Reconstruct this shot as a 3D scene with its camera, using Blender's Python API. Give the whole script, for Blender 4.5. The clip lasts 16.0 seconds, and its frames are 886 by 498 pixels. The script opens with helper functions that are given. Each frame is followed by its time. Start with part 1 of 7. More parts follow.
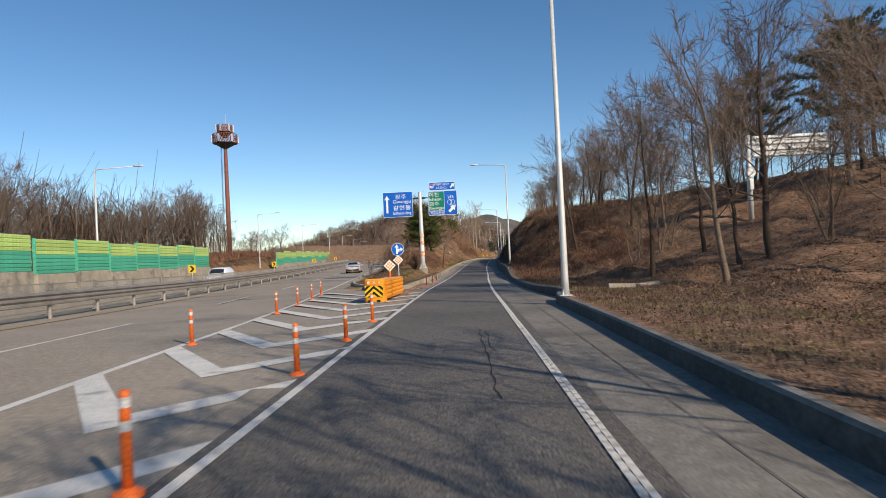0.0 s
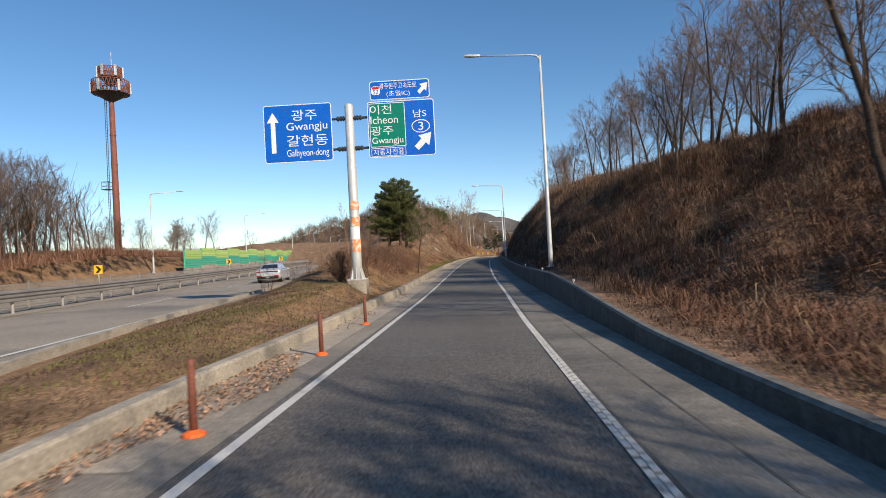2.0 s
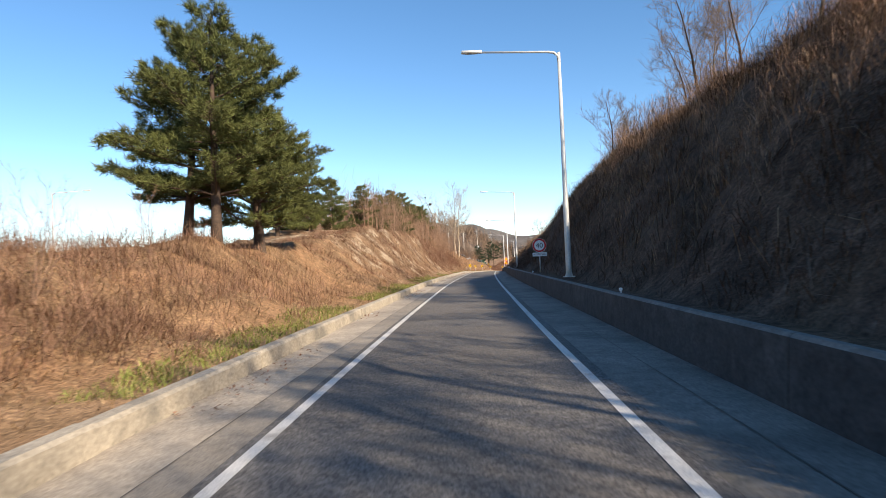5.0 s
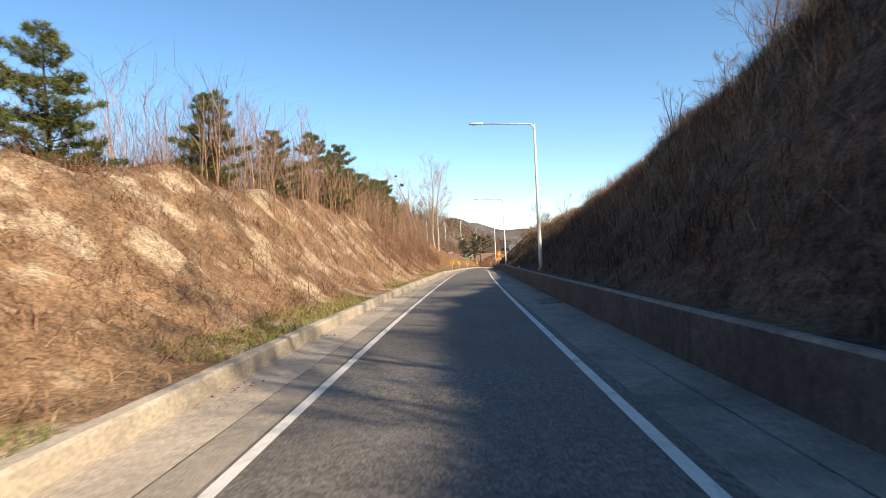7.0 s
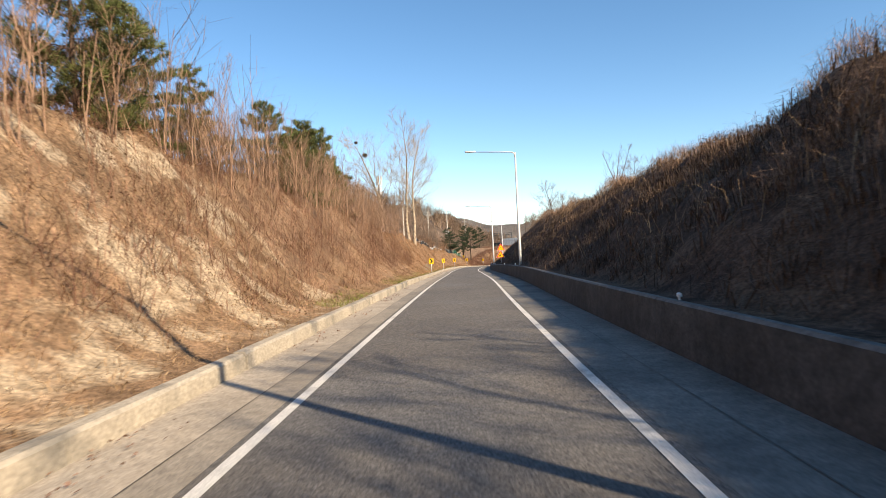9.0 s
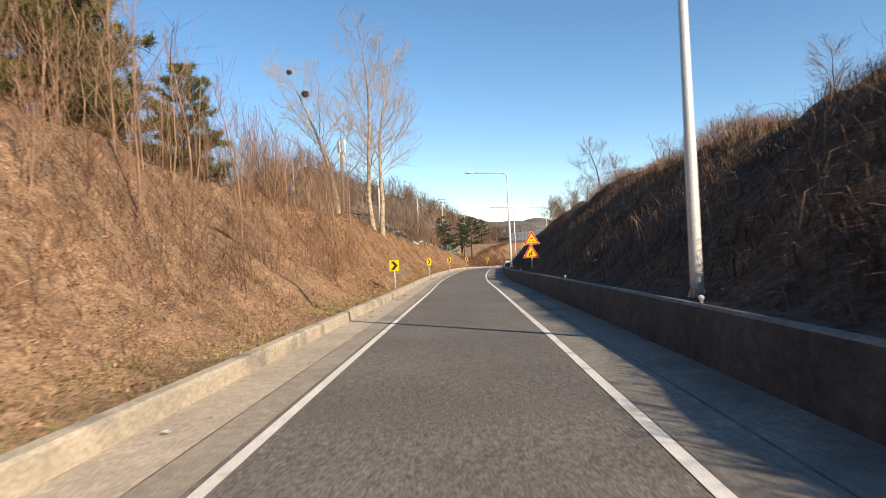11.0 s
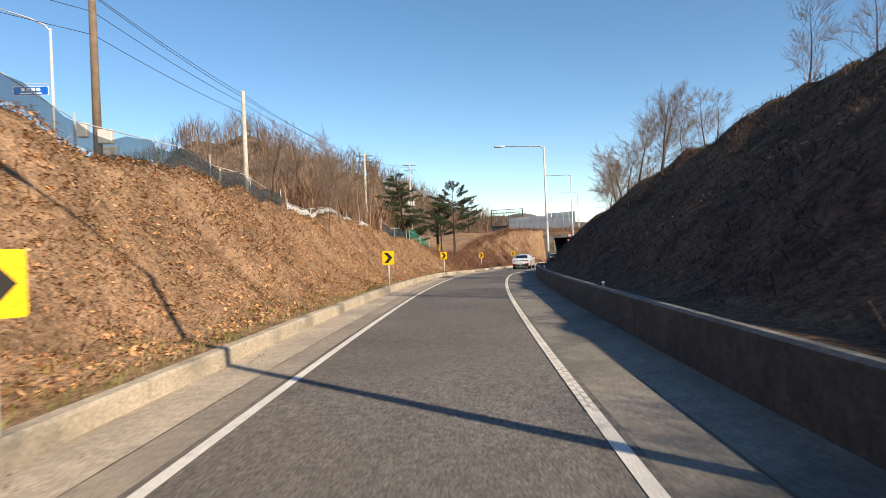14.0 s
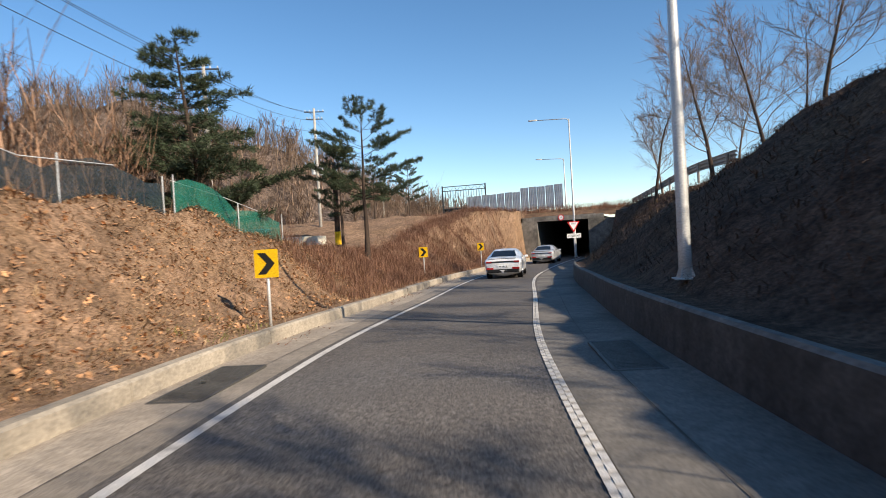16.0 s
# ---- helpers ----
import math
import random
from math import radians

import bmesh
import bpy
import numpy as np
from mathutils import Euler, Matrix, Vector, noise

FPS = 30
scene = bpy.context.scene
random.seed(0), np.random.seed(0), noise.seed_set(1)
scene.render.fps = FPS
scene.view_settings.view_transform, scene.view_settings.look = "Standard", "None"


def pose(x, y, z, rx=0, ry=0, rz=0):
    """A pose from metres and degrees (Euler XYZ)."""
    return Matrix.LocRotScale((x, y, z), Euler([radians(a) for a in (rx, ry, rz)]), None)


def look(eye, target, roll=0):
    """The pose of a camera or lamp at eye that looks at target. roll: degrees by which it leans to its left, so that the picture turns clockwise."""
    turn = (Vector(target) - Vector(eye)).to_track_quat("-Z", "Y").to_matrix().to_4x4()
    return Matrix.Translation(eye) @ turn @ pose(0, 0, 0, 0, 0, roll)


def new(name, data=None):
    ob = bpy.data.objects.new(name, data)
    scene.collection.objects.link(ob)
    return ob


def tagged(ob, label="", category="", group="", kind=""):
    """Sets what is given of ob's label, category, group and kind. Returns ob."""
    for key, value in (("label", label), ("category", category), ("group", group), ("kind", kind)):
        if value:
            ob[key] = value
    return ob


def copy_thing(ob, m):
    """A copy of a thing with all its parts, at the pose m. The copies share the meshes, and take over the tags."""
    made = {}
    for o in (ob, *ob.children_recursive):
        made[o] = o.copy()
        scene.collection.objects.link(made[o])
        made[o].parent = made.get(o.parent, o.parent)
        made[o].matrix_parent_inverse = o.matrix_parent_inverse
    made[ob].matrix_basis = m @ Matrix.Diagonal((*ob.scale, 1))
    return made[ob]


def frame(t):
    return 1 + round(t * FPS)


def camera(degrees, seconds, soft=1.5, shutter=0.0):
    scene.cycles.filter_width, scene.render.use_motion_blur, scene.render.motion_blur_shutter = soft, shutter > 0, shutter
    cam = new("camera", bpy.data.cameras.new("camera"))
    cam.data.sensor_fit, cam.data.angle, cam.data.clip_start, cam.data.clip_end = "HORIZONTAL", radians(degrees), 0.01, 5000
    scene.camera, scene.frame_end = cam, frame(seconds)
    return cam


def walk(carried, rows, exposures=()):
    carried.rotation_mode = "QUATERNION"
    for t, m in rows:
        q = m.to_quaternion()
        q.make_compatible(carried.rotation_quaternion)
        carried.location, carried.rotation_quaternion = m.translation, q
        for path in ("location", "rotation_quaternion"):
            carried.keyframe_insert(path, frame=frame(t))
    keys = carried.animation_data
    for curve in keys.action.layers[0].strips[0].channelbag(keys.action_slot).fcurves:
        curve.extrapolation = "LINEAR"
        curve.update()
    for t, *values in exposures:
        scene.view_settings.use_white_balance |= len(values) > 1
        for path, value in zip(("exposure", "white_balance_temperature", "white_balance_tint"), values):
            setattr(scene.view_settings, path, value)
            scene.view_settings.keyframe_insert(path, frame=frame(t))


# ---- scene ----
cam = camera(72.0, 16.0, soft=0.55, shutter=0.12)
PATH = [  # seconds, x, y, z, then the turn about x, y and z
    (0.0, 0.000, 0.000, 1.520, 90.661, 2.717, 2.331),
    (0.5, -0.042, 7.812, 1.507, 90.520, 3.039, 2.121),
    (1.0, -0.102, 15.637, 1.487, 90.438, 3.277, 1.921),
    (1.5, -0.067, 23.470, 1.411, 90.413, 3.291, 1.763),
    (2.0, -0.001, 31.350, 1.297, 90.539, 3.059, 1.633),
    (2.5, 0.130, 39.324, 1.205, 90.784, 2.722, 1.429),
    (3.0, 0.254, 47.252, 1.138, 91.014, 2.301, 1.289),
    (3.5, 0.397, 55.078, 1.129, 91.249, 2.145, 1.164),
    (4.0, 0.560, 62.801, 1.151, 91.460, 2.154, 1.031),
    (4.5, 0.745, 70.420, 1.201, 91.619, 2.246, 0.866),
    (5.0, 0.950, 77.936, 1.277, 91.697, 2.364, 0.646),
    (5.5, 1.175, 85.347, 1.379, 91.666, 2.467, 0.345),
    (6.0, 1.427, 92.661, 1.464, 91.496, 2.530, -0.061),
    (6.5, 1.720, 100.081, 1.530, 91.309, 2.571, -0.481),
    (7.0, 2.110, 107.587, 1.603, 91.128, 2.613, -0.934),
    (7.5, 2.540, 115.120, 1.663, 90.982, 2.676, -1.383),
    (8.0, 2.994, 122.718, 1.693, 90.864, 2.743, -1.749),
    (8.5, 3.461, 130.381, 1.708, 90.783, 2.792, -1.950),
    (9.0, 3.961, 138.091, 1.718, 90.718, 2.820, -2.057),
    (9.5, 4.493, 145.847, 1.732, 90.661, 2.829, -2.099),
    (10.0, 5.056, 153.651, 1.748, 90.605, 2.818, -2.101),
    (10.5, 5.651, 161.501, 1.763, 90.543, 2.781, -2.091),
    (11.0, 6.276, 169.397, 1.775, 90.468, 2.706, -2.097),
    (11.5, 6.943, 177.337, 1.726, 90.373, 2.578, -2.145),
    (12.0, 7.551, 185.189, 1.616, 90.273, 2.402, -2.228),
    (12.5, 8.119, 192.984, 1.514, 90.197, 2.257, -2.355),
    (13.0, 8.688, 200.699, 1.431, 90.188, 2.216, -2.599),
    (13.5, 9.289, 208.397, 1.366, 90.187, 2.273, -3.060),
    (14.0, 10.117, 215.996, 1.296, 90.034, 2.399, -3.783),
    (14.5, 11.082, 223.628, 1.276, 89.806, 2.606, -4.696),
    (15.0, 12.160, 231.463, 1.243, 89.584, 2.868, -5.650),
    (15.5, 13.377, 239.522, 1.177, 89.360, 3.176, -6.847),
    (16.0, 14.719, 247.685, 1.104, 89.115, 3.295, -8.322),
]
walk(cam, [(t, pose(x, y, z, rx, ry, rz)) for t, x, y, z, rx, ry, rz in PATH],
     exposures=[(0.0, 0.02, 6500, 10), (2.0, 0.12, 6400, 10), (3.5, 0.45, 6400, 10), (5.3, 0.84, 6750, 10), (8.0, 0.88, 7150, 10), (10.5, 0.72, 7150, 10), (12.5, 0.64, 7250, 10), (14.5, 0.62, 7150, 10), (15.5, 0.54, 6950, 10), (16.0, 0.46, 6600, 10)])

# ------------------------------------------------------------------ light
SUN_AZ, SUN_EL = 138.0, 30.5
world = bpy.data.worlds.new("winter_sky")
scene.world = world
world.use_nodes = True
wn = world.node_tree.nodes
sky = wn.new("ShaderNodeTexSky")
sky.sky_type, sky.sun_disc = "NISHITA", False
sky.sun_elevation, sky.sun_rotation = radians(SUN_EL), radians(SUN_AZ)
sky.altitude, sky.air_density, sky.dust_density, sky.ozone_density = 200.0, 0.8, 0.05, 0.9
wn["Background"].inputs["Strength"].default_value = 0.128
deep = wn.new("ShaderNodeHueSaturation")
deep.inputs["Saturation"].default_value = 1.23
deep.inputs["Hue"].default_value = 0.498
world.node_tree.links.new(sky.outputs["Color"], deep.inputs["Color"])
world.node_tree.links.new(deep.outputs["Color"], wn["Background"].inputs["Color"])
sun = new("sun", bpy.data.lights.new("sun", "SUN"))
sun.data.energy, sun.data.angle, sun.data.color = 4.8, radians(0.55), (1.0, 0.87, 0.7)
sun.matrix_world = look((0, 0, 0), (-math.sin(radians(SUN_AZ)) * math.cos(radians(SUN_EL)),
                                    -math.cos(radians(SUN_AZ)) * math.cos(radians(SUN_EL)), -math.sin(radians(SUN_EL))))


# ------------------------------------------------------------------ materials
def material(name, base, rough=0.8, metal=0.0, dark=0.75, light=1.2, scale=2.0, fine=40.0, bump=0.2, bump_dist=0.01, per_object=0.0,
             per_island=0.0, tint=None, tint_scale=0.4, tint_at=0.55, tint_edge=0.08, coords="Object", spec=0.3, coat=0.0, grain_by=0.28, mid=0.0, mid_by=0.0):
    """A surface whose colour varies at two scales, with fine relief; tint: a second colour in soft patches."""
    m = bpy.data.materials.new(name)
    m.use_nodes = True
    nt = m.node_tree
    n, lk = nt.nodes, nt.links
    b = n["Principled BSDF"]
    b.inputs["Metallic"].default_value = metal
    b.inputs["Specular IOR Level"].default_value = spec
    b.inputs["Coat Weight"].default_value = coat
    tc = n.new("ShaderNodeTexCoord")
    geo = n.new("ShaderNodeNewGeometry")
    src = geo.outputs["Position"] if coords == "World" else tc.outputs["Object"]

    def noise_at(sc, detail=4.0):
        t = n.new("ShaderNodeTexNoise")
        t.inputs["Scale"].default_value, t.inputs["Detail"].default_value = sc, detail
        lk.new(src, t.inputs["Vector"])
        return t.outputs["Fac"]

    def mix(fac, a, c, mode="MIX"):
        x = n.new("ShaderNodeMix")
        x.data_type, x.blend_type = "RGBA", mode
        for sock, val in ((x.inputs[0], fac), (x.inputs[6], a), (x.inputs[7], c)):
            if isinstance(val, (int, float)):
                sock.default_value = val
            elif isinstance(val, tuple):
                sock.default_value = (*val[:3], 1.0)
            else:
                lk.new(val, sock)
        return x.outputs[2]

    def ramp(fac, lo, hi, a, c):
        r = n.new("ShaderNodeMapRange")
        r.inputs["From Min"].default_value, r.inputs["From Max"].default_value = lo, hi
        r.inputs["To Min"].default_value, r.inputs["To Max"].default_value = a, c
        lk.new(fac, r.inputs["Value"])
        return r.outputs["Result"]

    big, small = noise_at(scale, 5.0), noise_at(fine, 3.0)
    col = mix(ramp(big, 0.3, 0.7, 0.0, 1.0), tuple(c * dark for c in base), tuple(min(1.0, c * light) for c in base))
    if tint:
        col = mix(ramp(noise_at(tint_scale, 6.0), tint_at - tint_edge, tint_at + tint_edge, 0.0, 1.0), col, tint)
    grain = ramp(small, 0.3, 0.7, 1.0 - grain_by, 1.0 + grain_by)
    comb = n.new("ShaderNodeCombineColor")
    for i in range(3):
        lk.new(grain, comb.inputs[i])
    col = mix(1.0, col, comb.outputs[0], "MULTIPLY")
    if mid:
        mv = ramp(noise_at(mid, 4.0), 0.3, 0.7, 1.0 - mid_by, 1.0 + mid_by)
        cm = n.new("ShaderNodeCombineColor")
        for i in range(3):
            lk.new(mv, cm.inputs[i])
        col = mix(1.0, col, cm.outputs[0], "MULTIPLY")
    for amount, rnd in ((per_object, "o"), (per_island, "i")):
        if amount:
            out = n.new("ShaderNodeObjectInfo").outputs["Random"] if rnd == "o" else geo.outputs["Random Per Island"]
            v = ramp(out, 0.0, 1.0, 1.0 - amount, 1.0 + amount)
            cc = n.new("ShaderNodeCombineColor")
            for i in range(3):
                lk.new(v, cc.inputs[i])
            col = mix(1.0, col, cc.outputs[0], "MULTIPLY")
    lk.new(col, b.inputs["Base Color"])
    lk.new(ramp(big, 0.2, 0.8, max(0.03, rough - 0.08), min(1.0, rough + 0.08)), b.inputs["Roughness"])
    if bump:
        bp = n.new("ShaderNodeBump")
        bp.inputs["Strength"].default_value, bp.inputs["Distance"].default_value = bump, bump_dist
        lk.new(small, bp.inputs["Height"])
        lk.new(bp.outputs["Normal"], b.inputs["Normal"])
    return m


M_ASPHALT = material("worn_asphalt", (0.135, 0.12, 0.106), 0.85, dark=0.8, light=1.15, scale=0.35, fine=42, bump=1.0, bump_dist=0.01, grain_by=0.65, mid=14.0, mid_by=0.28,
                     coords="World", tint=(0.15, 0.14, 0.13), tint_scale=0.15, tint_at=0.6)
M_ASPHALT_OLD = material("sun_bleached_asphalt", (0.32, 0.27, 0.215), 0.88, dark=0.88, light=1.1, scale=0.3, fine=55, bump=0.6, bump_dist=0.006, grain_by=0.45, mid=10.0, mid_by=0.16,
                         coords="World", tint=(0.19, 0.168, 0.145), tint_scale=0.2, tint_at=0.62)
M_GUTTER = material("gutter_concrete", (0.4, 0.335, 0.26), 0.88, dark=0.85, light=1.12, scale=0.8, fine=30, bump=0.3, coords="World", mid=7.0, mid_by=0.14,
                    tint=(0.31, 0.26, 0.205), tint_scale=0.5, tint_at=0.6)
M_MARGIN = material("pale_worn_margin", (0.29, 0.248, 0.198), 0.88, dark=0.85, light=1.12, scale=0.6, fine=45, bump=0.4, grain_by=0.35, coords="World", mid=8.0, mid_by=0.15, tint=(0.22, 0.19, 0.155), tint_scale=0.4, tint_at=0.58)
# same gutter concrete, darkened for the shade along the right wall
M_GUTTER_SHADE = material("shaded_gutter_concrete", (0.215, 0.193, 0.165), 0.88, dark=0.8, light=1.12, scale=0.8, fine=30, bump=0.3, coords="World", mid=6.0, mid_by=0.16,
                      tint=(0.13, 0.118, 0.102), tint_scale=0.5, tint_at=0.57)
M_CONCRETE = material("weathered_concrete", (0.42, 0.36, 0.28), 0.88, dark=0.78, light=1.12, scale=1.1, fine=25, bump=0.35, coords="World",
                      tint=(0.2, 0.18, 0.15), tint_scale=0.9, tint_at=0.6)
# stained wall concrete: face colour carries its shade, the top is toned as lit
M_WALL = material("shaded_stained_wall_concrete", (0.078, 0.077, 0.074), 0.88, dark=0.65, light=1.15, scale=0.7, fine=22, bump=0.4, coords="World", mid=5.0, mid_by=0.25,
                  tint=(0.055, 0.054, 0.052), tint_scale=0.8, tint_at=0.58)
M_COPING = material("lit_wall_top", (0.175, 0.166, 0.148), 0.88, dark=0.75, light=1.12, scale=1.4, fine=25, bump=0.3, coords="World", mid=5.0, mid_by=0.2)
M_PAINT = material("worn_white_road_paint", (0.66, 0.63, 0.58), 0.75, dark=0.86, light=1.05, scale=1.5, fine=60, bump=0.3, coords="World",
                   tint=(0.36, 0.34, 0.31), tint_scale=2.6, tint_at=0.64)
M_PAINT_THIN = material("thin_worn_road_paint", (0.44, 0.415, 0.38), 0.8, dark=0.7, light=1.2, scale=3.0, fine=60, bump=0.3, coords="World",
                        tint=(0.2, 0.185, 0.165), tint_scale=5.0, tint_at=0.56)
M_YELLOW_LINE = material("faded_yellow_road_paint", (0.42, 0.28, 0.1), 0.8, coords="World", tint=(0.25, 0.2, 0.14), tint_scale=2.0, tint_at=0.55)
M_GRATE = material("dull_grate_steel", (0.12, 0.115, 0.105), 0.6, metal=0.4, bump=0.1)
M_CRACK = material("crack_tar", (0.035, 0.035, 0.035), 0.9, bump=0.0)
M_JOINT = material("dirty_joint", (0.12, 0.105, 0.09), 0.9, bump=0.0)
M_SOIL_L = material("dry_brown_soil", (0.24, 0.15, 0.088), 0.95, dark=0.6, light=1.3, scale=0.8, fine=18, bump=0.9, bump_dist=0.05, grain_by=0.4, mid=5.0, mid_by=0.3, coords="World",
                    tint=(0.4, 0.305, 0.205), tint_scale=0.75, tint_at=0.555, tint_edge=0.05, spec=0.1)
M_SOIL_STRAW = material("straw_covered_soil", (0.29, 0.18, 0.1), 0.95, dark=0.6, light=1.3, scale=0.9, fine=18, bump=0.9, bump_dist=0.05, grain_by=0.4, coords="World",
                        tint=(0.3, 0.175, 0.095), tint_scale=0.5, tint_at=0.54, spec=0.1, mid=4.0, mid_by=0.25)
M_ROCK = material("weathered_beige_rock", (0.27, 0.215, 0.16), 0.9, dark=0.7, light=1.2, scale=2.5, fine=14, bump=0.9, bump_dist=0.04, coords="World", tint=(0.17, 0.115, 0.07), tint_scale=1.5, tint_at=0.52, spec=0.1)
M_SOIL_L2 = material("reddish_leafy_soil", (0.26, 0.165, 0.103), 0.95, dark=0.65, light=1.3, scale=0.8, fine=26, bump=0.9, bump_dist=0.035, grain_by=0.5, mid=6.0, mid_by=0.35, coords="World",
                     tint=(0.27, 0.17, 0.1), tint_scale=0.5, tint_at=0.58, spec=0.1)
# slope soil: shade put into the base colour; the wood floor below is toned sunlit
M_SOIL_R = material("shaded_leaf_litter_soil", (0.098, 0.062, 0.043), 0.95, mid=5.0, mid_by=0.45, dark=0.6, light=1.4, scale=0.9, fine=22, bump=1.0, bump_dist=0.05, grain_by=0.5, coords="World",
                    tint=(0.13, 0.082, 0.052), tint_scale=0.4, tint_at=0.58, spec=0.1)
M_SOIL_WOOD = material("sunlit_reddish_wood_floor", (0.25, 0.15, 0.095), 0.95, mid=4.0, mid_by=0.4, dark=0.6, light=1.35, scale=0.8, fine=20, bump=1.0, bump_dist=0.05, grain_by=0.5, coords="World",
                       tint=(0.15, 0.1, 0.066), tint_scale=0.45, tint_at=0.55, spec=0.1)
M_WOODHILL = material("brown_wooded_hillside", (0.17, 0.125, 0.098), 0.95, mid=0.7, mid_by=0.45, dark=0.65, light=1.3, scale=0.12, fine=2.2, bump=1.0, bump_dist=0.6, grain_by=0.45, coords="World", spec=0.05)
M_GROUND = material("far_winter_ground", (0.2, 0.145, 0.09), 0.95, dark=0.7, light=1.3, scale=0.05, fine=0.6, bump=0.5, coords="World", spec=0.1)
M_HAZE = material("distant_wooded_hill", (0.13, 0.115, 0.105), 0.95, dark=0.75, light=1.2, scale=0.02, fine=0.25, bump=0.8, bump_dist=2.0, coords="World", spec=0.05)
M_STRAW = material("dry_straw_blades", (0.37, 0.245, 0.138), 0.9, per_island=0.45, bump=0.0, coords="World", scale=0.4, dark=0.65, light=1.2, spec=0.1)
# brown stems, base darkened for the shaded right slope; used on other ground too
M_STRAW_DARK = material("darkened_dry_brown_stems", (0.13, 0.085, 0.06), 0.9, per_island=0.5, bump=0.0, coords="World", scale=0.4, dark=0.6, light=1.25, spec=0.1)
M_RUSSET = material("reddish_brown_twigs", (0.24, 0.13, 0.085), 0.9, per_island=0.4, bump=0.0, coords="World", scale=0.4, dark=0.7, light=1.2, spec=0.1)
M_REDBRUSH = material("red_brown_brush", (0.27, 0.155, 0.1), 0.9, per_island=0.45, bump=0.0, coords="World", scale=0.4, dark=0.65, light=1.2, spec=0.1)
M_FARWOOD = material("pale_brown_far_twigs", (0.3, 0.21, 0.15), 0.9, per_island=0.35, bump=0.0, coords="World", scale=0.08, dark=0.75, light=1.2, spec=0.1)
M_HEDGE = material("pale_russet_twigs", (0.36, 0.22, 0.14), 0.9, per_island=0.4, bump=0.0, coords="World", scale=0.4, dark=0.7, light=1.2, spec=0.1)
M_GRASS = material("fresh_grass_blades", (0.19, 0.2, 0.055), 0.85, per_island=0.4, bump=0.0, coords="World", scale=0.5, dark=0.7, light=1.3, spec=0.1)
M_LEAF = material("fallen_orange_brown_leaves", (0.5, 0.27, 0.135), 0.85, per_island=0.45, bump=0.0, coords="World", spec=0.15)
M_BARK = material("grey_brown_bark", (0.17, 0.125, 0.09), 0.92, scale=3, fine=30, bump=0.6, bump_dist=0.02, per_object=0.2, spec=0.1)
M_BARK_DARK = material("dark_bark", (0.085, 0.06, 0.045), 0.92, scale=3, fine=30, bump=0.6, bump_dist=0.02, per_object=0.2, spec=0.1)
M_BARK_PALE = material("mottled_pale_plane_bark", (0.42, 0.33, 0.235), 0.85, scale=3, fine=20, bump=0.4, tint=(0.22, 0.15, 0.1), tint_scale=4, tint_at=0.55, spec=0.1)
M_TWIG = material("bare_twigs", (0.2, 0.145, 0.11), 0.9, bump=0.0, per_object=0.25, spec=0.1)
M_TWIG_PALE = material("pale_bare_twigs", (0.36, 0.28, 0.21), 0.9, bump=0.0, per_object=0.15, spec=0.1)
M_NEEDLE = material("yellowish_green_pine_needles", (0.11, 0.12, 0.038), 0.75, per_island=0.35, bump=0.0, scale=0.6, dark=0.7, light=1.3, spec=0.2)
M_NEEDLE_DARK = material("dark_green_fir_needles", (0.062, 0.08, 0.042), 0.75, per_island=0.35, bump=0.0, scale=0.6, spec=0.2)
M_POLE = material("galvanised_pale_grey_steel", (0.62, 0.61, 0.58), 0.5, metal=0.25, dark=0.9, light=1.05, scale=1.5, fine=60, bump=0.05)
M_RAIL = material("weathered_guardrail_steel", (0.4, 0.36, 0.32), 0.55, metal=0.5, dark=0.8, light=1.1, scale=1.2, fine=30, bump=0.1)
M_RUST = material("red_brown_painted_steel", (0.24, 0.085, 0.055), 0.65, dark=0.8, light=1.15, scale=2, fine=30, bump=0.1)
M_ORANGE = material("orange_plastic", (0.82, 0.16, 0.03), 0.5, dark=0.85, light=1.05, scale=3, fine=50, bump=0.05, tint=(0.5, 0.14, 0.06), tint_scale=2.5, tint_at=0.66)
M_AMBER = material("amber_orange_plastic", (0.85, 0.32, 0.02), 0.45, dark=0.88, light=1.05, scale=2, fine=40, bump=0.08, tint=(0.55, 0.24, 0.05), tint_scale=2, tint_at=0.66)
M_YELLOW = material("yellow_sign_sheeting", (0.85, 0.5, 0.01), 0.5, dark=0.95, light=1.03, scale=2, bump=0.0)
M_BLACK = material("matt_black", (0.015, 0.015, 0.015), 0.6, bump=0.0)
M_BLUE = material("blue_sign_sheeting", (0.004, 0.12, 0.55), 0.45, dark=0.93, light=1.05, scale=1, bump=0.0)
M_GREEN_SIGN = material("green_sign_sheeting", (0.0, 0.2, 0.13), 0.45, dark=0.93, light=1.05, scale=1, bump=0.0)
M_WHITE = material("white_sign_sheeting", (0.82, 0.82, 0.8), 0.5, dark=0.96, light=1.02, scale=2, bump=0.0)
M_RED = material("red_sign_sheeting", (0.62, 0.02, 0.02), 0.5, dark=0.95, light=1.03, scale=2, bump=0.0)
M_SIGNBACK = material("grey_sign_back", (0.5, 0.5, 0.49), 0.5, metal=0.4, bump=0.0)
M_LIME = material("lime_green_panel", (0.47, 0.63, 0.18), 0.5, dark=0.9, light=1.06, scale=0.6, fine=12, bump=0.05, per_object=0.12)
M_TEAL = material("teal_green_panel", (0.085, 0.43, 0.27), 0.5, dark=0.9, light=1.06, scale=0.6, fine=12, bump=0.05, per_object=0.12)
M_RUBBER = material("tyre_rubber", (0.02, 0.02, 0.02), 0.8, bump=0.2)
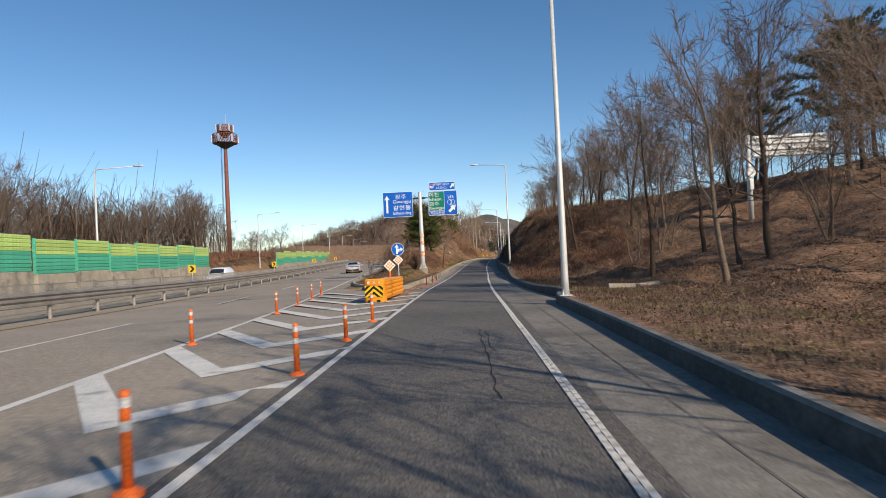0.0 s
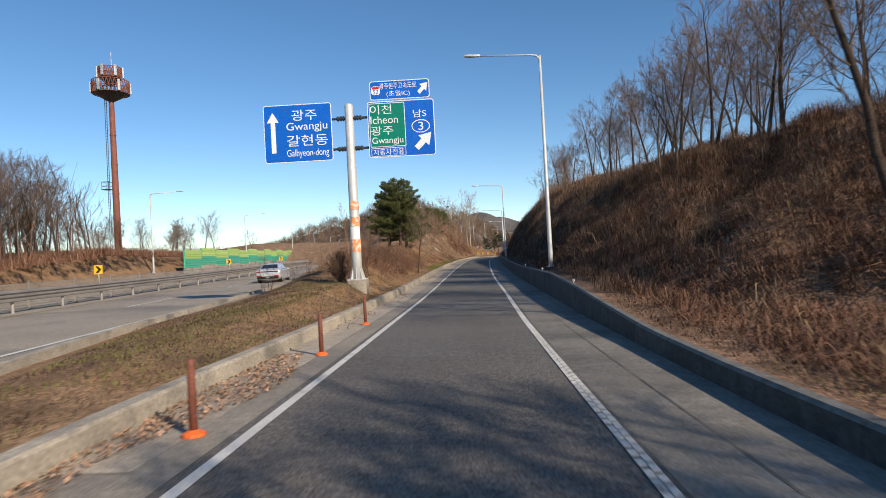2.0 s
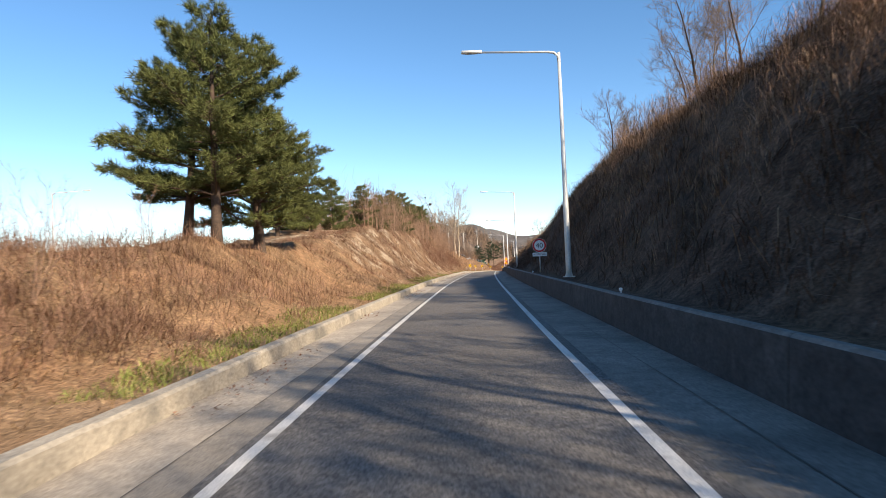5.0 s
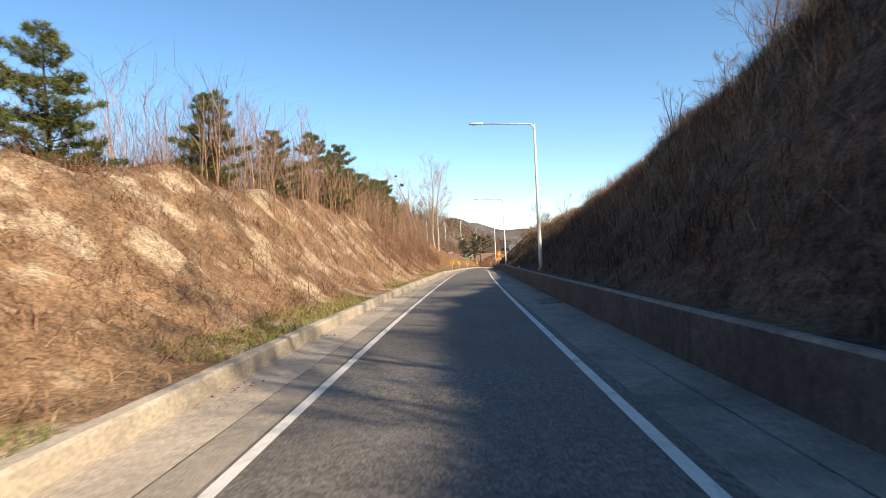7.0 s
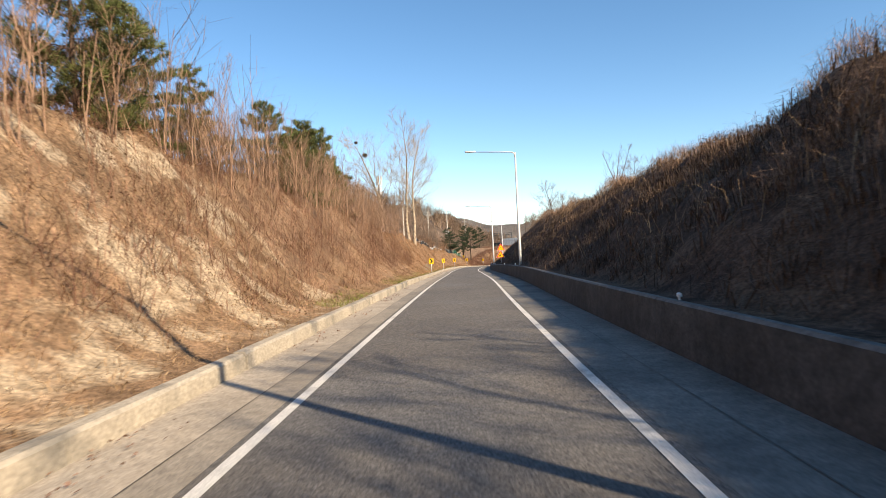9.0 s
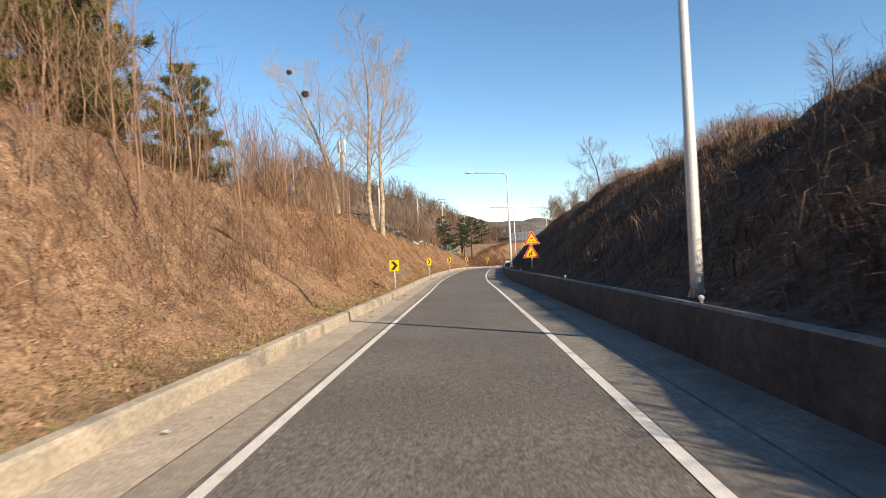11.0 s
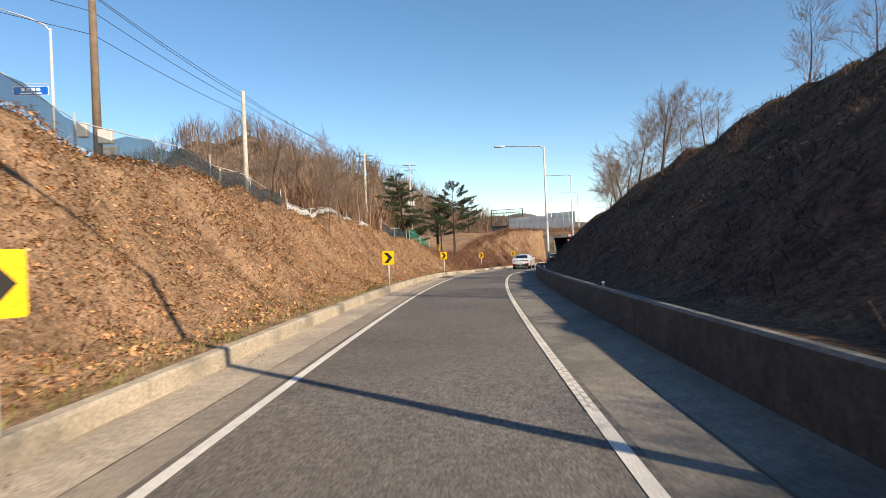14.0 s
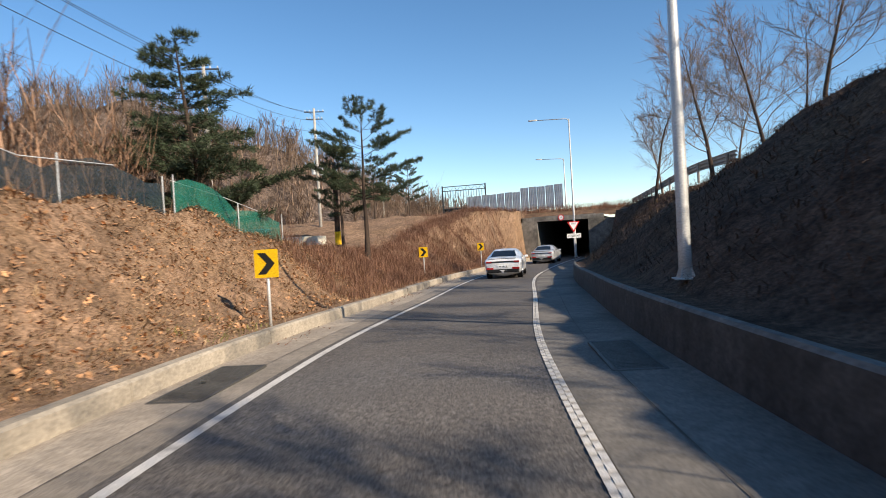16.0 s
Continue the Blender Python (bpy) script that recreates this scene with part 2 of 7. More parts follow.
M_CAR_WHITE = material("white_car_paint", (0.8, 0.81, 0.82), 0.25, dark=0.98, light=1.01, bump=0.0, coat=0.6, spec=0.5)
M_CAR_SILVER = material("silver_car_paint", (0.6, 0.61, 0.63), 0.3, metal=0.3, dark=0.97, light=1.02, bump=0.0, coat=0.6, spec=0.5)
M_CAR_GLASS = material("dark_tinted_glass", (0.02, 0.026, 0.032), 0.08, dark=0.95, light=1.02, bump=0.0, spec=0.6)
M_LAMP_RED = material("red_tail_lamp", (0.35, 0.02, 0.02), 0.2, bump=0.0, spec=0.5)
M_ALLOY = material("alloy_rim", (0.5, 0.5, 0.52), 0.35, metal=0.8, bump=0.0)
M_STICKER = material("peeling_orange_sticker", (0.8, 0.3, 0.12), 0.7, bump=0.0, tint=(0.8, 0.7, 0.6), tint_scale=6)
M_NET = material("dark_shade_net", (0.025, 0.042, 0.052), 0.8, fine=80, bump=0.3)
M_NET_GREEN = material("green_shade_net", (0.02, 0.17, 0.12), 0.8, fine=80, bump=0.3)
M_ROOF_GREEN = material("dark_corrugated_roof", (0.05, 0.06, 0.065), 0.6, fine=30, bump=0.1)


def see_through(m, amount):
    """An open weave: part of the light passes."""
    nt = m.node_tree
    mixer, clear = nt.nodes.new("ShaderNodeMixShader"), nt.nodes.new("ShaderNodeBsdfTransparent")
    mixer.inputs[0].default_value = amount
    nt.links.new(nt.nodes["Principled BSDF"].outputs[0], mixer.inputs[1])
    nt.links.new(clear.outputs[0], mixer.inputs[2])
    nt.links.new(mixer.outputs[0], nt.nodes["Material Output"].inputs["Surface"])


see_through(M_NET, 0.3)
see_through(M_NET_GREEN, 0.35)
M_WOODPOLE = material("grey_concrete_pole", (0.46, 0.42, 0.36), 0.85, scale=1, fine=20, bump=0.2)
M_CABLE = material("black_cable", (0.03, 0.03, 0.03), 0.6, bump=0.0)
M_CLOTH = material("cream_painted_metal", (0.72, 0.66, 0.52), 0.5, bump=0.05)
M_SHEET = material("pale_corrugated_sheet", (0.66, 0.65, 0.62), 0.5, metal=0.3, scale=0.8, bump=0.05)
M_DARKSTEEL = material("dark_steel", (0.07, 0.075, 0.08), 0.5, metal=0.5, bump=0.0)
M_HEADWALL = material("weathered_headwall_concrete", (0.22, 0.2, 0.172), 0.9, dark=0.7, light=1.15, scale=0.6, fine=14, bump=0.3, coords="World", mid=3.0, mid_by=0.25, tint=(0.12, 0.11, 0.095), tint_scale=0.7, tint_at=0.55)
M_DARKWALL = material("dark_tunnel_concrete", (0.16, 0.15, 0.135), 0.9, coords="World", scale=0.5)


# ------------------------------------------------------------------ mesh helpers
def link_mesh(name, bm, mats, parent=None, smooth=False):
    me = bpy.data.meshes.new(name)
    bm.to_mesh(me)
    bm.free()
    for m in (mats if isinstance(mats, (list, tuple)) else [mats]):
        me.materials.append(m)
    if smooth:
        me.polygons.foreach_set("use_smooth", [True] * len(me.polygons))
    ob = new(name, me)
    if parent:
        ob.parent = parent
    return ob


def part(name, bm, mat, parent, label="", smooth=False):
    ob = link_mesh(name, bm, mat, parent, smooth)
    if label:
        tagged(ob, label)
    return ob


def np_mesh(name, verts, faces, mat, parent=None, smooth=False):
    """A mesh from vertex and face arrays; all faces have the same number of corners."""
    verts, faces = np.asarray(verts, np.float32), np.asarray(faces, np.int32)
    me = bpy.data.meshes.new(name)
    k = faces.shape[1]
    me.vertices.add(len(verts))
    me.vertices.foreach_set("co", verts.ravel())
    me.loops.add(faces.size)
    me.loops.foreach_set("vertex_index", faces.ravel())
    me.polygons.add(len(faces))
    me.polygons.foreach_set("loop_start", np.arange(0, faces.size, k, dtype=np.int32))
    me.polygons.foreach_set("loop_total", np.full(len(faces), k, np.int32))
    if smooth:
        me.polygons.foreach_set("use_smooth", np.ones(len(faces), bool))
    me.update(calc_edges=True)
    me.materials.append(mat)
    ob = new(name, me)
    if parent:
        ob.parent = parent
    return ob


def box(bm, cx, cy, cz, sx, sy, sz, bevel=0.0, m=None):
    r = bmesh.ops.create_cube(bm, size=1.0, matrix=Matrix.Translation((cx, cy, cz)) @ Matrix.Diagonal((sx, sy, sz, 1)))
    vs = r["verts"]
    if bevel:
        es = list({e for v in vs for e in v.link_edges})
        r = bmesh.ops.bevel(bm, geom=es, offset=bevel, segments=2, affect="EDGES", profile=0.5)
        vs = r["verts"] if r["verts"] else vs
    if m is not None:
        bmesh.ops.transform(bm, matrix=m, verts=[v for v in vs if v.is_valid])
    return bm


def tube(bm, pts, radii, n=8, cap=True):
    pts = [Vector(p) for p in pts]
    if isinstance(radii, (int, float)):
        radii = [radii] * len(pts)
    rings = []
    for i, p in enumerate(pts):
        d = (pts[min(i + 1, len(pts) - 1)] - pts[max(i - 1, 0)]).normalized()
        a = d.orthogonal().normalized() if i == 0 else (a - d * a.dot(d)).normalized()
        b = d.cross(a)
        rings.append([bm.verts.new(p + (a * math.cos(2 * math.pi * k / n) + b * math.sin(2 * math.pi * k / n)) * radii[i]) for k in range(n)])
    for r0, r1 in zip(rings, rings[1:]):
        for k in range(n):
            bm.faces.new((r0[k], r0[(k + 1) % n], r1[(k + 1) % n], r1[k]))
    if cap:
        bm.faces.new(rings[0][::-1])
        bm.faces.new(rings[-1])
    return bm


def prism(bm, outline, depth, m=None):
    """A flat plate: an outline in x, z, its front at y = 0 and its back at y = depth."""
    m = m or Matrix()
    f = [bm.verts.new(m @ Vector((x, 0, z))) for x, z in outline]
    b = [bm.verts.new(m @ Vector((x, depth, z))) for x, z in outline]
    bm.faces.new(f)
    bm.faces.new(b[::-1])
    for i in range(len(f)):
        j = (i + 1) % len(f)
        bm.faces.new((f[j], f[i], b[i], b[j]))
    return bm


def rounded(w, h, r, n=4, cx=0.0, cz=0.0):
    out = []
    for sx, sz, a0 in ((1, -1, -90), (1, 1, 0), (-1, 1, 90), (-1, -1, 180)):
        for k in range(n + 1):
            a = radians(a0 + 90 * k / n)
            out.append((cx + sx * (w / 2 - r) + r * math.cos(a), cz + sz * (h / 2 - r) + r * math.sin(a)))
    return out


def disc(r, n=32, cx=0.0, cz=0.0):
    return [(cx + r * math.cos(2 * math.pi * k / n), cz + r * math.sin(2 * math.pi * k / n)) for k in range(n)]


def round_tri(side, r, down=False, n=4):
    """A triangle with rounded corners, resting on its base, centred at its middle."""
    h = side * math.sqrt(3) / 2
    cs = [(-side / 2, -h / 3), (side / 2, -h / 3), (0, 2 * h / 3)]
    cen = [(x * (1 - 2 * r * math.sqrt(3) / side), z * (1 - 2 * r * math.sqrt(3) / side)) for x, z in cs]
    out = []
    for (x, z), a0 in zip(cen, (150, 270, 30)):
        for k in range(n + 1):
            a = radians(a0 + 120 * k / n)
            out.append((x + r * math.cos(a), z + r * math.sin(a)))
    return [(-x, -z) for x, z in out] if down else out


def empty(name, m=None):
    ob = new(name)
    if m is not None:
        ob.matrix_world = m
    return ob


def lettering(text, size, mat, parent, x, z, y=-0.006, width=None, name="lettering"):
    """Flat letters on a plate that faces -y; x, z: the middle of the line."""
    cu = bpy.data.curves.new("lettering", "FONT")
    cu.body, cu.size, cu.align_x, cu.align_y = text, size, "CENTER", "CENTER"
    tmp = bpy.data.objects.new("lettering", cu)
    scene.collection.objects.link(tmp)
    dg = bpy.context.evaluated_depsgraph_get()
    me = bpy.data.meshes.new_from_object(tmp.evaluated_get(dg))
    bpy.data.objects.remove(tmp)
    bpy.data.curves.remove(cu)
    me.materials.clear()
    me.materials.append(mat)
    xs = [v.co.x for v in me.vertices] or [0, 1]
    zs = [v.co.y for v in me.vertices] or [0, 1]
    k = width / (max(xs) - min(xs)) if width else 1.0
    kz = size / max(0.01, max(zs) - min(zs)) if width else 1.0
    mx, mz = (max(xs) + min(xs)) / 2, (max(zs) + min(zs)) / 2
    for v in me.vertices:
        v.co = Vector((x + (v.co.x - mx) * k, y, z + (v.co.y - mz) * kz))
    ob = new(name, me)
    ob.parent = parent
    return ob


# ------------------------------------------------------------------ the plan: ramp, highway, heights
RAMP = [(-0.6, -70, 0.1), (-0.55, -30, 0.05), (-0.53, 4, 0.0), (-0.54, 15, -0.03), (-0.53, 31, -0.2), (-0.25, 45, -0.36), (0.1, 56, -0.39), (0.5, 71, -0.32), (1.12, 88, -0.1),
        (1.75, 102, 0.03), (2.55, 118, 0.15), (3.55, 135, 0.2), (4.85, 154, 0.23), (6.25, 172, 0.24), (7.3, 186, 0.09), (8.28, 199, -0.06),
        (9.28, 213, -0.2), (10.9, 228.3, -0.28), (12.95, 243, -0.38), (15.5, 256, -0.53), (18.4, 266, -0.78), (22.0, 277.6, -1.05),
        (25.8, 287, -1.22), (30.1, 296.3, -1.35), (35.2, 306.0, -1.42), (46.5, 328, -1.5), (57.0, 349, -1.6)]
HIGHWAY = [(-3.6, -70, 0.1), (-4.6, -30, 0.05), (-5.2, 0, 0.0), (-5.85, 12, -0.02), (-6.75, 23, -0.08), (-8.3, 34, -0.2), (-9.5, 44, -0.28), (-12.2, 70, -0.2), (-15.5, 110, 0.2), (-20.5, 160, 0.6),
           (-27.0, 220, 0.9), (-36.0, 300, 1.0), (-50, 420, 1.0), (-80, 600, 1.0)]


class Track:
    """A smooth line through control points, by arc length in the plan."""

    def __init__(self, pts, step=0.5):
        p = np.array(pts, float)
        t = np.arange(len(p))
        out = []
        for i in range(len(p) - 1):
            a, b, c, d = p[max(i - 1, 0)], p[i], p[i + 1], p[min(i + 2, len(p) - 1)]
            k = max(2, int(np.linalg.norm(c - b) / step))
            m1 = (c - a) / max(1e-6, np.linalg.norm(c - a)) * np.linalg.norm(c - b)
            m2 = (d - b) / max(1e-6, np.linalg.norm(d - b)) * np.linalg.norm(c - b)
            for u in np.linspace(0, 1, k, endpoint=False):
                out.append((2 * u**3 - 3 * u**2 + 1) * b + (u**3 - 2 * u**2 + u) * m1 + (-2 * u**3 + 3 * u**2) * c + (u**3 - u**2) * m2)
        out.append(p[-1])
        self.p = np.array(out)
        self.s = np.concatenate([[0], np.cumsum(np.linalg.norm(np.diff(self.p[:, :2], axis=0), axis=1))])
        self.s -= np.interp(0.0, self.p[:, 1], self.s)
        tang = np.gradient(self.p[:, :2], axis=0)
        self.t = tang / np.linalg.norm(tang, axis=1)[:, None]

    def at(self, s, o=0.0, dz=0.0):
        """The point at arc length s, o metres to the right, dz above the surface."""
        s, o = np.asarray(s, float), np.asarray(o, float)
        x, y, z = (np.interp(s, self.s, self.p[:, i]) for i in range(3))
        tx, ty = (np.interp(s, self.s, self.t[:, i]) for i in range(2))
        return np.stack(np.broadcast_arrays(x + ty * o, y - tx * o, z + dz), -1)

    def place(self, s, o=0.0, dz=0.0):
        """A pose at that point whose y axis runs ahead along the line."""
        p = self.at(s, o, dz)
        tx, ty = (float(np.interp(s, self.s, self.t[:, i])) for i in range(2))
        return Matrix.Translation(p) @ Matrix.Rotation(math.atan2(-tx, ty), 4, "Z")

    def find(self, x, y):
        i = int(np.argmin((self.p[:, 0] - x) ** 2 + (self.p[:, 1] - y) ** 2))
        d = np.array([x, y]) - self.p[i, :2]
        return float(self.s[i] + d @ self.t[i]), float(d[0] * self.t[i, 1] - d[1] * self.t[i, 0])


ramp_line, main_line = Track(RAMP), Track(HIGHWAY)
S_TUNNEL = ramp_line.find(35.2, 306.0)[0]


def table(s, *pairs):
    return np.interp(s, [p[0] for p in pairs], [p[1] for p in pairs])


def wall_off(s):
    return table(s, (-30, 3.15), (4, 3.09), (12, 3.13), (19.6, 3.13), (19.7, 3.7), (21.6, 3.66), (23.5, 3.45), (27, 3.22), (32, 3.15), (54, 3.15), (90, 3.0), (115, 2.95), (135, 3.06), (184, 3.22), (206, 3.18), (222, 3.2), (240, 3.32), (262, 3.3), (272, 3.35), (285, 3.6), (300, 4.0))


def wall_high(s):
    return table(s, (-30, 0.26), (38, 0.26), (41, 0.3), (48, 0.65), (54, 0.82), (70, 0.74), (90, 0.68), (135, 0.7), (184, 0.76), (206, 0.72), (236, 0.62), (260, 0.65), (280, 0.66), (296, 0.5))


def smooth01(v):
    v = np.clip(v, 0, 1)
    return v * v * (3 - 2 * v)


def rough(s, o, seed=0.0):
    """Uneven ground: a sum of waves in plan."""
    return (0.16 * np.sin(0.45 * s + 0.7 * o + seed) + 0.12 * np.sin(0.83 * s - 1.1 * o + 2 * seed) + 0.09 * np.sin(1.9 * s + 1.3 * o + seed)
            + 0.06 * np.sin(3.1 * s - 2.7 * o + 3 * seed) + 0.1 * np.sin(0.21 * s + seed))


def vnoise(a, b, seed=0.0):
    """Smooth random heights between -1 and 1 over a plan."""
    ia, ib = np.floor(a), np.floor(b)
    fa, fb = smooth01(a - ia), smooth01(b - ib)

    def corner(i, j):
        v = np.sin(i * 127.1 + j * 311.7 + seed * 74.7) * 43758.5453
        return v - np.floor(v)
    top = corner(ia, ib) * (1 - fa) + corner(ia + 1, ib) * fa
    low = corner(ia, ib + 1) * (1 - fa) + corner(ia + 1, ib + 1) * fa
    return 2 * (top * (1 - fb) + low * fb) - 1


def left_height(s, o):
    """Ground above the ramp's surface, d metres beyond the left kerb."""
    d = np.maximum(0.0, -o - 3.15)
    crest = table(s, (30, 0.28), (42, 0.45), (48, 0.58), (54, 0.76), (58, 0.92), (64, 1.4), (70, 1.7), (85, 1.75), (100, 2.2), (112, 3.0), (125, 4.2), (140, 4.9), (165, 5.0), (190, 4.7), (206, 4.5), (218, 4.25), (228, 4.1), (236, 3.9), (250, 3.4), (256, 3.05), (262, 2.6), (266, 2.15), (271, 1.6), (276, 1.4), (284, 1.6), (296, 3.6), (304, 4.8), (330, 5.0))
    run = table(s, (30, 1.6), (50, 1.2), (57, 0.9), (70, 2.8), (85, 4.2), (100, 4.2), (125, 4.4), (160, 5.0), (195, 4.8), (208, 3.7), (228, 3.5), (240, 3.8), (252, 3.0), (270, 2.7), (288, 4.2), (300, 3.2), (306, 2.2), (309, 0.6))
    up = smooth01(np.clip((d - 0.35) / run, 0, 1) * 0.62 + 0.0) / smooth01(0.62)
    h = 0.22 + (crest - 0.22) * up
    far = np.maximum(0, d - run)
    h = h + far * table(s, (60, 0.0), (110, 0.02), (150, 0.05), (200, 0.03), (260, 0.0)) + rough(s, o, 1.0) * np.clip((d - 0.4) / 1.5, 0, 1) * table(s, (40, 0.15), (80, 0.6), (300, 0.6))
    h = h + (0.2 * vnoise(s / 1.1 - o * 0.35, o / 2.6, 3.0) + 0.12 * vnoise(s / 0.7, o / 0.8, 5.0)) * np.clip((d - 0.4) / 1.0, 0, 1) * table(s, (52, 0.0), (66, 1.0), (300, 1.0))
    return h


def right_height(s, o):
    w = wall_off(s) + 0.3
    d = np.maximum(0.0, o - w)
    base = wall_high(s) - 0.03
    flat = table(s, (-30, 4.0), (20, 3.4), (32, 3.0), (42, 1.7), (50, 0.9), (58, 0.45), (300, 0.4))
    crest = table(s, (-30, 2.2), (10, 2.3), (24, 2.6), (36, 3.5), (45, 4.8), (60, 5.7), (80, 6.5), (95, 7.5), (108, 8.0), (120, 7.6), (130, 6.6), (140, 5.7), (150, 5.2), (165, 5.1), (180, 5.3), (195, 5.5), (210, 5.8), (235, 5.7), (252, 5.7), (262, 5.7), (272, 4.7), (285, 4.4), (330, 4.4))
    run = table(s, (-30, 20), (10, 18), (30, 14), (45, 8.6), (60, 8.2), (80, 7.4), (110, 6.6), (140, 6.4), (170, 6.2), (215, 6.2), (240, 6.4), (280, 7.0), (302, 2.5), (308, 0.8))
    up = np.clip((d - flat) / run, 0, 1)
    up = 1 - (1 - up) ** table(s, (-30, 1.0), (40, 1.1), (60, 1.4), (80, 1.6), (120, 1.65), (150, 1.3), (202, 1.3), (212, 1.06), (250, 1.06), (262, 1.2), (300, 1.3))
    far = np.maximum(0, d - flat - run)
    return base + (crest - base) * up + far * table(s, (0, 0.12), (40, 0.14), (60, 0.12), (120, 0.05), (300, 0.0)) + (rough(s, o, 2.0) * 0.9 + (0.42 * vnoise(s / 1.9, o / 1.5, 7.0) + 0.24 * vnoise(s / 0.95, o / 0.75, 9.0)) * table(s, (20, 0.15), (42, 1.0), (140, 0.8), (200, 0.45), (300, 0.4))) * np.clip((d - flat) / 1.2, 0, 1)


def left_point(s, o):
    """Ground left of the ramp; where the highway lies it flattens to the highway's level."""
    p = ramp_line.at(s, o)
    z = p[..., 2] + left_height(np.asarray(s, float), np.asarray(o, float))
    hx = np.interp(p[..., 1], main_line.p[:, 1], main_line.p[:, 0])
    hz = np.interp(p[..., 1], main_line.p[:, 1], main_line.p[:, 2])
    k = smooth01((p[..., 0] - hx - 0.6) / 4.5)
    far = smooth01((hx - 17.5 - p[..., 0]) / 6.0)
    level = hz - 0.06 + far * table(p[..., 1], (-30, 1.0), (60, 1.6), (90, 3.8), (130, 3.0), (300, 3.0))
    z = np.where(np.asarray(s) < 150, level + (z - level) * k, level + (z - level) * np.maximum(k, smooth01((np.asarray(s) - 150) / 40.0)))
    sv, ov = np.asarray(s, float), np.asarray(o, float)
    inner = table(sv, (31.3, -4.05), (31.6, -3.55), (32.6, -3.1), (34.2, -2.85), (36.2, -2.9), (39.0, -3.05))
    outer = table(sv, (31.3, -4.05), (32.1, -4.55), (33.8, -4.95), (37.0, -5.9), (42.0, -7.4), (47.0, -8.5))
    sink = 0.5 * np.clip(np.maximum((ov - inner) / 0.3, (outer - ov) / 0.3 * (sv < 36.5)), 0, 1) * (sv < 40)
    sink = np.where(sv < 31.3, 0.5, sink) * (p[..., 0] > hx - 16.5)
    p = p.copy()
    p[..., 2] = z - sink
    return p


def right_point(s, o):
    p = ramp_line.at(s, o)
    p[..., 2] += right_height(np.asarray(s, float), np.asarray(o, float))
    return p


def grid_mesh(name, pts, mat, parent=None, smooth=True):
    """A sheet from a grid of points."""
    a, b = pts.shape[:2]
    idx = np.arange(a * b).reshape(a, b)
    f = np.stack([idx[:-1, :-1], idx[:-1, 1:], idx[1:, 1:], idx[1:, :-1]], -1).reshape(-1, 4)
    return np_mesh(name, pts.reshape(-1, 3), f, mat, parent, smooth)


def ribbon(line, s0, s1, o0, o1, dz, step=1.0):
    """Points of a band along a line; offsets may be functions of s."""
    s = np.linspace(s0, s1, max(2, int((s1 - s0) / step) + 1))
    f = lambda o: o(s) if callable(o) else np.full_like(s, o)
    return np.stack([line.at(s, f(o0), dz), line.at(s, f(o1), dz)], 1)


# ------------------------------------------------------------------ ground, roads, walls
# left and right of the ramp, in strips that follow it
def to_plain(g, d):
    """The far side of a bank runs down to the plain."""
    k = smooth01((d - 58.0) / 42.0)
    g[..., 2] = g[..., 2] * (1 - k) - 2.3 * k
    return g


def cut_strip(name, fn, offsets, mat, label, s0, s1):
    s = np.append(np.arange(s0, s1, 0.8), s1)
    o = np.asarray(offsets)
    g = to_plain(fn(np.repeat(s[:, None], len(o), 1), np.repeat(o[None, :], len(s), 0)), np.repeat(np.abs(o)[None, :], len(s), 0))
    return tagged(grid_mesh(name, g, mat), label, "ground", kind="structure")


left_offs = -np.concatenate([[3.12], np.arange(3.2, 9.0, 0.45), np.arange(9.0, 20.0, 1.0), np.arange(20, 62.0, 3.0), np.arange(65, 110, 9.0)])
cut_strip("ground_left", left_point, left_offs[::-1], M_SOIL_STRAW, "dry brown grass bank and verge beside the ramp", -60.0, 110.4)
cut_strip("ground_left_bare", left_point, left_offs[::-1], M_SOIL_L, "eroded pale soil bank with brown patches", 110.4, 158.0)
cut_strip("ground_left_leafy", left_point, left_offs[::-1], M_SOIL_L2, "reddish-brown leafy bank beside the ramp", 158.0, 345.0)
s_grid = np.arange(-60.0, 345.0, 0.8)
d_grid = np.concatenate([np.arange(0.0, 10.0, 0.45), np.arange(10.0, 22.0, 1.0), np.arange(22, 60.0, 3.0), np.arange(63, 108, 9.0)])
o_grid = wall_off(s_grid)[:, None] + 0.14 + d_grid[None, :]
g_right = to_plain(right_point(np.repeat(s_grid[:, None], len(d_grid), 1), o_grid), o_grid)
# the sunlit soil tone gives way to the shaded one at s = 52
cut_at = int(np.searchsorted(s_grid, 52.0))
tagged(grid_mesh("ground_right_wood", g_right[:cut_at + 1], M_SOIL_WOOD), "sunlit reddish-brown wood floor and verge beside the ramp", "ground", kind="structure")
tagged(grid_mesh("ground_right", g_right[cut_at:], M_SOIL_R), "steep brown cut slope with leaf litter, toned as shaded", "ground", kind="structure")

# the land beyond, to the horizon
far = np.concatenate([-np.geomspace(4200, 60, 26), np.linspace(-45, 45, 9), np.geomspace(60, 4200, 26)])
gx, gy = np.meshgrid(far, far + 150.0, indexing="ij")
gz = np.full_like(gx, -1.8)
tagged(grid_mesh("ground", np.stack([gx, gy, gz], -1), M_GROUND), "flat brown winter land reaching the horizon", "ground", kind="structure")


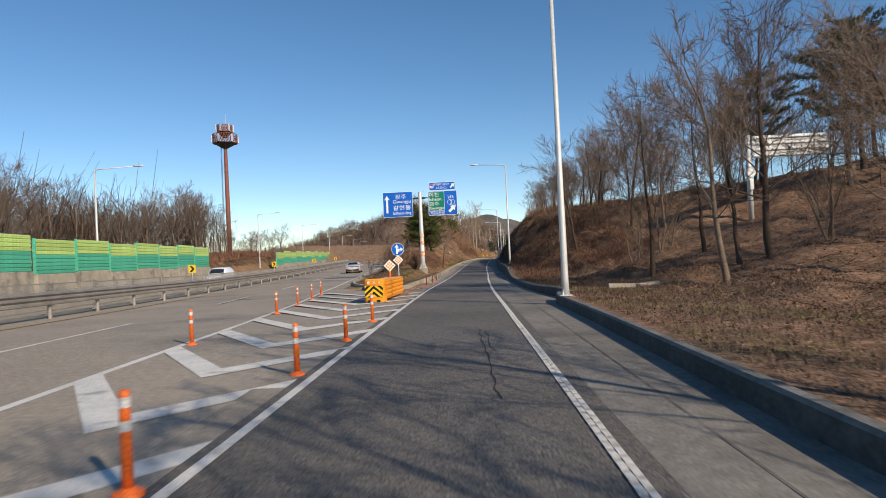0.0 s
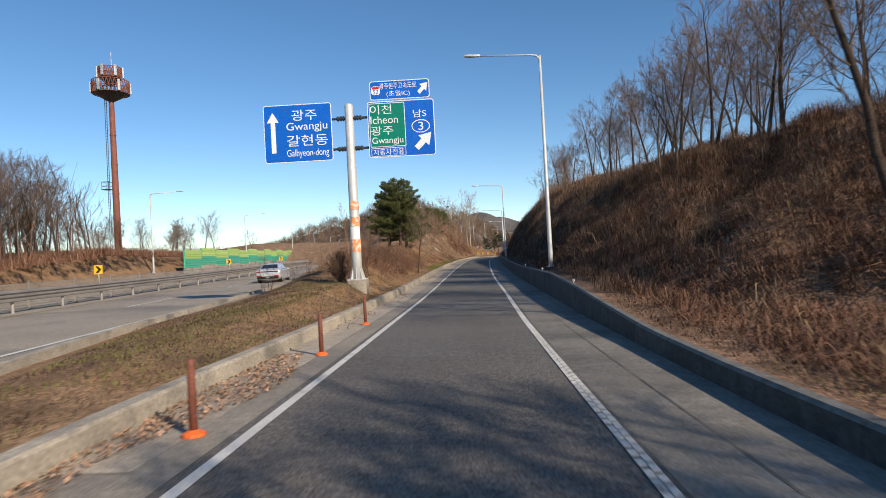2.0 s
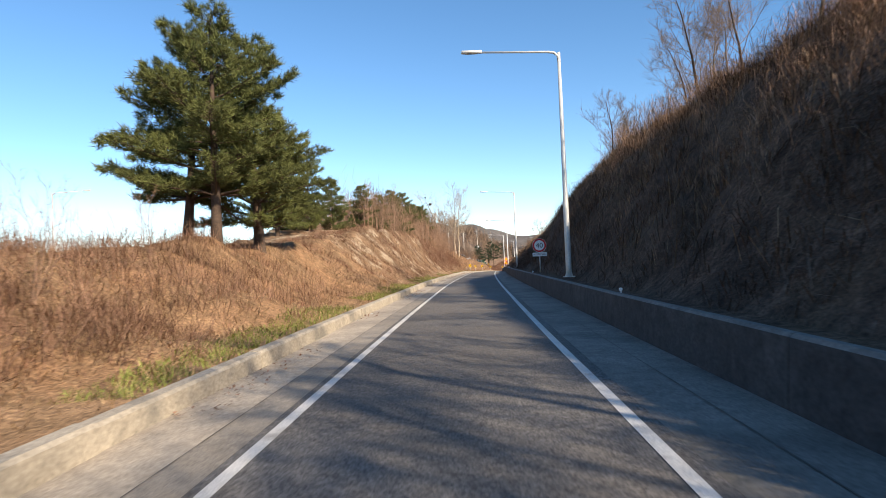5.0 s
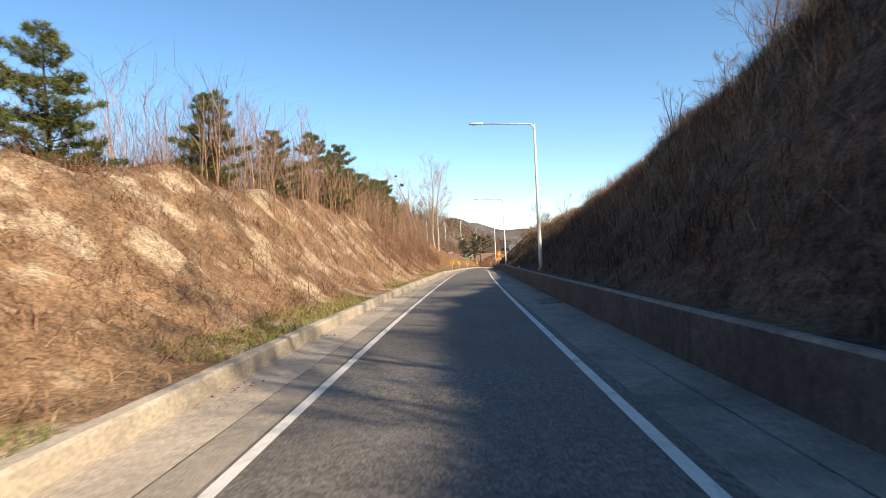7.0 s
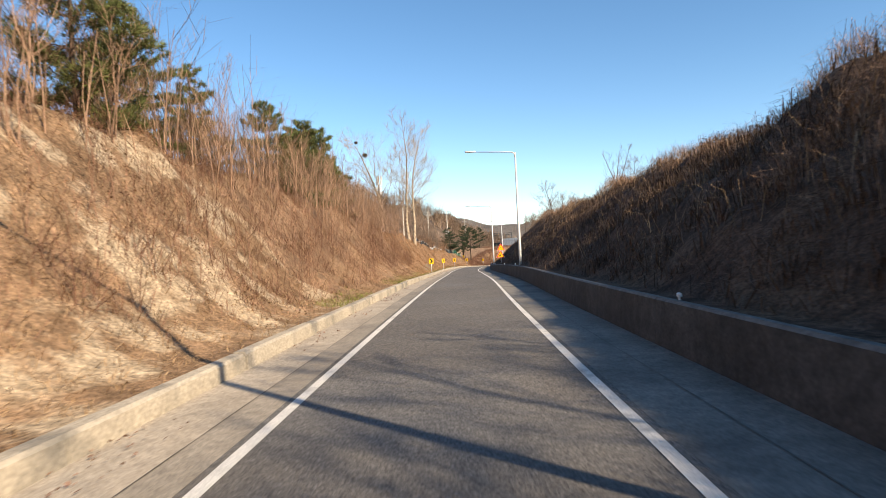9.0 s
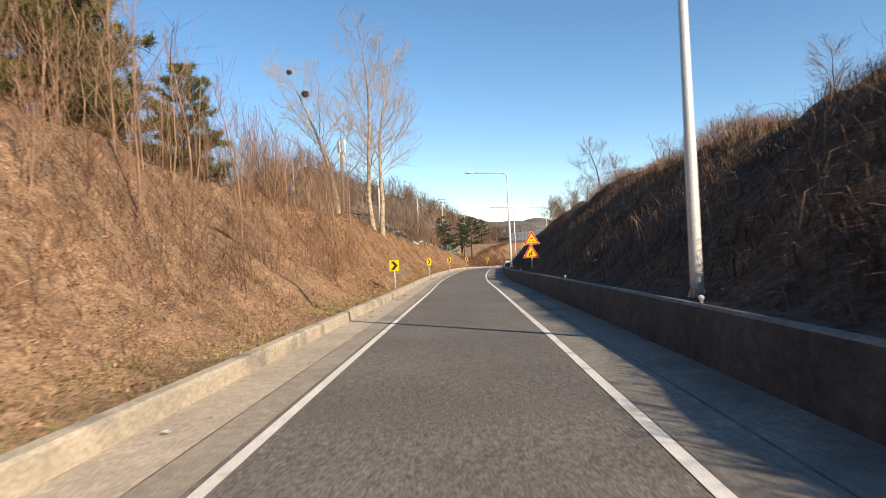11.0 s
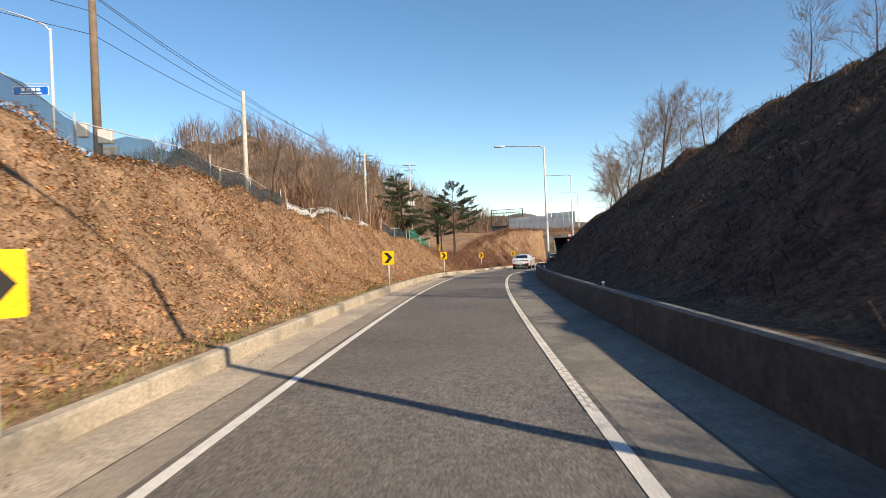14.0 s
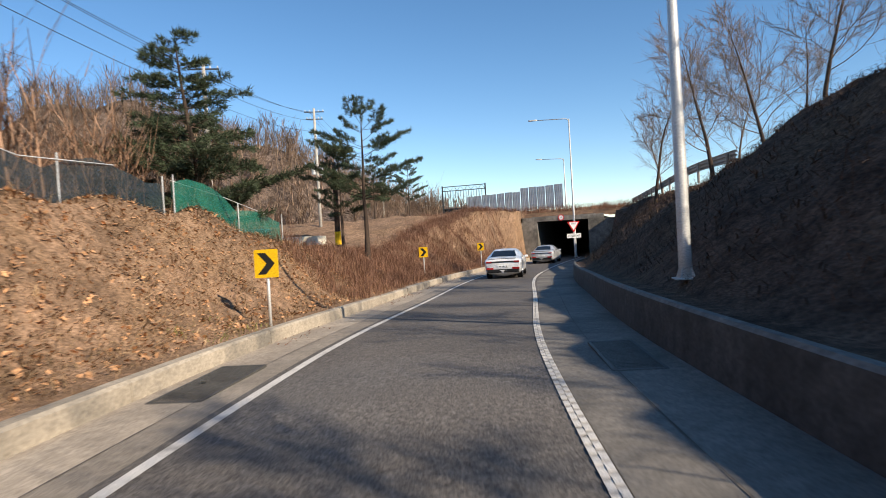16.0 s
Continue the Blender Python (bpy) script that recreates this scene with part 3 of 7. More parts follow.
def hill(name, cx, cy, rx, ry, high, turn, mat, label, seed):
    """A rounded ridge with an uneven top."""
    u, v = np.meshgrid(np.linspace(-1, 1, 60), np.linspace(-1, 1, 40), indexing="ij")
    r2 = np.clip(1 - u**2, 0, 1) * np.clip(1 - v**2, 0, 1)
    z = high * r2 ** 0.8 * (1 + 0.16 * np.sin(5 * u + seed) + 0.1 * np.sin(11 * u - 3 * v + seed) + 0.05 * np.sin(23 * u + 9 * v))
    c, sn = math.cos(radians(turn)), math.sin(radians(turn))
    x, y = u * rx, v * ry
    return tagged(grid_mesh(name, np.stack([cx + x * c - y * sn, cy + x * sn + y * c, z - 1.9], -1), mat), label, "hill", kind="structure")


hill("hill_wooded", -38, 391, 78, 55, 29, 5, M_WOODHILL, "wooded brown hill under bare winter trees", 1.0)
hill("hill_beyond", -120, 425, 80, 60, 11, -10, M_WOODHILL, "wooded brown hill behind a nearer one", 6.0)
hill("hill_far_left", -420, 900, 420, 150, 20, 10, M_HAZE, "distant wooded ridge", 2.0)
hill("hill_far", 120, 1500, 380, 160, 82, 0, M_HAZE, "distant hazy blue-grey mountain ridge", 3.3)
hill("hill_right", 80, 60, 80, 40, 17, 80, M_WOODHILL, "wooded brown hillside above the cut", 4.0)

# pavements
tagged(grid_mesh("road_ramp", ribbon(ramp_line, -60, 345, -1.78, 1.8, 0.0), M_ASPHALT), "dark grey worn asphalt ramp", "road", kind="structure")
tagged(grid_mesh("road_margin", ribbon(ramp_line, -60, 345, -2.2, -1.785, -0.002), M_MARGIN), "pale worn asphalt margin outside the edge line", "road", kind="structure")
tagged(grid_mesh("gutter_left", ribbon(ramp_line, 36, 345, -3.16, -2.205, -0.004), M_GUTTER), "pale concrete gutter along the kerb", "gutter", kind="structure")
tagged(grid_mesh("gutter_right", ribbon(ramp_line, -60, 345, 1.805, lambda s: wall_off(s) + 0.1, -0.004), M_GUTTER_SHADE), "concrete gutter along the kerb wall, darkened for shade", "gutter", kind="structure")
s = np.arange(-60.0, 130.0, 1.0)
hw_left = main_line.at(s, -17.0, -0.02)
hw_right = main_line.at(s, 0.9, -0.02)
edge = ramp_line.at(np.arange(-60.0, 130.0, 1.0), -2.15, -0.012)
near = s < 38
hw_right[near] = edge[near]
grid = np.stack([hw_left, hw_left * 0.66 + hw_right * 0.34, hw_left * 0.33 + hw_right * 0.67, hw_right], 1)
tagged(grid_mesh("road_highway", grid, M_ASPHALT_OLD), "pale sun-bleached asphalt highway and gore", "road", kind="structure")
s2 = np.arange(129.0, 420.0, 3.0)
tagged(grid_mesh("road_highway_far", np.stack([main_line.at(s2, -17.0, -0.02), main_line.at(s2, 0.9, -0.02)], 1), M_ASPHALT_OLD),
       "pale asphalt highway running on past the trees", "road", kind="structure")

markings = empty("road_marking")
tagged(markings, "worn white painted lane lines and chevron hatching", "road marking", kind="structure")


def band(line, s0, s1, o0, o1, dz=0.006, name="painted_line", mat=None, step=1.0):
    return grid_mesh(name, ribbon(line, s0, s1, o0, o1, dz, step), mat or M_PAINT, markings, smooth=False)


def edge_right(s):
    return table(s, (-60, 1.5), (4, 1.5), (14, 1.5), (36, 1.63), (52, 1.61), (90, 1.51), (112, 1.51), (135, 1.57), (182, 1.66), (206, 1.57), (237, 1.64), (262, 1.68), (285, 1.55))


def edge_left(s):
    return table(s, (-60, -1.64), (4, -1.66), (12, -1.64), (36, -1.665), (52, -1.7), (90, -1.69), (112, -1.74), (135, -1.7), (182, -1.72), (206, -1.71), (237, -1.7), (270, -1.66))


band(ramp_line, -60, 312, edge_left, lambda s: edge_left(s) + 0.12)
# on the profiled stretches the band between the ribs is worn thin
for s0, s1, mt in ((-60, 44, M_PAINT_THIN), (44, 222, M_PAINT), (222, 290, M_PAINT_THIN), (290, 312, M_PAINT)):
    band(ramp_line, s0, s1, edge_right, lambda s: edge_right(s) + 0.125, mat=mt)
band(main_line, -60, 400, -0.08, 0.08, -0.008)
band(main_line, -60, 400, -7.75, -7.6, -0.008, mat=M_YELLOW_LINE)
band(main_line, -60, 400, -16.2, -16.05, -0.008)
for k in range(-4, 24):
    band(main_line, k * 15.6 + 11.9, k * 15.6 + 18.2, -3.95, -3.81, -0.008, "lane_dash")
    band(main_line, k * 15.6 + 7.0, k * 15.6 + 12.4, -12.4, -12.26, -0.008, "lane_dash")


# gore hatching: each bar runs back from the highway's edge line to its elbow, then on to the ramp's line
def hatch(pts, z):
    bm = bmesh.new()
    bm.faces.new([bm.verts.new((x, y, z)) for x, y in pts])
    bmesh.ops.recalc_face_normals(bm, faces=bm.faces)
    return part("hatch_bar", bm, M_PAINT, markings)


for k in range(-2, 10):
    y0 = 5.67 + 2.68 * k
    zz = float(np.interp(y0, ramp_line.p[:, 1], ramp_line.p[:, 2])) - 0.004
    hx = float(np.interp(y0 + 3, main_line.p[:, 1], main_line.p[:, 0])) + 0.1
    ex = -3.72 - 0.022 * (y0 - 5.67)
    up = 1.42 * (ex - hx)
    if y0 < 27.2:
        hatch([(hx, y0 + up), (ex, y0), (ex, y0 + 0.7), (hx, y0 + up + 0.68)], zz)
        hatch([(ex, y0), (-2.18, y0 + 1.85), (-2.18, y0 + 2.45), (ex, y0 + 0.7)], zz)
    else:
        xm = hx + 1.35
        hatch([(hx, y0 + 2.75), (xm, y0 + 1.2), (xm, y0 + 1.95), (hx, y0 + 3.5)], zz)

# the profiled edge line: small raised blocks beside the painted band
rib = bmesh.new()
for s0, s1 in ((-40.0, 44.0), (222.0, 285.0)):
    for q in np.arange(s0, s1, 0.22):
        for o0, q in ((float(edge_right(q)), q), (float(edge_right(q)) + 0.065, q + 0.1)):
            a = [ramp_line.at(q + dq, o0 + do, 0.0) for dq, do in ((0.0, 0.0), (0.14, 0.0), (0.14, 0.055), (0.0, 0.055))]
            lo = [rib.verts.new((p[0], p[1], p[2] + 0.008)) for p in a]
            hi = [rib.verts.new((p[0], p[1], p[2] + 0.014)) for p in a]
            rib.faces.new(hi)
            for n_ in range(4):
                rib.faces.new((lo[n_], lo[(n_ + 1) % 4], hi[(n_ + 1) % 4], hi[n_]))
tagged(part("profiled_blocks", rib, M_PAINT, markings), kind="stuff")

# cracks and joints in the pavement
rc = random.Random(9)


def crack(s0, s1, o, width, wander, name="crack"):
    n = max(3, int((s1 - s0) / 0.25))
    oo, a, b = o, [], []
    for k in range(n):
        q = s0 + (s1 - s0) * k / (n - 1)
        oo += rc.uniform(-wander, wander)
        w = width * rc.uniform(0.4, 1.3)
        a.append(ramp_line.at(q, oo - w, 0.005))
        b.append(ramp_line.at(q, oo + w, 0.005))
    return grid_mesh(name, np.stack([np.array(a), np.array(b)], 1), M_CRACK, markings, smooth=False)


crack(6.4, 12.6, 0.82, 0.012, 0.035)
crack(9.5, 12.2, 0.95, 0.008, 0.05)
for q_ in (2.45, -2.2):
    jo = crack(-40 if q_ > 0 else 40, 300, q_, 0.007, 0.0, "joint")
    jo.data.materials[0] = M_JOINT
for q in (64, 78, 164, 238):
    crack(q, q + rc.uniform(1.5, 3.5), rc.uniform(-1.0, 1.0), 0.004, 0.04)

# kerb on the left, from the tip of the island on, in cast lengths
kerb_left = tagged(empty("kerb_left"), "weathered pale concrete kerb along the bank", "kerb", kind="structure")


def kerb_piece(parent, line, s0, s1, face, back, high, name="kerb_stone", mat=None, dz=0.0, top=None):
    """A cast length with a rounded upper front edge; face, back, high: functions of s."""
    sgn = 1.0 if back(s0) > face(s0) else -1.0
    n = max(2, int((s1 - s0) / 1.0) + 1)
    ss = np.linspace(s0, s1, n)
    rows = []
    for q in ss:
        f, b, h = face(q), back(q), high(q)
        lean = 0.06 * min(1.0, h) + 0.01
        prof = [(f, -0.1), (f + sgn * lean * 0.8, h - 0.035), (f + sgn * (lean + 0.03), h), (b, h), (b, -0.1)]
        rows.append(np.array([line.at(q, o, z + dz) for o, z in prof]))
    bm = bmesh.new()
    vr = [[bm.verts.new(p) for p in r] for r in rows]
    for r0, r1 in zip(vr, vr[1:]):
        for k in range(4):
            bm.faces.new((r0[k], r0[k + 1], r1[k + 1], r1[k]))
    bm.faces.new(vr[0])
    bm.faces.new(vr[-1][::-1])
    bmesh.ops.recalc_face_normals(bm, faces=bm.faces)
    ob = part(name, bm, mat or M_CONCRETE, parent)
    # upward faces get the paler tone that stands for light on the top
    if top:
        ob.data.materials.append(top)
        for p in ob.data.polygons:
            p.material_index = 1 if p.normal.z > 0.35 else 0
    return ob


rk = random.Random(5)
q = 39.0
while q < 309:
    e = min(309.0, q + 4.0)
    j = rk.uniform(-0.012, 0.012)
    kerb_piece(kerb_left, ramp_line, q, e - 0.025, lambda v: -2.98 + j, lambda v: -3.2 + j, lambda v: 0.245 + j)
    q = e
# the rounded nose of the island
bm = bmesh.new()
nose = [(-2.98, 39.0), (-2.85, 36.6), (-2.8, 34.6), (-3.0, 32.8), (-3.4, 31.6), (-4.0, 31.2), (-4.6, 31.9), (-5.05, 33.6), (-5.95, 37.0), (-7.5, 42.0), (-8.6, 47.0), (-9.6, 54.0), (-10.9, 64.0), (-11.8, 72.0)]
prev = None
for i, (o, yy) in enumerate(nose):
    a, b = nose[max(0, i - 1)], nose[min(len(nose) - 1, i + 1)]
    d = Vector((b[0] - a[0], b[1] - a[1], 0)).normalized()
    nrm = Vector((d.y, -d.x, 0))
    x0 = float(np.interp(yy, ramp_line.p[:, 1], ramp_line.p[:, 0])) if i < 1 else -0.5
    z0 = float(np.interp(yy, ramp_line.p[:, 1], ramp_line.p[:, 2]))
    base = Vector((x0 + o, yy, z0))
    ring = [bm.verts.new(base + nrm * w + Vector((0, 0, h))) for w, h in ((0.0, -0.1), (0.012, 0.2), (0.04, 0.235), (0.22, 0.235), (0.22, -0.1))]
    if prev:
        for k in range(4):
            bm.faces.new((prev[k], prev[k + 1], ring[k + 1], ring[k]))
    prev = ring
bmesh.ops.recalc_face_normals(bm, faces=bm.faces)
part("kerb_nose", bm, M_CONCRETE, kerb_left)

# right: kerb that rises into a low concrete wall
wall_right = tagged(empty("wall_right"), "low stained concrete kerb wall at the foot of the slope, face darkened for shade", "wall", kind="structure")
q = -60.0
while q < 292:
    e = q + 8.0
    if q < 19.65 < e:
        e = 19.65
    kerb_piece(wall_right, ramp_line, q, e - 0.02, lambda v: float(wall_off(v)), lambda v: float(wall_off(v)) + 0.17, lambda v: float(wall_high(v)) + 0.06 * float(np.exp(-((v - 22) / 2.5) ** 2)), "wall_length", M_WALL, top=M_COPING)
    q = 19.72 if abs(e - 19.65) < 0.01 else e


# ------------------------------------------------------------------ lamps and signs
def street_lamp(m, high=7.6, arm=2.7, label="tall pale grey steel street lamp with one arm", side=-1.0, name="street_lamp"):
    root = empty(name, m)
    bm = bmesh.new()
    tube(bm, [(0, 0, 0.0), (0, 0, 0.45), (0, 0, 2.6), (0, 0, 2.64), (0, 0, high)], [0.105, 0.1, 0.093, 0.086, 0.055], 12)
    part("pole", bm, M_POLE, root, smooth=True)
    bm = bmesh.new()
    box(bm, 0, 0, 0.012, 0.36, 0.36, 0.024, 0.004)
    for a in range(4):
        prism(bm, [(0.09, 0.02), (0.17, 0.02), (0.1, 0.2)], 0.012, Matrix.Rotation(math.pi / 2 * a + 0.78, 4, "Z"))
    part("base_plate", bm, M_POLE, root)
    bm = bmesh.new()
    tube(bm, [(0, 0, high - 0.35), (side * 0.03, 0, high - 0.12), (side * 0.16, 0, high + 0.0), (side * 0.4, 0, high + 0.04), (side * arm, 0, high + 0.16)], [0.056, 0.05, 0.045, 0.04, 0.032], 8)
    part("arm", bm, M_POLE, root, smooth=True)
    bm = bmesh.new()
    prof = [(-0.05, 0.045), (0.1, 0.075), (0.4, 0.11), (0.62, 0.085), (0.68, 0.03)]
    rings = []
    for t, w in prof:
        x = side * (arm + t)
        z = high + 0.165 + 0.03 * t
        rings.append([bm.verts.new((x, w * c, z + hh)) for c, hh in ((-1, 0.0), (-0.8, 0.055), (0, 0.08), (0.8, 0.055), (1, 0.0), (0.75, -0.035), (-0.75, -0.035))])
    for r0, r1 in zip(rings, rings[1:]):
        for k in range(7):
            bm.faces.new((r0[k], r0[(k + 1) % 7], r1[(k + 1) % 7], r1[k]))
    bm.faces.new(rings[0])
    bm.faces.new(rings[-1])
    bmesh.ops.recalc_face_normals(bm, faces=bm.faces)
    head = part("lamp_head", bm, M_POLE, root, smooth=True)
    bm = bmesh.new()
    box(bm, side * (arm + 0.33), 0, high + 0.138, 0.4, 0.13, 0.02, 0.004)
    part("lens", bm, M_SIGNBACK, head)
    return tagged(root, label, "street lamp", "street lamps along the ramp")


lamp = None
for k, (x, y, z, h) in enumerate([(2.79, 17.9, 0.2, 9.3), (4.0, 58.6, 0.5, 9.45), (5.03, 98.95, 0.76, 7.8), (7.68, 139.1, 0.9, 7.6), (10.62, 178.9, 0.86, 7.65),
                                  (13.54, 218.4, 0.45, 7.6), (19.95, 256.8, 0.25, 7.75), (33.0, 296.5, -0.95, 11.5), (40.3, 318.4, 3.0, 7.0)]):
    sp, op = ramp_line.find(x, y)
    m = ramp_line.place(sp)
    m.translation = Vector((x, y, z))
    street_lamp(m, h)

for x, y, zt in [(-27.6, 44.5, 9.2), (-33.5, 97, 9.6), (-37, 136, 9.9), (-40.5, 178, 10.2), (-45, 219, 10.4), (-49, 262, 10.5), (-54, 305, 10.6)]:
    m = main_line.place(main_line.find(x, y)[0])
    m.translation = Vector((x, y, 1.0))
    street_lamp(m, zt - 1.0, 2.9, "tall pale grey steel street lamp beside the highway", side=1.0)


def sign_post(root, x, z0, z1, r=0.03, y=0.03, name="post"):
    bm = bmesh.new()
    tube(bm, [(x, y + r, z0), (x, y + r, z1)], r, 10)
    return part(name, bm, M_POLE, root, smooth=True)


def plate(root, outline, mat, y=0.0, depth=0.004, name="plate", label=""):
    bm = bmesh.new()
    prism(bm, outline, depth, Matrix.Translation((0, y, 0)))
    return part(name, bm, mat, root, label)


def shift(pts, dx, dz):
    return [(x + dx, z + dz) for x, z in pts]


def chevron_sign(x, y, z, turn, ground, w=0.47, h=0.54, double=False):
    """z: the middle of the plate."""
    root = empty("chevron_sign", pose(x, y, ground, 0, 0, turn))
    zc = z - ground
    pl = plate(root, rounded(w, h, 0.03, cz=zc), M_YELLOW, 0.0, 0.012)
    a = 0.36 * w
    plate(pl, [(-a, zc + 0.38 * h), (-0.02 * w, zc + 0.38 * h), (a, zc), (-0.02 * w, zc - 0.38 * h), (-a, zc - 0.38 * h), (0.02 * w, zc)], M_BLACK, -0.004, 0.004, "arrow")
    plate(pl, rounded(w * 0.98, h * 0.98, 0.03, cz=zc), M_SIGNBACK, 0.0125, 0.003, "back")
    sign_post(root, 0, -0.3, zc + h * 0.3, 0.03, 0.016)
    return tagged(root, "yellow chevron sign with a black arrow on a grey post", "road sign", "chevron signs along the bend")


def ground_at(x, y):
    sp, op = ramp_line.find(x, y)
    return float((left_point(sp, op) if op < 0 else right_point(sp, op))[2])


for x, y, z in [(4.96, 199.3, 1.32), (6.95, 220.9, 1.17), (9.53, 240.3, 1.05), (13.04, 259.7, 0.84), (18.3, 279.6, 0.5), (23.6, 290.2, 0.45)]:
    g = ground_at(x, y)
    sp, op = ramp_line.find(x, y)
    chevron_sign(x, y, z, -math.degrees(math.atan2(*[float(np.interp(sp, ramp_line.s, ramp_line.t[:, i])) for i in range(2)])) + (45 if 220 < y < 222 else 2), min(g, z - 0.6))


# ------------------------------------------------------------------ direction sign on its column
def direction_sign():
    root = empty("direction_sign", pose(-4.1, 55.3, 0.88))
    bm = bmesh.new()
    tube(bm, [(0, 0, -0.38), (0, 0, 0.5), (0, 0, 6.5), (0, 0, 6.56)], [0.205, 0.195, 0.165, 0.13], 20)
    part("column", bm, M_POLE, root, smooth=True)
    bm = bmesh.new()
    box(bm, 0, 0, -0.365, 0.72, 0.72, 0.03, 0.005)
    for a in range(8):
        prism(bm, [(0.18, -0.35), (0.34, -0.35), (0.3, -0.28), (0.195, 0.12), (0.18, 0.12)], 0.02, Matrix.Rotation(math.pi / 4 * a, 4, "Z") @ Matrix.Translation((0, -0.01, 0)))
    part("base_plate", bm, M_POLE, root)
    for z in (6.0, 4.8):
        bm = bmesh.new()
        tube(bm, [(-0.95, 0, z), (0.95, 0, z)], 0.05, 10)
        arm = part("arm", bm, M_DARKSTEEL, root)
        for sx in (-1, 1):
            bm = bmesh.new()
            for dx in (0.2, 0.3, 0.42):
                tube(bm, [(sx * dx, 0, z), (sx * (dx + 0.05), 0, z)], 0.1, 12)
            box(bm, sx * 0.36, 0, z, 0.3, 0.12, 0.12, 0.01)
            part("flange", bm, M_DARKSTEEL, arm)

    def panel(name, cx, cz, w, h):
        pl = plate(root, rounded(w, h, 0.1, cx=cx, cz=cz), M_WHITE, -0.16, 0.02, name, "blue direction panel with white lettering")
        plate(pl, rounded(w - 0.06, h - 0.06, 0.08, cx=cx, cz=cz), M_BLUE, -0.166, 0.006, "face")
        plate(pl, rounded(w - 0.02, h - 0.02, 0.09, cx=cx, cz=cz), M_SIGNBACK, -0.139, 0.01, "back")
        for dz in (-0.36, 0.36):
            bm = bmesh.new()
            box(bm, cx, -0.09, cz + dz * h, w * 0.94, 0.07, 0.06, 0.005)
            part("stiffener", bm, M_SIGNBACK, pl)
        return pl

    p1 = panel("panel", -2.02, 5.5, 2.7, 2.28)
    for txt, size, x, z, w in (("광주", 0.42, -1.75, 6.2, 1.0), ("Gwangju", 0.4, -1.66, 5.72, 1.62), ("갈현동", 0.44, -1.66, 5.2, 1.62), ("Galhyeon-dong", 0.36, -1.66, 4.68, 1.66)):
        lettering(txt, size, M_WHITE, p1, x, z, -0.172, w)
    plate(p1, [(-3.0 + x, z) for x, z in ((-0.09, 4.75), (0.09, 4.75), (0.09, 5.95), (0.24, 5.95), (0, 6.35), (-0.24, 5.95), (-0.09, 5.95))], M_WHITE, -0.172, 0.005, "arrow")
    p2 = panel("panel", 2.06, 5.45, 2.62, 2.2)
    gp = plate(p2, rounded(1.4, 1.72, 0.03, cx=1.52, cz=5.62), M_WHITE, -0.172, 0.004, "field_border")
    plate(gp, rounded(1.35, 1.67, 0.03, cx=1.52, cz=5.62), M_GREEN_SIGN, -0.176, 0.004, "green_field")
    for txt, size, x, z, w in (("이천", 0.36, 1.28, 6.22, 0.85), ("Icheon", 0.3, 1.4, 5.82, 1.08), ("광주", 0.36, 1.3, 5.4, 0.88), ("Gwangju", 0.32, 1.5, 4.98, 1.22)):
        lettering(txt, size, M_WHITE, gp, x, z, -0.182, w)
    lettering("자동차전용", 0.24, M_WHITE, p2, 1.52, 4.56, -0.172, 1.2)
    bm = bmesh.new()
    for cx, cz, w, h in ((1.52, 4.71, 1.36, 0.02), (1.52, 4.4, 1.36, 0.02), (0.85, 4.555, 0.02, 0.32), (2.19, 4.555, 0.02, 0.32)):
        prism(bm, [(cx - w / 2, cz - h / 2), (cx + w / 2, cz - h / 2), (cx + w / 2, cz + h / 2), (cx - w / 2, cz + h / 2)], 0.004, Matrix.Translation((0, -0.172, 0)))
    part("box_outline", bm, M_WHITE, p2)
    lettering("남S", 0.3, M_WHITE, p2, 2.8, 6.0, -0.172, 0.52)
    ov = [(2.82 + 0.36 * math.cos(a), 5.5 + 0.26 * math.sin(a)) for a in [2 * math.pi * k / 32 for k in range(32)]]
    inn = [(2.82 + 0.325 * math.cos(a), 5.5 + 0.225 * math.sin(a)) for a in [2 * math.pi * k / 32 for k in range(32)]]
    oval = plate(p2, ov, M_WHITE, -0.172, 0.004, "route_oval")
    plate(oval, inn, M_BLUE, -0.176, 0.003, "oval_field")
    lettering("3", 0.32, M_WHITE, oval, 2.82, 5.5, -0.18, 0.2)
    arrow = [(-0.38, -0.2), (-0.2, -0.38), (0.12, -0.06), (0.26, -0.2), (0.38, 0.38), (-0.2, 0.26), (-0.06, 0.12)]
    plate(p2, [(2.88 + x * 0.9, 4.9 + z * 0.9) for x, z in arrow], M_WHITE, -0.172, 0.005, "arrow")
    p3 = panel("panel", 2.06, 6.98, 2.35, 0.74)
    lettering("광주원주고속도로", 0.24, M_WHITE, p3, 2.0, 7.14, -0.172, 1.45)
    lettering("(초월IC)", 0.24, M_WHITE, p3, 2.0, 6.82, -0.172, 0.92)
    plate(p3, [(2.96 + x * 0.55, 6.98 + z * 0.6) for x, z in arrow], M_WHITE, -0.172, 0.005, "arrow")
    sh = plate(p3, rounded(0.34, 0.34, 0.1, cx=1.12, cz=6.98), M_WHITE, -0.172, 0.004, "route_shield")
    plate(sh, rounded(0.28, 0.1, 0.04, cx=1.12, cz=7.08), M_RED, -0.177, 0.004, "shield_top")
    lettering("52", 0.17, M_BLUE, sh, 1.12, 6.93, -0.178, 0.2)
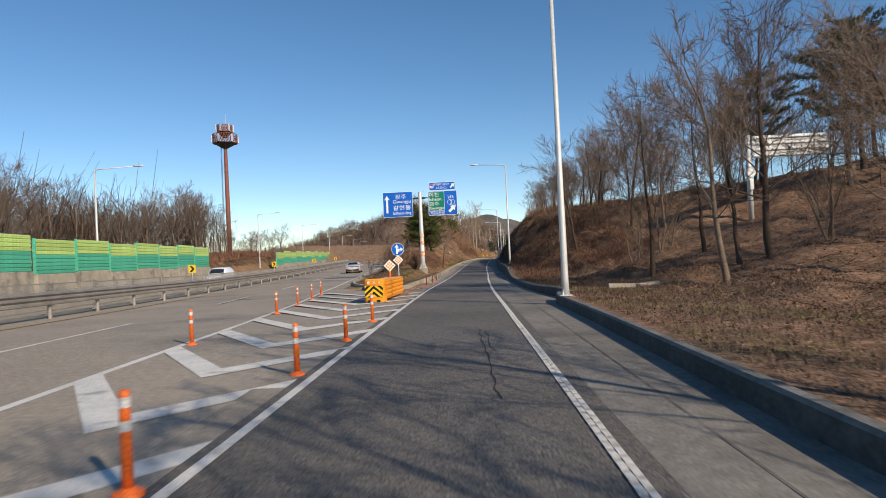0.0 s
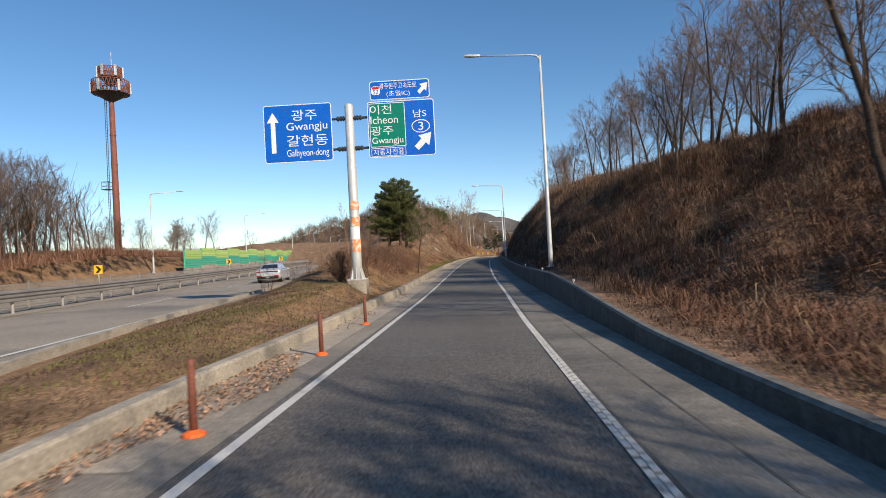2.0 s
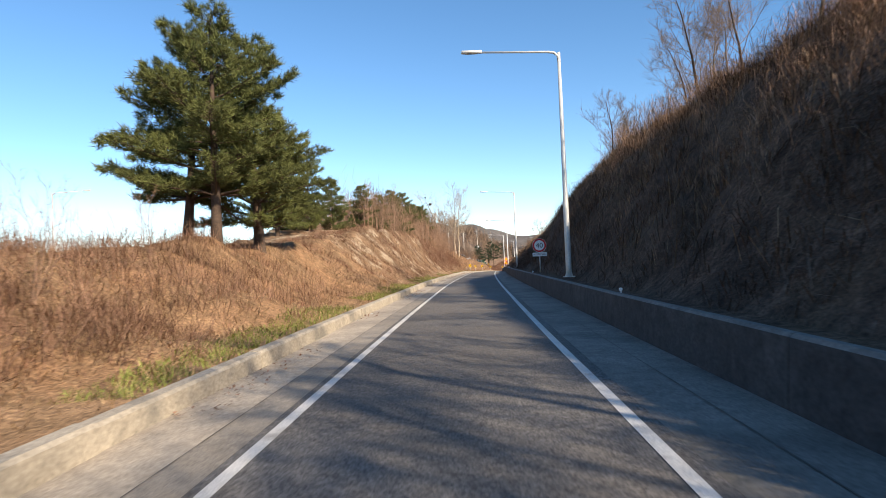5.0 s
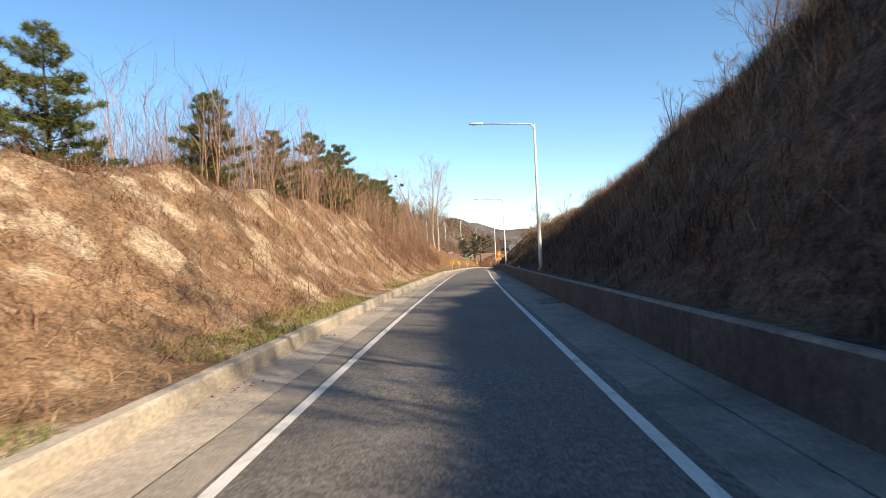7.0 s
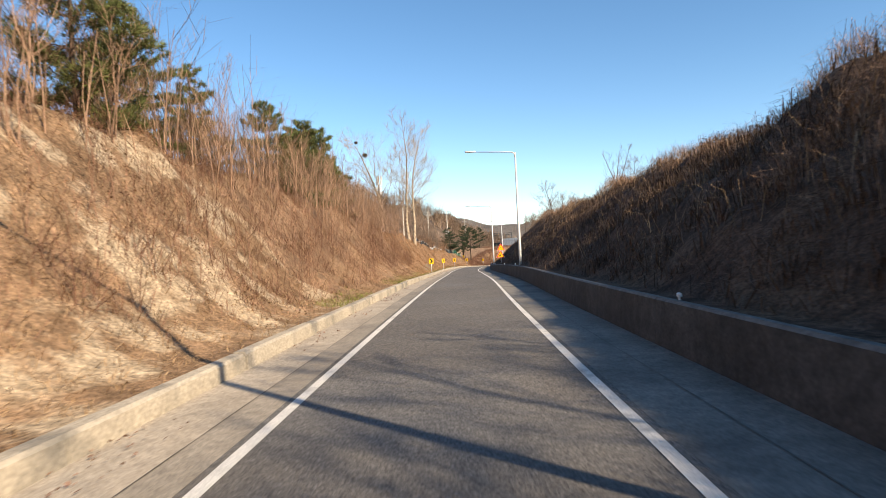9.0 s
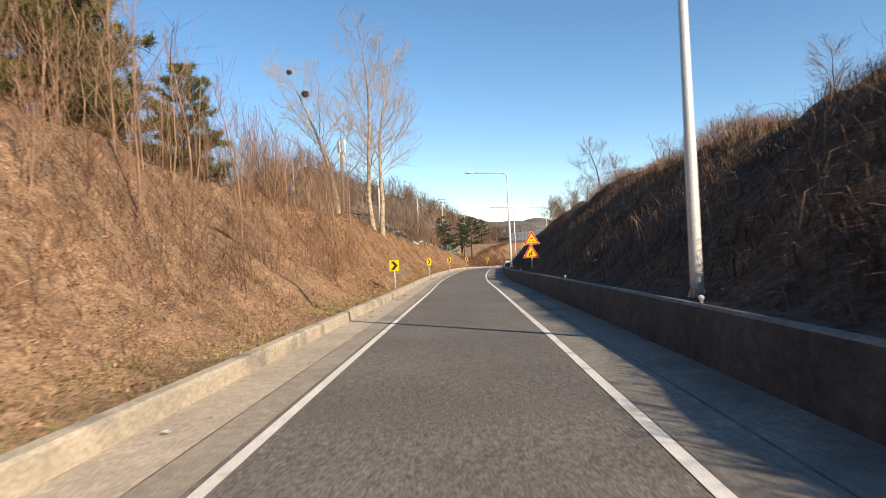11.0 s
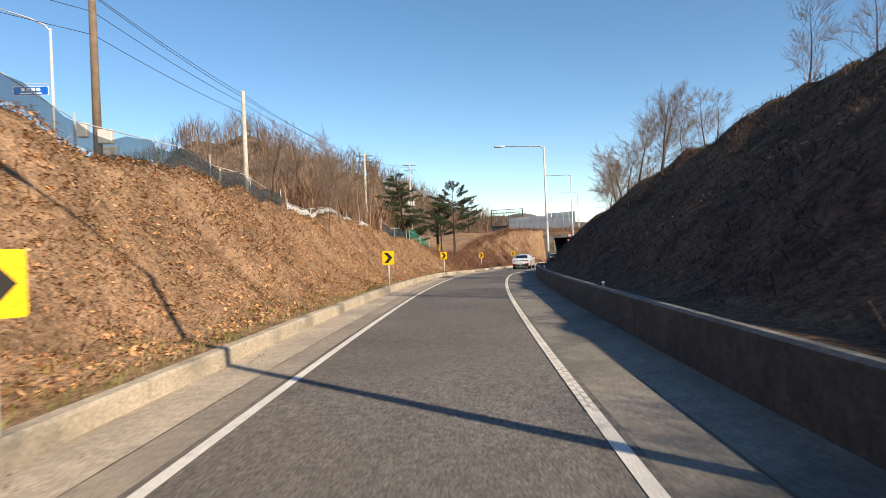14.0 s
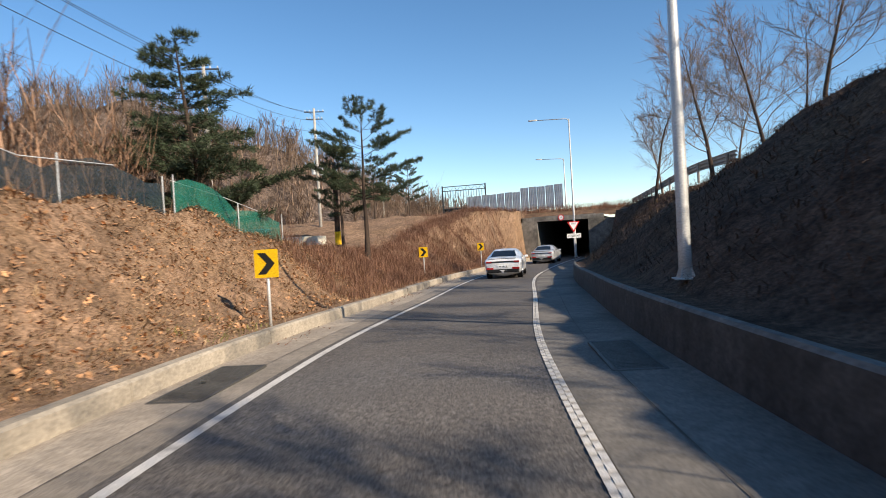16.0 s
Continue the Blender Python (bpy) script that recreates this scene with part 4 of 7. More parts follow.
    for z, h, mat in ((2.55, 0.34, M_STICKER), (1.9, 0.36, M_STICKER), (1.45, 0.5, M_WHITE), (0.95, 0.5, M_STICKER)):
        bm = bmesh.new()
        n = 10
        r = 0.2
        vs = [[bm.verts.new(((r + 0.004) * math.cos(a), (r + 0.004) * math.sin(a), zz)) for a in [math.radians(-165 + 15 * k + (10 if mat is M_WHITE else 40)) for k in range(n)]] for zz in (z - h / 2, z + h / 2)]
        for k in range(n - 1):
            bm.faces.new((vs[0][k], vs[0][k + 1], vs[1][k + 1], vs[1][k]))
        part("sticker", bm, mat, root, "peeling paper sticker wrapped round the column")
    return tagged(root, "blue Korean direction signs on a grey steel column", "road sign")


direction_sign()
bm = bmesh.new()
box(bm, -4.08, 55.3, 0.13, 0.74, 0.8, 0.74, 0.03)
tagged(link_mesh("sign_footing", bm, M_CONCRETE), "pale concrete footing block under the sign column", "footing")


# ------------------------------------------------------------------ signs along the ramp
def island_sign():
    root = empty("traffic_sign", pose(-3.72, 32.4, 0.02, 0, 0, 3))
    z = 1.97
    rim = plate(root, disc(0.335, 40, cz=z), M_WHITE, 0, 0.01, "disc")
    plate(rim, disc(0.318, 40, cz=z), M_BLUE, -0.004, 0.004, "face")
    plate(rim, [(-0.045 + x, z + y) for x, y in ((-0.045, -0.24), (0.045, -0.24), (0.045, 0.1), (0.12, 0.1), (0.0, 0.26), (-0.12, 0.1), (-0.045, 0.1))], M_WHITE, -0.009, 0.004, "arrow")
    plate(rim, [(0.0 + x, z + y) for x, y in ((-0.0, -0.14), (0.09, -0.14), (0.09, -0.05), (0.15, -0.05), (0.15, -0.13), (0.29, 0.0), (0.15, 0.1), (0.15, 0.03), (0.0, 0.03))], M_WHITE, -0.0085, 0.004, "arrow")
    plate(rim, disc(0.325, 40, cz=z), M_SIGNBACK, 0.0105, 0.004, "back")
    delineator_board(root, 1.4, 0.27)
    sign_post(root, 0, -0.3, z + 0.2, 0.032, 0.016)
    return tagged(root, "round blue sign with two white arrows on a post", "road sign")


def delineator_board(root, zc, s):
    b = plate(root, [(0, zc - s), (s, zc), (0, zc + s), (-s, zc)], M_WHITE, -0.012, 0.01, "diamond_board", "white diamond board with orange reflectors")
    for i in range(3):
        for j in range(3):
            cx, cz = (i - j) * 0.27 * s, zc + (i + j - 2) * 0.27 * s
            plate(b, disc(0.155 * s, 14, cx=cx, cz=cz), M_AMBER, -0.02, 0.008, "reflector")


island_sign()


def diamond_sign(x, y, z, ground):
    root = empty("diamond_delineator", pose(x, y, ground, 0, 0, 3))
    delineator_board(root, z - ground, 0.27)
    bm = bmesh.new()
    tube(bm, [(0, 0.03, -0.1), (0, 0.03, z - ground - 0.1)], 0.045, 10)
    part("post", bm, M_ORANGE, root)
    return tagged(root, "diamond board with nine amber reflectors on an orange post", "road sign")


def speed_sign():
    root = empty("speed_sign", pose(5.75, 110.4, 0.85, 0, 0, -3))
    z = 1.37
    r = plate(root, disc(0.36, 40, cz=z), M_RED, 0, 0.01, "disc")
    plate(r, disc(0.372, 40, cz=z), M_WHITE, 0.002, 0.006, "rim")
    plate(r, disc(0.27, 40, cz=z), M_WHITE, -0.004, 0.004, "face")
    lettering("40", 0.25, M_BLACK, r, 0, z, -0.01, 0.36)
    b = plate(root, rounded(0.76, 0.2, 0.01, cz=0.89), M_WHITE, 0, 0.008, "plate")
    lettering("여기부터 500m", 0.12, M_BLACK, b, 0, 0.89, -0.006, 0.66)
    sign_post(root, 0, -0.3, z + 0.2, 0.03, 0.014)
    return tagged(root, "round 40 speed limit sign with a plate below", "road sign")


speed_sign()


def warning_signs():
    root = empty("warning_sign", pose(12.62, 204.0, 0.75, 0, 0, -4))
    for k, z in enumerate((1.6, 0.84)):
        side = 0.94
        dx = 0.02 if k == 0 else -0.05
        t = plate(root, shift(round_tri(side, 0.03), dx, z), M_WHITE, 0, 0.01, "triangle")
        plate(t, shift(round_tri(side * 0.965, 0.03), dx, z), M_RED, -0.004, 0.004, "red_border")
        plate(t, shift(round_tri(side * 0.7, 0.015), dx, z - 0.01), M_YELLOW, -0.008, 0.004, "yellow_field")
        if k == 0:
            plate(t, shift(rounded(0.13, 0.08, 0.02), dx, z + 0.08), M_BLACK, -0.012, 0.004, "symbol")
            for sx, a in ((-0.13, 20), (0.12, -25)):
                bm = bmesh.new()
                tube(bm, [(dx + sx - 0.09, -0.012, z - 0.12), (dx + sx, -0.012, z - 0.07), (dx + sx + 0.09, -0.012, z - 0.11 + a * 0.001)], 0.016, 6)
                part("symbol", bm, M_BLACK, t)
        else:
            plate(t, [(dx + x * 0.8, z + y * 0.8) for x, y in ((-0.16, -0.2), (-0.09, -0.2), (-0.09, -0.07), (0.02, -0.14), (0.09, -0.1), (0.09, 0.05), (0.14, 0.05), (0.07, 0.2), (-0.02, 0.07), (0.02, 0.06), (0.01, -0.05), (-0.1, 0.03), (-0.16, 0.0))], M_BLACK, -0.012, 0.004, "symbol")
    sign_post(root, -0.0, -0.25, 1.9, 0.05, 0.014)
    return tagged(root, "two red-edged yellow triangle warning signs on one post", "road sign")


warning_signs()


def slow_sign():
    root = empty("slow_sign", pose(31.8, 293.5, -0.9, 0, 0, -10))
    z = 2.55
    t = plate(root, shift(round_tri(1.0, 0.03, down=True), 0, z), M_RED, 0, 0.01, "triangle")
    plate(t, shift(round_tri(0.74, 0.02, down=True), 0, z + 0.01), M_WHITE, -0.005, 0.005, "face")
    lettering("천천히", 0.13, M_BLACK, t, 0, z + 0.12, -0.009, 0.4)
    b = plate(root, rounded(1.1, 0.34, 0.01, cz=1.72), M_WHITE, 0, 0.008, "plate")
    lettering("속도를줄이시오", 0.2, M_BLACK, b, 0, 1.72, -0.006, 0.98)
    sign_post(root, 0, -0.3, z + 0.2, 0.03, 0.014)
    return tagged(root, "red-edged inverted triangle slow sign with a white plate", "road sign")


slow_sign()


# ------------------------------------------------------------------ gore: posts, crash cushion, block
def lane_post(m, old=False, high=0.72):
    root = empty("lane_post", m)
    mat = M_ORANGE
    bm = bmesh.new()
    tube(bm, [(0, 0, 0.0), (0, 0, 0.03), (0, 0, 0.045), (0, 0, 0.06)], [0.11, 0.105, 0.07, 0.045], 14)
    part("base", bm, mat, root)
    bm = bmesh.new()
    tube(bm, [(0, 0, 0.05), (0, 0, high - 0.05), (0, 0, high - 0.01), (0, 0, high)], [0.04, 0.037, 0.034, 0.02], 12)
    tb = part("tube", bm, M_RUST if old else mat, root, smooth=True)
    for z in ((0.44, 0.6) if not old else ()):
        bm = bmesh.new()
        tube(bm, [(0, 0, z), (0, 0, z + 0.07)], 0.0405, 12)
        part("reflective_band", bm, M_SHEET, tb)
    return tagged(root, "orange flexible lane post with grey bands" if not old else "faded brown-orange lane post by the kerb", "lane post", "lane posts round the gore")


pr = lane_post(pose(-2.37, 4.05, 0.0))
for x, y in ((-2.4, 8.25), (-2.4, 11.6), (-2.45, 15.15)):
    copy_thing(pr, pose(x, y, float(np.interp(y, ramp_line.p[:, 1], ramp_line.p[:, 2])) - 0.01))
for y in (-4.0, 0.0, 12.1, 19.2, 22.9, 27.1, 31.5):
    hx = float(np.interp(y, main_line.p[:, 1], main_line.p[:, 0]))
    copy_thing(pr, pose(hx + 0.22, y, float(np.interp(y, main_line.p[:, 1], main_line.p[:, 2])) - 0.015))
po = lane_post(pose(-2.58, 37.0, -0.27), old=True)
for y in (41.9, 46.8):
    copy_thing(po, pose(-2.5, y, float(np.interp(y, ramp_line.p[:, 1], ramp_line.p[:, 2]))))


def crash_cushion():
    root = empty("crash_cushion", pose(-3.56, 22.65, -0.08, 0, 0, -3))
    w, h, n = 0.74, 0.78, 4.7
    # side profile with four long ribs
    bm = bmesh.new()
    prof = [(0.33, 0.06)]
    for k in range(4):
        z0 = 0.1 + 0.155 * k
        prof += [(0.33, z0), (0.37, z0 + 0.03), (0.37, z0 + 0.1), (0.33, z0 + 0.13)]
    prof += [(0.36, 0.74), (0.34, 0.78)]
    ys = [0.42, n - 0.05, n]
    for i, y in enumerate(ys):
        k = 1.0 if i < 2 else 0.97
        ring = [bm.verts.new((x * k, y, z)) for x, z in prof] + [bm.verts.new((-x * k, y, z)) for x, z in reversed(prof)]
        if i:
            for j in range(len(ring)):
                bm.faces.new((prev_ring[j], prev_ring[(j + 1) % len(ring)], ring[(j + 1) % len(ring)], ring[j]))
        else:
            bm.faces.new(ring[::-1])
        prev_ring = ring
    bm.faces.new(prev_ring)
    bmesh.ops.recalc_face_normals(bm, faces=bm.faces)
    body = part("body", bm, M_AMBER, root)
    bm = bmesh.new()
    rings = []
    for z, k in ((0.0, 1.0), (0.16, 1.0), (0.18, 0.97), (0.62, 0.97), (0.64, 1.02), (0.82, 1.02), (0.86, 0.96)):
        rings.append([bm.verts.new((0.39 * k * math.copysign(abs(math.cos(a)) ** 0.45, math.cos(a)), 0.34 - 0.34 * k * abs(math.sin(a)) ** 0.5, z)) for a in [math.pi * q / 14 for q in range(15)]] + [bm.verts.new((-0.39 * k, 0.5, z)), bm.verts.new((0.39 * k, 0.5, z))])
    for r0, r1 in zip(rings, rings[1:]):
        for j in range(len(r0)):
            bm.faces.new((r0[j], r0[(j + 1) % len(r0)], r1[(j + 1) % len(r0)], r1[j]))
    bm.faces.new(rings[0][::-1])
    bm.faces.new(rings[-1])
    bmesh.ops.recalc_face_normals(bm, faces=bm.faces)
    nose = part("nose", bm, M_AMBER, root, "rounded amber nose with a striped board")
    z0, z1 = 0.19, 0.61
    bm = bmesh.new()
    prism(bm, [(-0.345, z0), (0.345, z0), (0.345, z1), (-0.345, z1)], 0.012, Matrix.Translation((0, -0.012, 0)))
    board = part("striped_board", bm, M_YELLOW, nose, "yellow board with black chevrons")
    def clipped(pts):
        """The part of a slanted stripe that lies on the board."""
        for lim, keep_low in ((z1, True), (z0, False)):
            out = []
            for (xa, za), (xb, zb) in zip(pts, pts[1:] + pts[:1]):
                ia, ib = (za <= lim) == keep_low or za == lim, (zb <= lim) == keep_low or zb == lim
                if ia:
                    out.append((xa, za))
                if ia != ib:
                    u = (lim - za) / (zb - za)
                    out.append((xa + (xb - xa) * u, lim))
            pts = out
            if len(pts) < 3:
                return []
        return pts

    for zc in (0.09, 0.3, 0.51, 0.72):
        for sx in (-1, 1):
            poly = clipped([(0.0, zc), (sx * 0.345, zc - 0.3), (sx * 0.345, zc - 0.195), (0.0, zc + 0.105)])
            if poly:
                plate(board, poly, M_BLACK, -0.016, 0.003, "stripe")
    for cx in (-0.2, 0.0, 0.2):
        plate(nose, disc(0.055, 18, cx=cx, cz=0.73), M_STICKER, -0.014, 0.012, "reflector", "round orange reflector")
    for cx in (-0.17, 0.17):
        bm = bmesh.new()
        box(bm, cx, -0.005, 0.04, 0.12, 0.06, 0.085, 0.005)
        part("fork_slot", bm, M_BLACK, nose)
    for k in range(5):
        bm = bmesh.new()
        for zz in (0.21, 0.365, 0.52, 0.67):
            box(bm, 0.352, 0.9 + 0.85 * k, zz, 0.03, 0.07, 0.025, 0.004)
        part("bolt_plate", bm, M_AMBER, body)
    return tagged(root, "long orange ribbed plastic crash cushion with a chevron nose", "crash cushion")


crash_cushion()
diamond_sign(-3.55, 27.45, 1.2, -0.2)
bm = bmesh.new()
box(bm, 0, 0, 0.2, 1.5, 0.42, 0.4, 0.03)
ob = link_mesh("concrete_block", bm, M_CONCRETE)
ob.matrix_world = pose(5.25, 21.3, ground_at(5.25, 21.3) - 0.1, 0, 2, -6) @ Matrix.Scale(0.6, 4)
tagged(ob, "broken grey concrete block lying on the verge", "concrete block")
ob2 = copy_thing(ob, pose(6.3, 21.9, ground_at(6.3, 21.9) - 0.12, 3, -4, 12))
tagged(ob2, "tilted grey concrete block lying beside another")


# ------------------------------------------------------------------ highway: guardrail, mesh fence, noise barrier, tower
def guardrail(line, s0, s1, off, step=4.0, label="weathered steel guardrail on short posts", high=0.78, flip=1.0, dzf=None):
    root = tagged(empty("guardrail"), label, "guardrail")
    n = int((s1 - s0) / step)
    prof = [(0.0, 0.0), (0.075, 0.03), (0.08, 0.1), (0.0, 0.145), (0.0, 0.185), (0.08, 0.23), (0.08, 0.29), (0.0, 0.325), (0.0, 0.365), (0.08, 0.4), (0.075, 0.47), (0.0, 0.5)]
    dzf = dzf or (lambda q: 0.0)
    for k in range(n):
        a, b = s0 + k * step, s0 + (k + 1) * step + 0.15
        bm = bmesh.new()
        r = [[bm.verts.new(line.at(q, off + flip * (x + dx), high - 0.5 + z + dzf(q))) for x, z in prof] for q, dx in ((a, 0.0), (b, 0.004))]
        for j in range(len(prof) - 1):
            bm.faces.new((r[0][j], r[0][j + 1], r[1][j + 1], r[1][j]))
        part("beam", bm, M_RAIL, root)
        bm = bmesh.new()
        p = line.at(a + 1.0, off - flip * 0.09, dzf(a + 1.0))
        tube(bm, [p + np.array([0, 0, -0.3]), p + np.array([0, 0, high - 0.06])], 0.075, 10)
        part("post", bm, M_RAIL, root)
    return root


guardrail(main_line, -14, 146, -8.75, high=0.98)

fence = tagged(empty("median_fence"), "grey steel mesh fence on posts along the median", "fence")
bm = bmesh.new()
for k in range(56):
    box(bm, 0, 0.04 + k * 0.0725, 0.72, 0.012, 0.012, 1.05)
for z in (0.2, 0.46, 0.72, 0.98, 1.24):
    box(bm, 0, 2.0, z, 0.014, 4.0, 0.014 if z not in (0.2, 1.24) else 0.045)
mesh0 = None
for k in range(-3, 36):
    m = main_line.place(k * 4.12, -9.7, 0.0)
    if mesh0 is None:
        pn = link_mesh("mesh_panel", bm, M_RAIL, fence)
        mesh0 = pn.data
    else:
        pn = new("mesh_panel", mesh0)
        pn.parent = fence
    pn.matrix_world = m
    bm2 = bmesh.new()
    box(bm2, 0, -0.06, 0.68, 0.07, 0.07, 1.36, 0.008)
    box(bm2, 0, -0.06, 0.02, 0.2, 0.2, 0.04, 0.005)
    pst = link_mesh("post", bm2, M_RAIL, fence)
    pst.matrix_world = m
for y in (42.0, 68.0, 94.0, 120.0):
    sm = main_line.find(float(np.interp(y, main_line.p[:, 1], main_line.p[:, 0])), y)[0]
    p = main_line.at(sm, -9.62, 0.0)
    ob = chevron_sign(p[0], p[1], p[2] + 1.72, 10, p[2] + 1.05)
    tagged(ob, "yellow chevron sign above the mesh fence", group="chevron signs on the median")


def noise_barrier(s0, s1, off, z0, base_h, panels, label, bay=4.0, steps=None, ph=0.27):
    root = tagged(empty("noise_barrier"), label, "noise barrier")
    n = int((s1 - s0) / bay)
    bmp = bmesh.new()
    prof = [(0.0, 0.0), (0.045, 0.012), (0.06, 0.04), (0.06, ph - 0.04), (0.045, ph - 0.012), (0.0, ph), (-0.05, ph), (-0.05, 0.0)]
    r = [[bmp.verts.new((x, y, z)) for x, z in prof] for y in (0.06, bay - 0.06)]
    for j in range(len(prof)):
        bmp.faces.new((r[0][j], r[0][(j + 1) % len(prof)], r[1][(j + 1) % len(prof)], r[1][j]))
    bmp.faces.new(r[0])
    bmp.faces.new(r[1][::-1])
    bmesh.ops.recalc_face_normals(bmp, faces=bmp.faces)
    shared = {}
    for mat in (M_LIME, M_TEAL):
        me = bpy.data.meshes.new("panel")
        bmp.to_mesh(me)
        me.materials.append(mat)
        shared[mat.name] = me
    bmp.free()
    for k in range(n):
        q = s0 + k * bay
        extra = steps(k) if steps else 0.0
        m = main_line.place(q, off, z0 + extra)
        cnt = panels
        for j in range(cnt):
            mat = M_TEAL if j < cnt * 0.45 else M_LIME
            ob = new("panel", shared[mat.name])
            ob.parent = root
            ob.matrix_world = m @ Matrix.Translation((0, 0, base_h + j * ph))
        bm = bmesh.new()
        box(bm, 0.0, 0, base_h + cnt * ph / 2, 0.16, 0.1, cnt * ph + 0.04, 0.008)
        po_ = part("post", bm, M_TEAL, root)
        po_.matrix_world = m
        bm = bmesh.new()
        box(bm, 0, bay / 2, base_h / 2 - 0.4, 0.3, bay - 0.01, base_h + 0.8, 0.02)
        cb = part("concrete_base", bm, M_CONCRETE, root)
        cb.matrix_world = m
    return root


noise_barrier(0.75, 69.05, -16.9, 0.0, 1.9, 9, "green striped noise barrier panels on a concrete base", bay=4.55, steps=lambda k: 0.04 if k % 2 else -0.1, ph=0.235)
noise_barrier(104.0, 260.0, -17.5, 0.4, 0.8, 8, "distant pale green stepped noise barrier", bay=6.0, steps=lambda k: 0.25 * (k % 2))


def antenna_tower():
    root = empty("antenna_tower", pose(-40.7, 103.0, 3.6))
    h = 19.0
    bm = bmesh.new()
    tube(bm, [(0, 0, -0.5), (0, 0, 6), (0, 0, 12), (0, 0, h)], [0.4, 0.37, 0.34, 0.28], 16)
    for z in (0.2, 4.0, 7.0, 10.5, 14.0, h - 0.6):
        tube(bm, [(0, 0, z), (0, 0, z + 0.14)], 0.46 - z * 0.007, 16)
    part("mast", bm, M_RUST, root, smooth=False)
    bm = bmesh.new()
    for sx in (-0.18, 0.18):
        tube(bm, [(-0.85, sx, 0), (-0.72, sx, h - 0.5)], 0.035, 6)
    for k in range(52):
        tube(bm, [(-0.85 + 0.0025 * k, -0.18, 0.3 + k * 0.36), (-0.85 + 0.0025 * k, 0.18, 0.3 + k * 0.36)], 0.02, 5)
    part("ladder", bm, M_DARKSTEEL, root)
    bm = bmesh.new()
    box(bm, -0.95, 0, 7.6, 1.0, 1.0, 0.06)
    for dx, dy in ((-1.4, -0.45), (-1.4, 0.45), (-0.55, -0.45), (-0.55, 0.45)):
        tube(bm, [(dx, dy, 7.6), (dx, dy, 8.5)], 0.03, 5)
    for z in (8.0, 8.5):
        tube(bm, [(-0.55, -0.45, z), (-1.4, -0.45, z), (-1.4, 0.45, z), (-0.55, 0.45, z)], 0.03, 5)
    part("rest_platform", bm, M_DARKSTEEL, root)
    for z, r, hh in ((h, 2.0, 1.5), (h + 1.9, 1.25, 1.2)):
        bm = bmesh.new()
        tube(bm, [(0, 0, z - 0.9), (0, 0, z - 0.05), (0, 0, z)], [0.35, r * 0.9, r], 16)
        dk = part("platform", bm, M_DARKSTEEL, root)
        bm = bmesh.new()
        n = 30
        for k in range(n):
            a = 2 * math.pi * k / n
            a2 = 2 * math.pi * (k + 1) / n
            tube(bm, [(r * math.cos(a), r * math.sin(a), z), (r * math.cos(a2), r * math.sin(a2), z + hh)], 0.045, 4)
            tube(bm, [(r * math.cos(a2), r * math.sin(a2), z), (r * math.cos(a), r * math.sin(a), z + hh)], 0.045, 4)
        for zz in (z, z + hh / 2, z + hh):
            tube(bm, [(r * math.cos(2 * math.pi * k / n), r * math.sin(2 * math.pi * k / n), zz) for k in range(n + 1)], 0.05, 5)
        part("lattice_screen", bm, M_RUST, dk)
        for k in range(6):
            a = 2 * math.pi * k / 6 + 0.4
            bm = bmesh.new()
            box(bm, 0, 0, 0, 0.16, 0.3, 1.3, 0.03, Matrix.Translation(((r + 0.15) * math.cos(a), (r + 0.15) * math.sin(a), z + 0.7)) @ Matrix.Rotation(a, 4, "Z"))
            part("antenna_panel", bm, M_SIGNBACK, dk)
    bm = bmesh.new()
    tube(bm, [(0.2, 0, h + 2.5), (0.2, 0, h + 5.0)], 0.035, 6)
    part("lightning_rod", bm, M_POLE, root)
    return tagged(root, "tall reddish-brown steel antenna mast with lattice platforms", "antenna tower")


antenna_tower()


def back_panel_sign():
    g = ground_at(16.6, 36.2)
    root = empty("panel_sign", pose(16.6, 36.2, g - 0.2))
    top = 7.7 - g + 0.2
    bm = bmesh.new()
    tube(bm, [(0, 0, 0), (0, 0, top)], [0.16, 0.13], 14)
    part("column", bm, M_POLE, root, smooth=True)
    bm = bmesh.new()
    box(bm, 2.4, 0.0, top - 0.7, 4.3, 0.03, 1.3, 0.01)
    pb = part("panel", bm, M_SIGNBACK, root)
    for z in (-0.15, -0.5, -0.85, -1.2):
        bm = bmesh.new()
        box(bm, 2.4, -0.06, top + z, 4.3, 0.09, 0.13, 0.01)
        part("rib", bm, M_SHEET, pb)
    bm = bmesh.new()
    tube(bm, [(0.05, -0.2, top - 2.2), (0.05, 0.16, top - 2.2)], 0.24, 16)
    box(bm, 0.0, -0.22, top - 2.9, 0.22, 0.16, 0.6, 0.02)
    part("device", bm, M_SHEET, root)
    return tagged(root, "back of a pale ribbed sign panel on a column among trees", "road sign")


back_panel_sign()


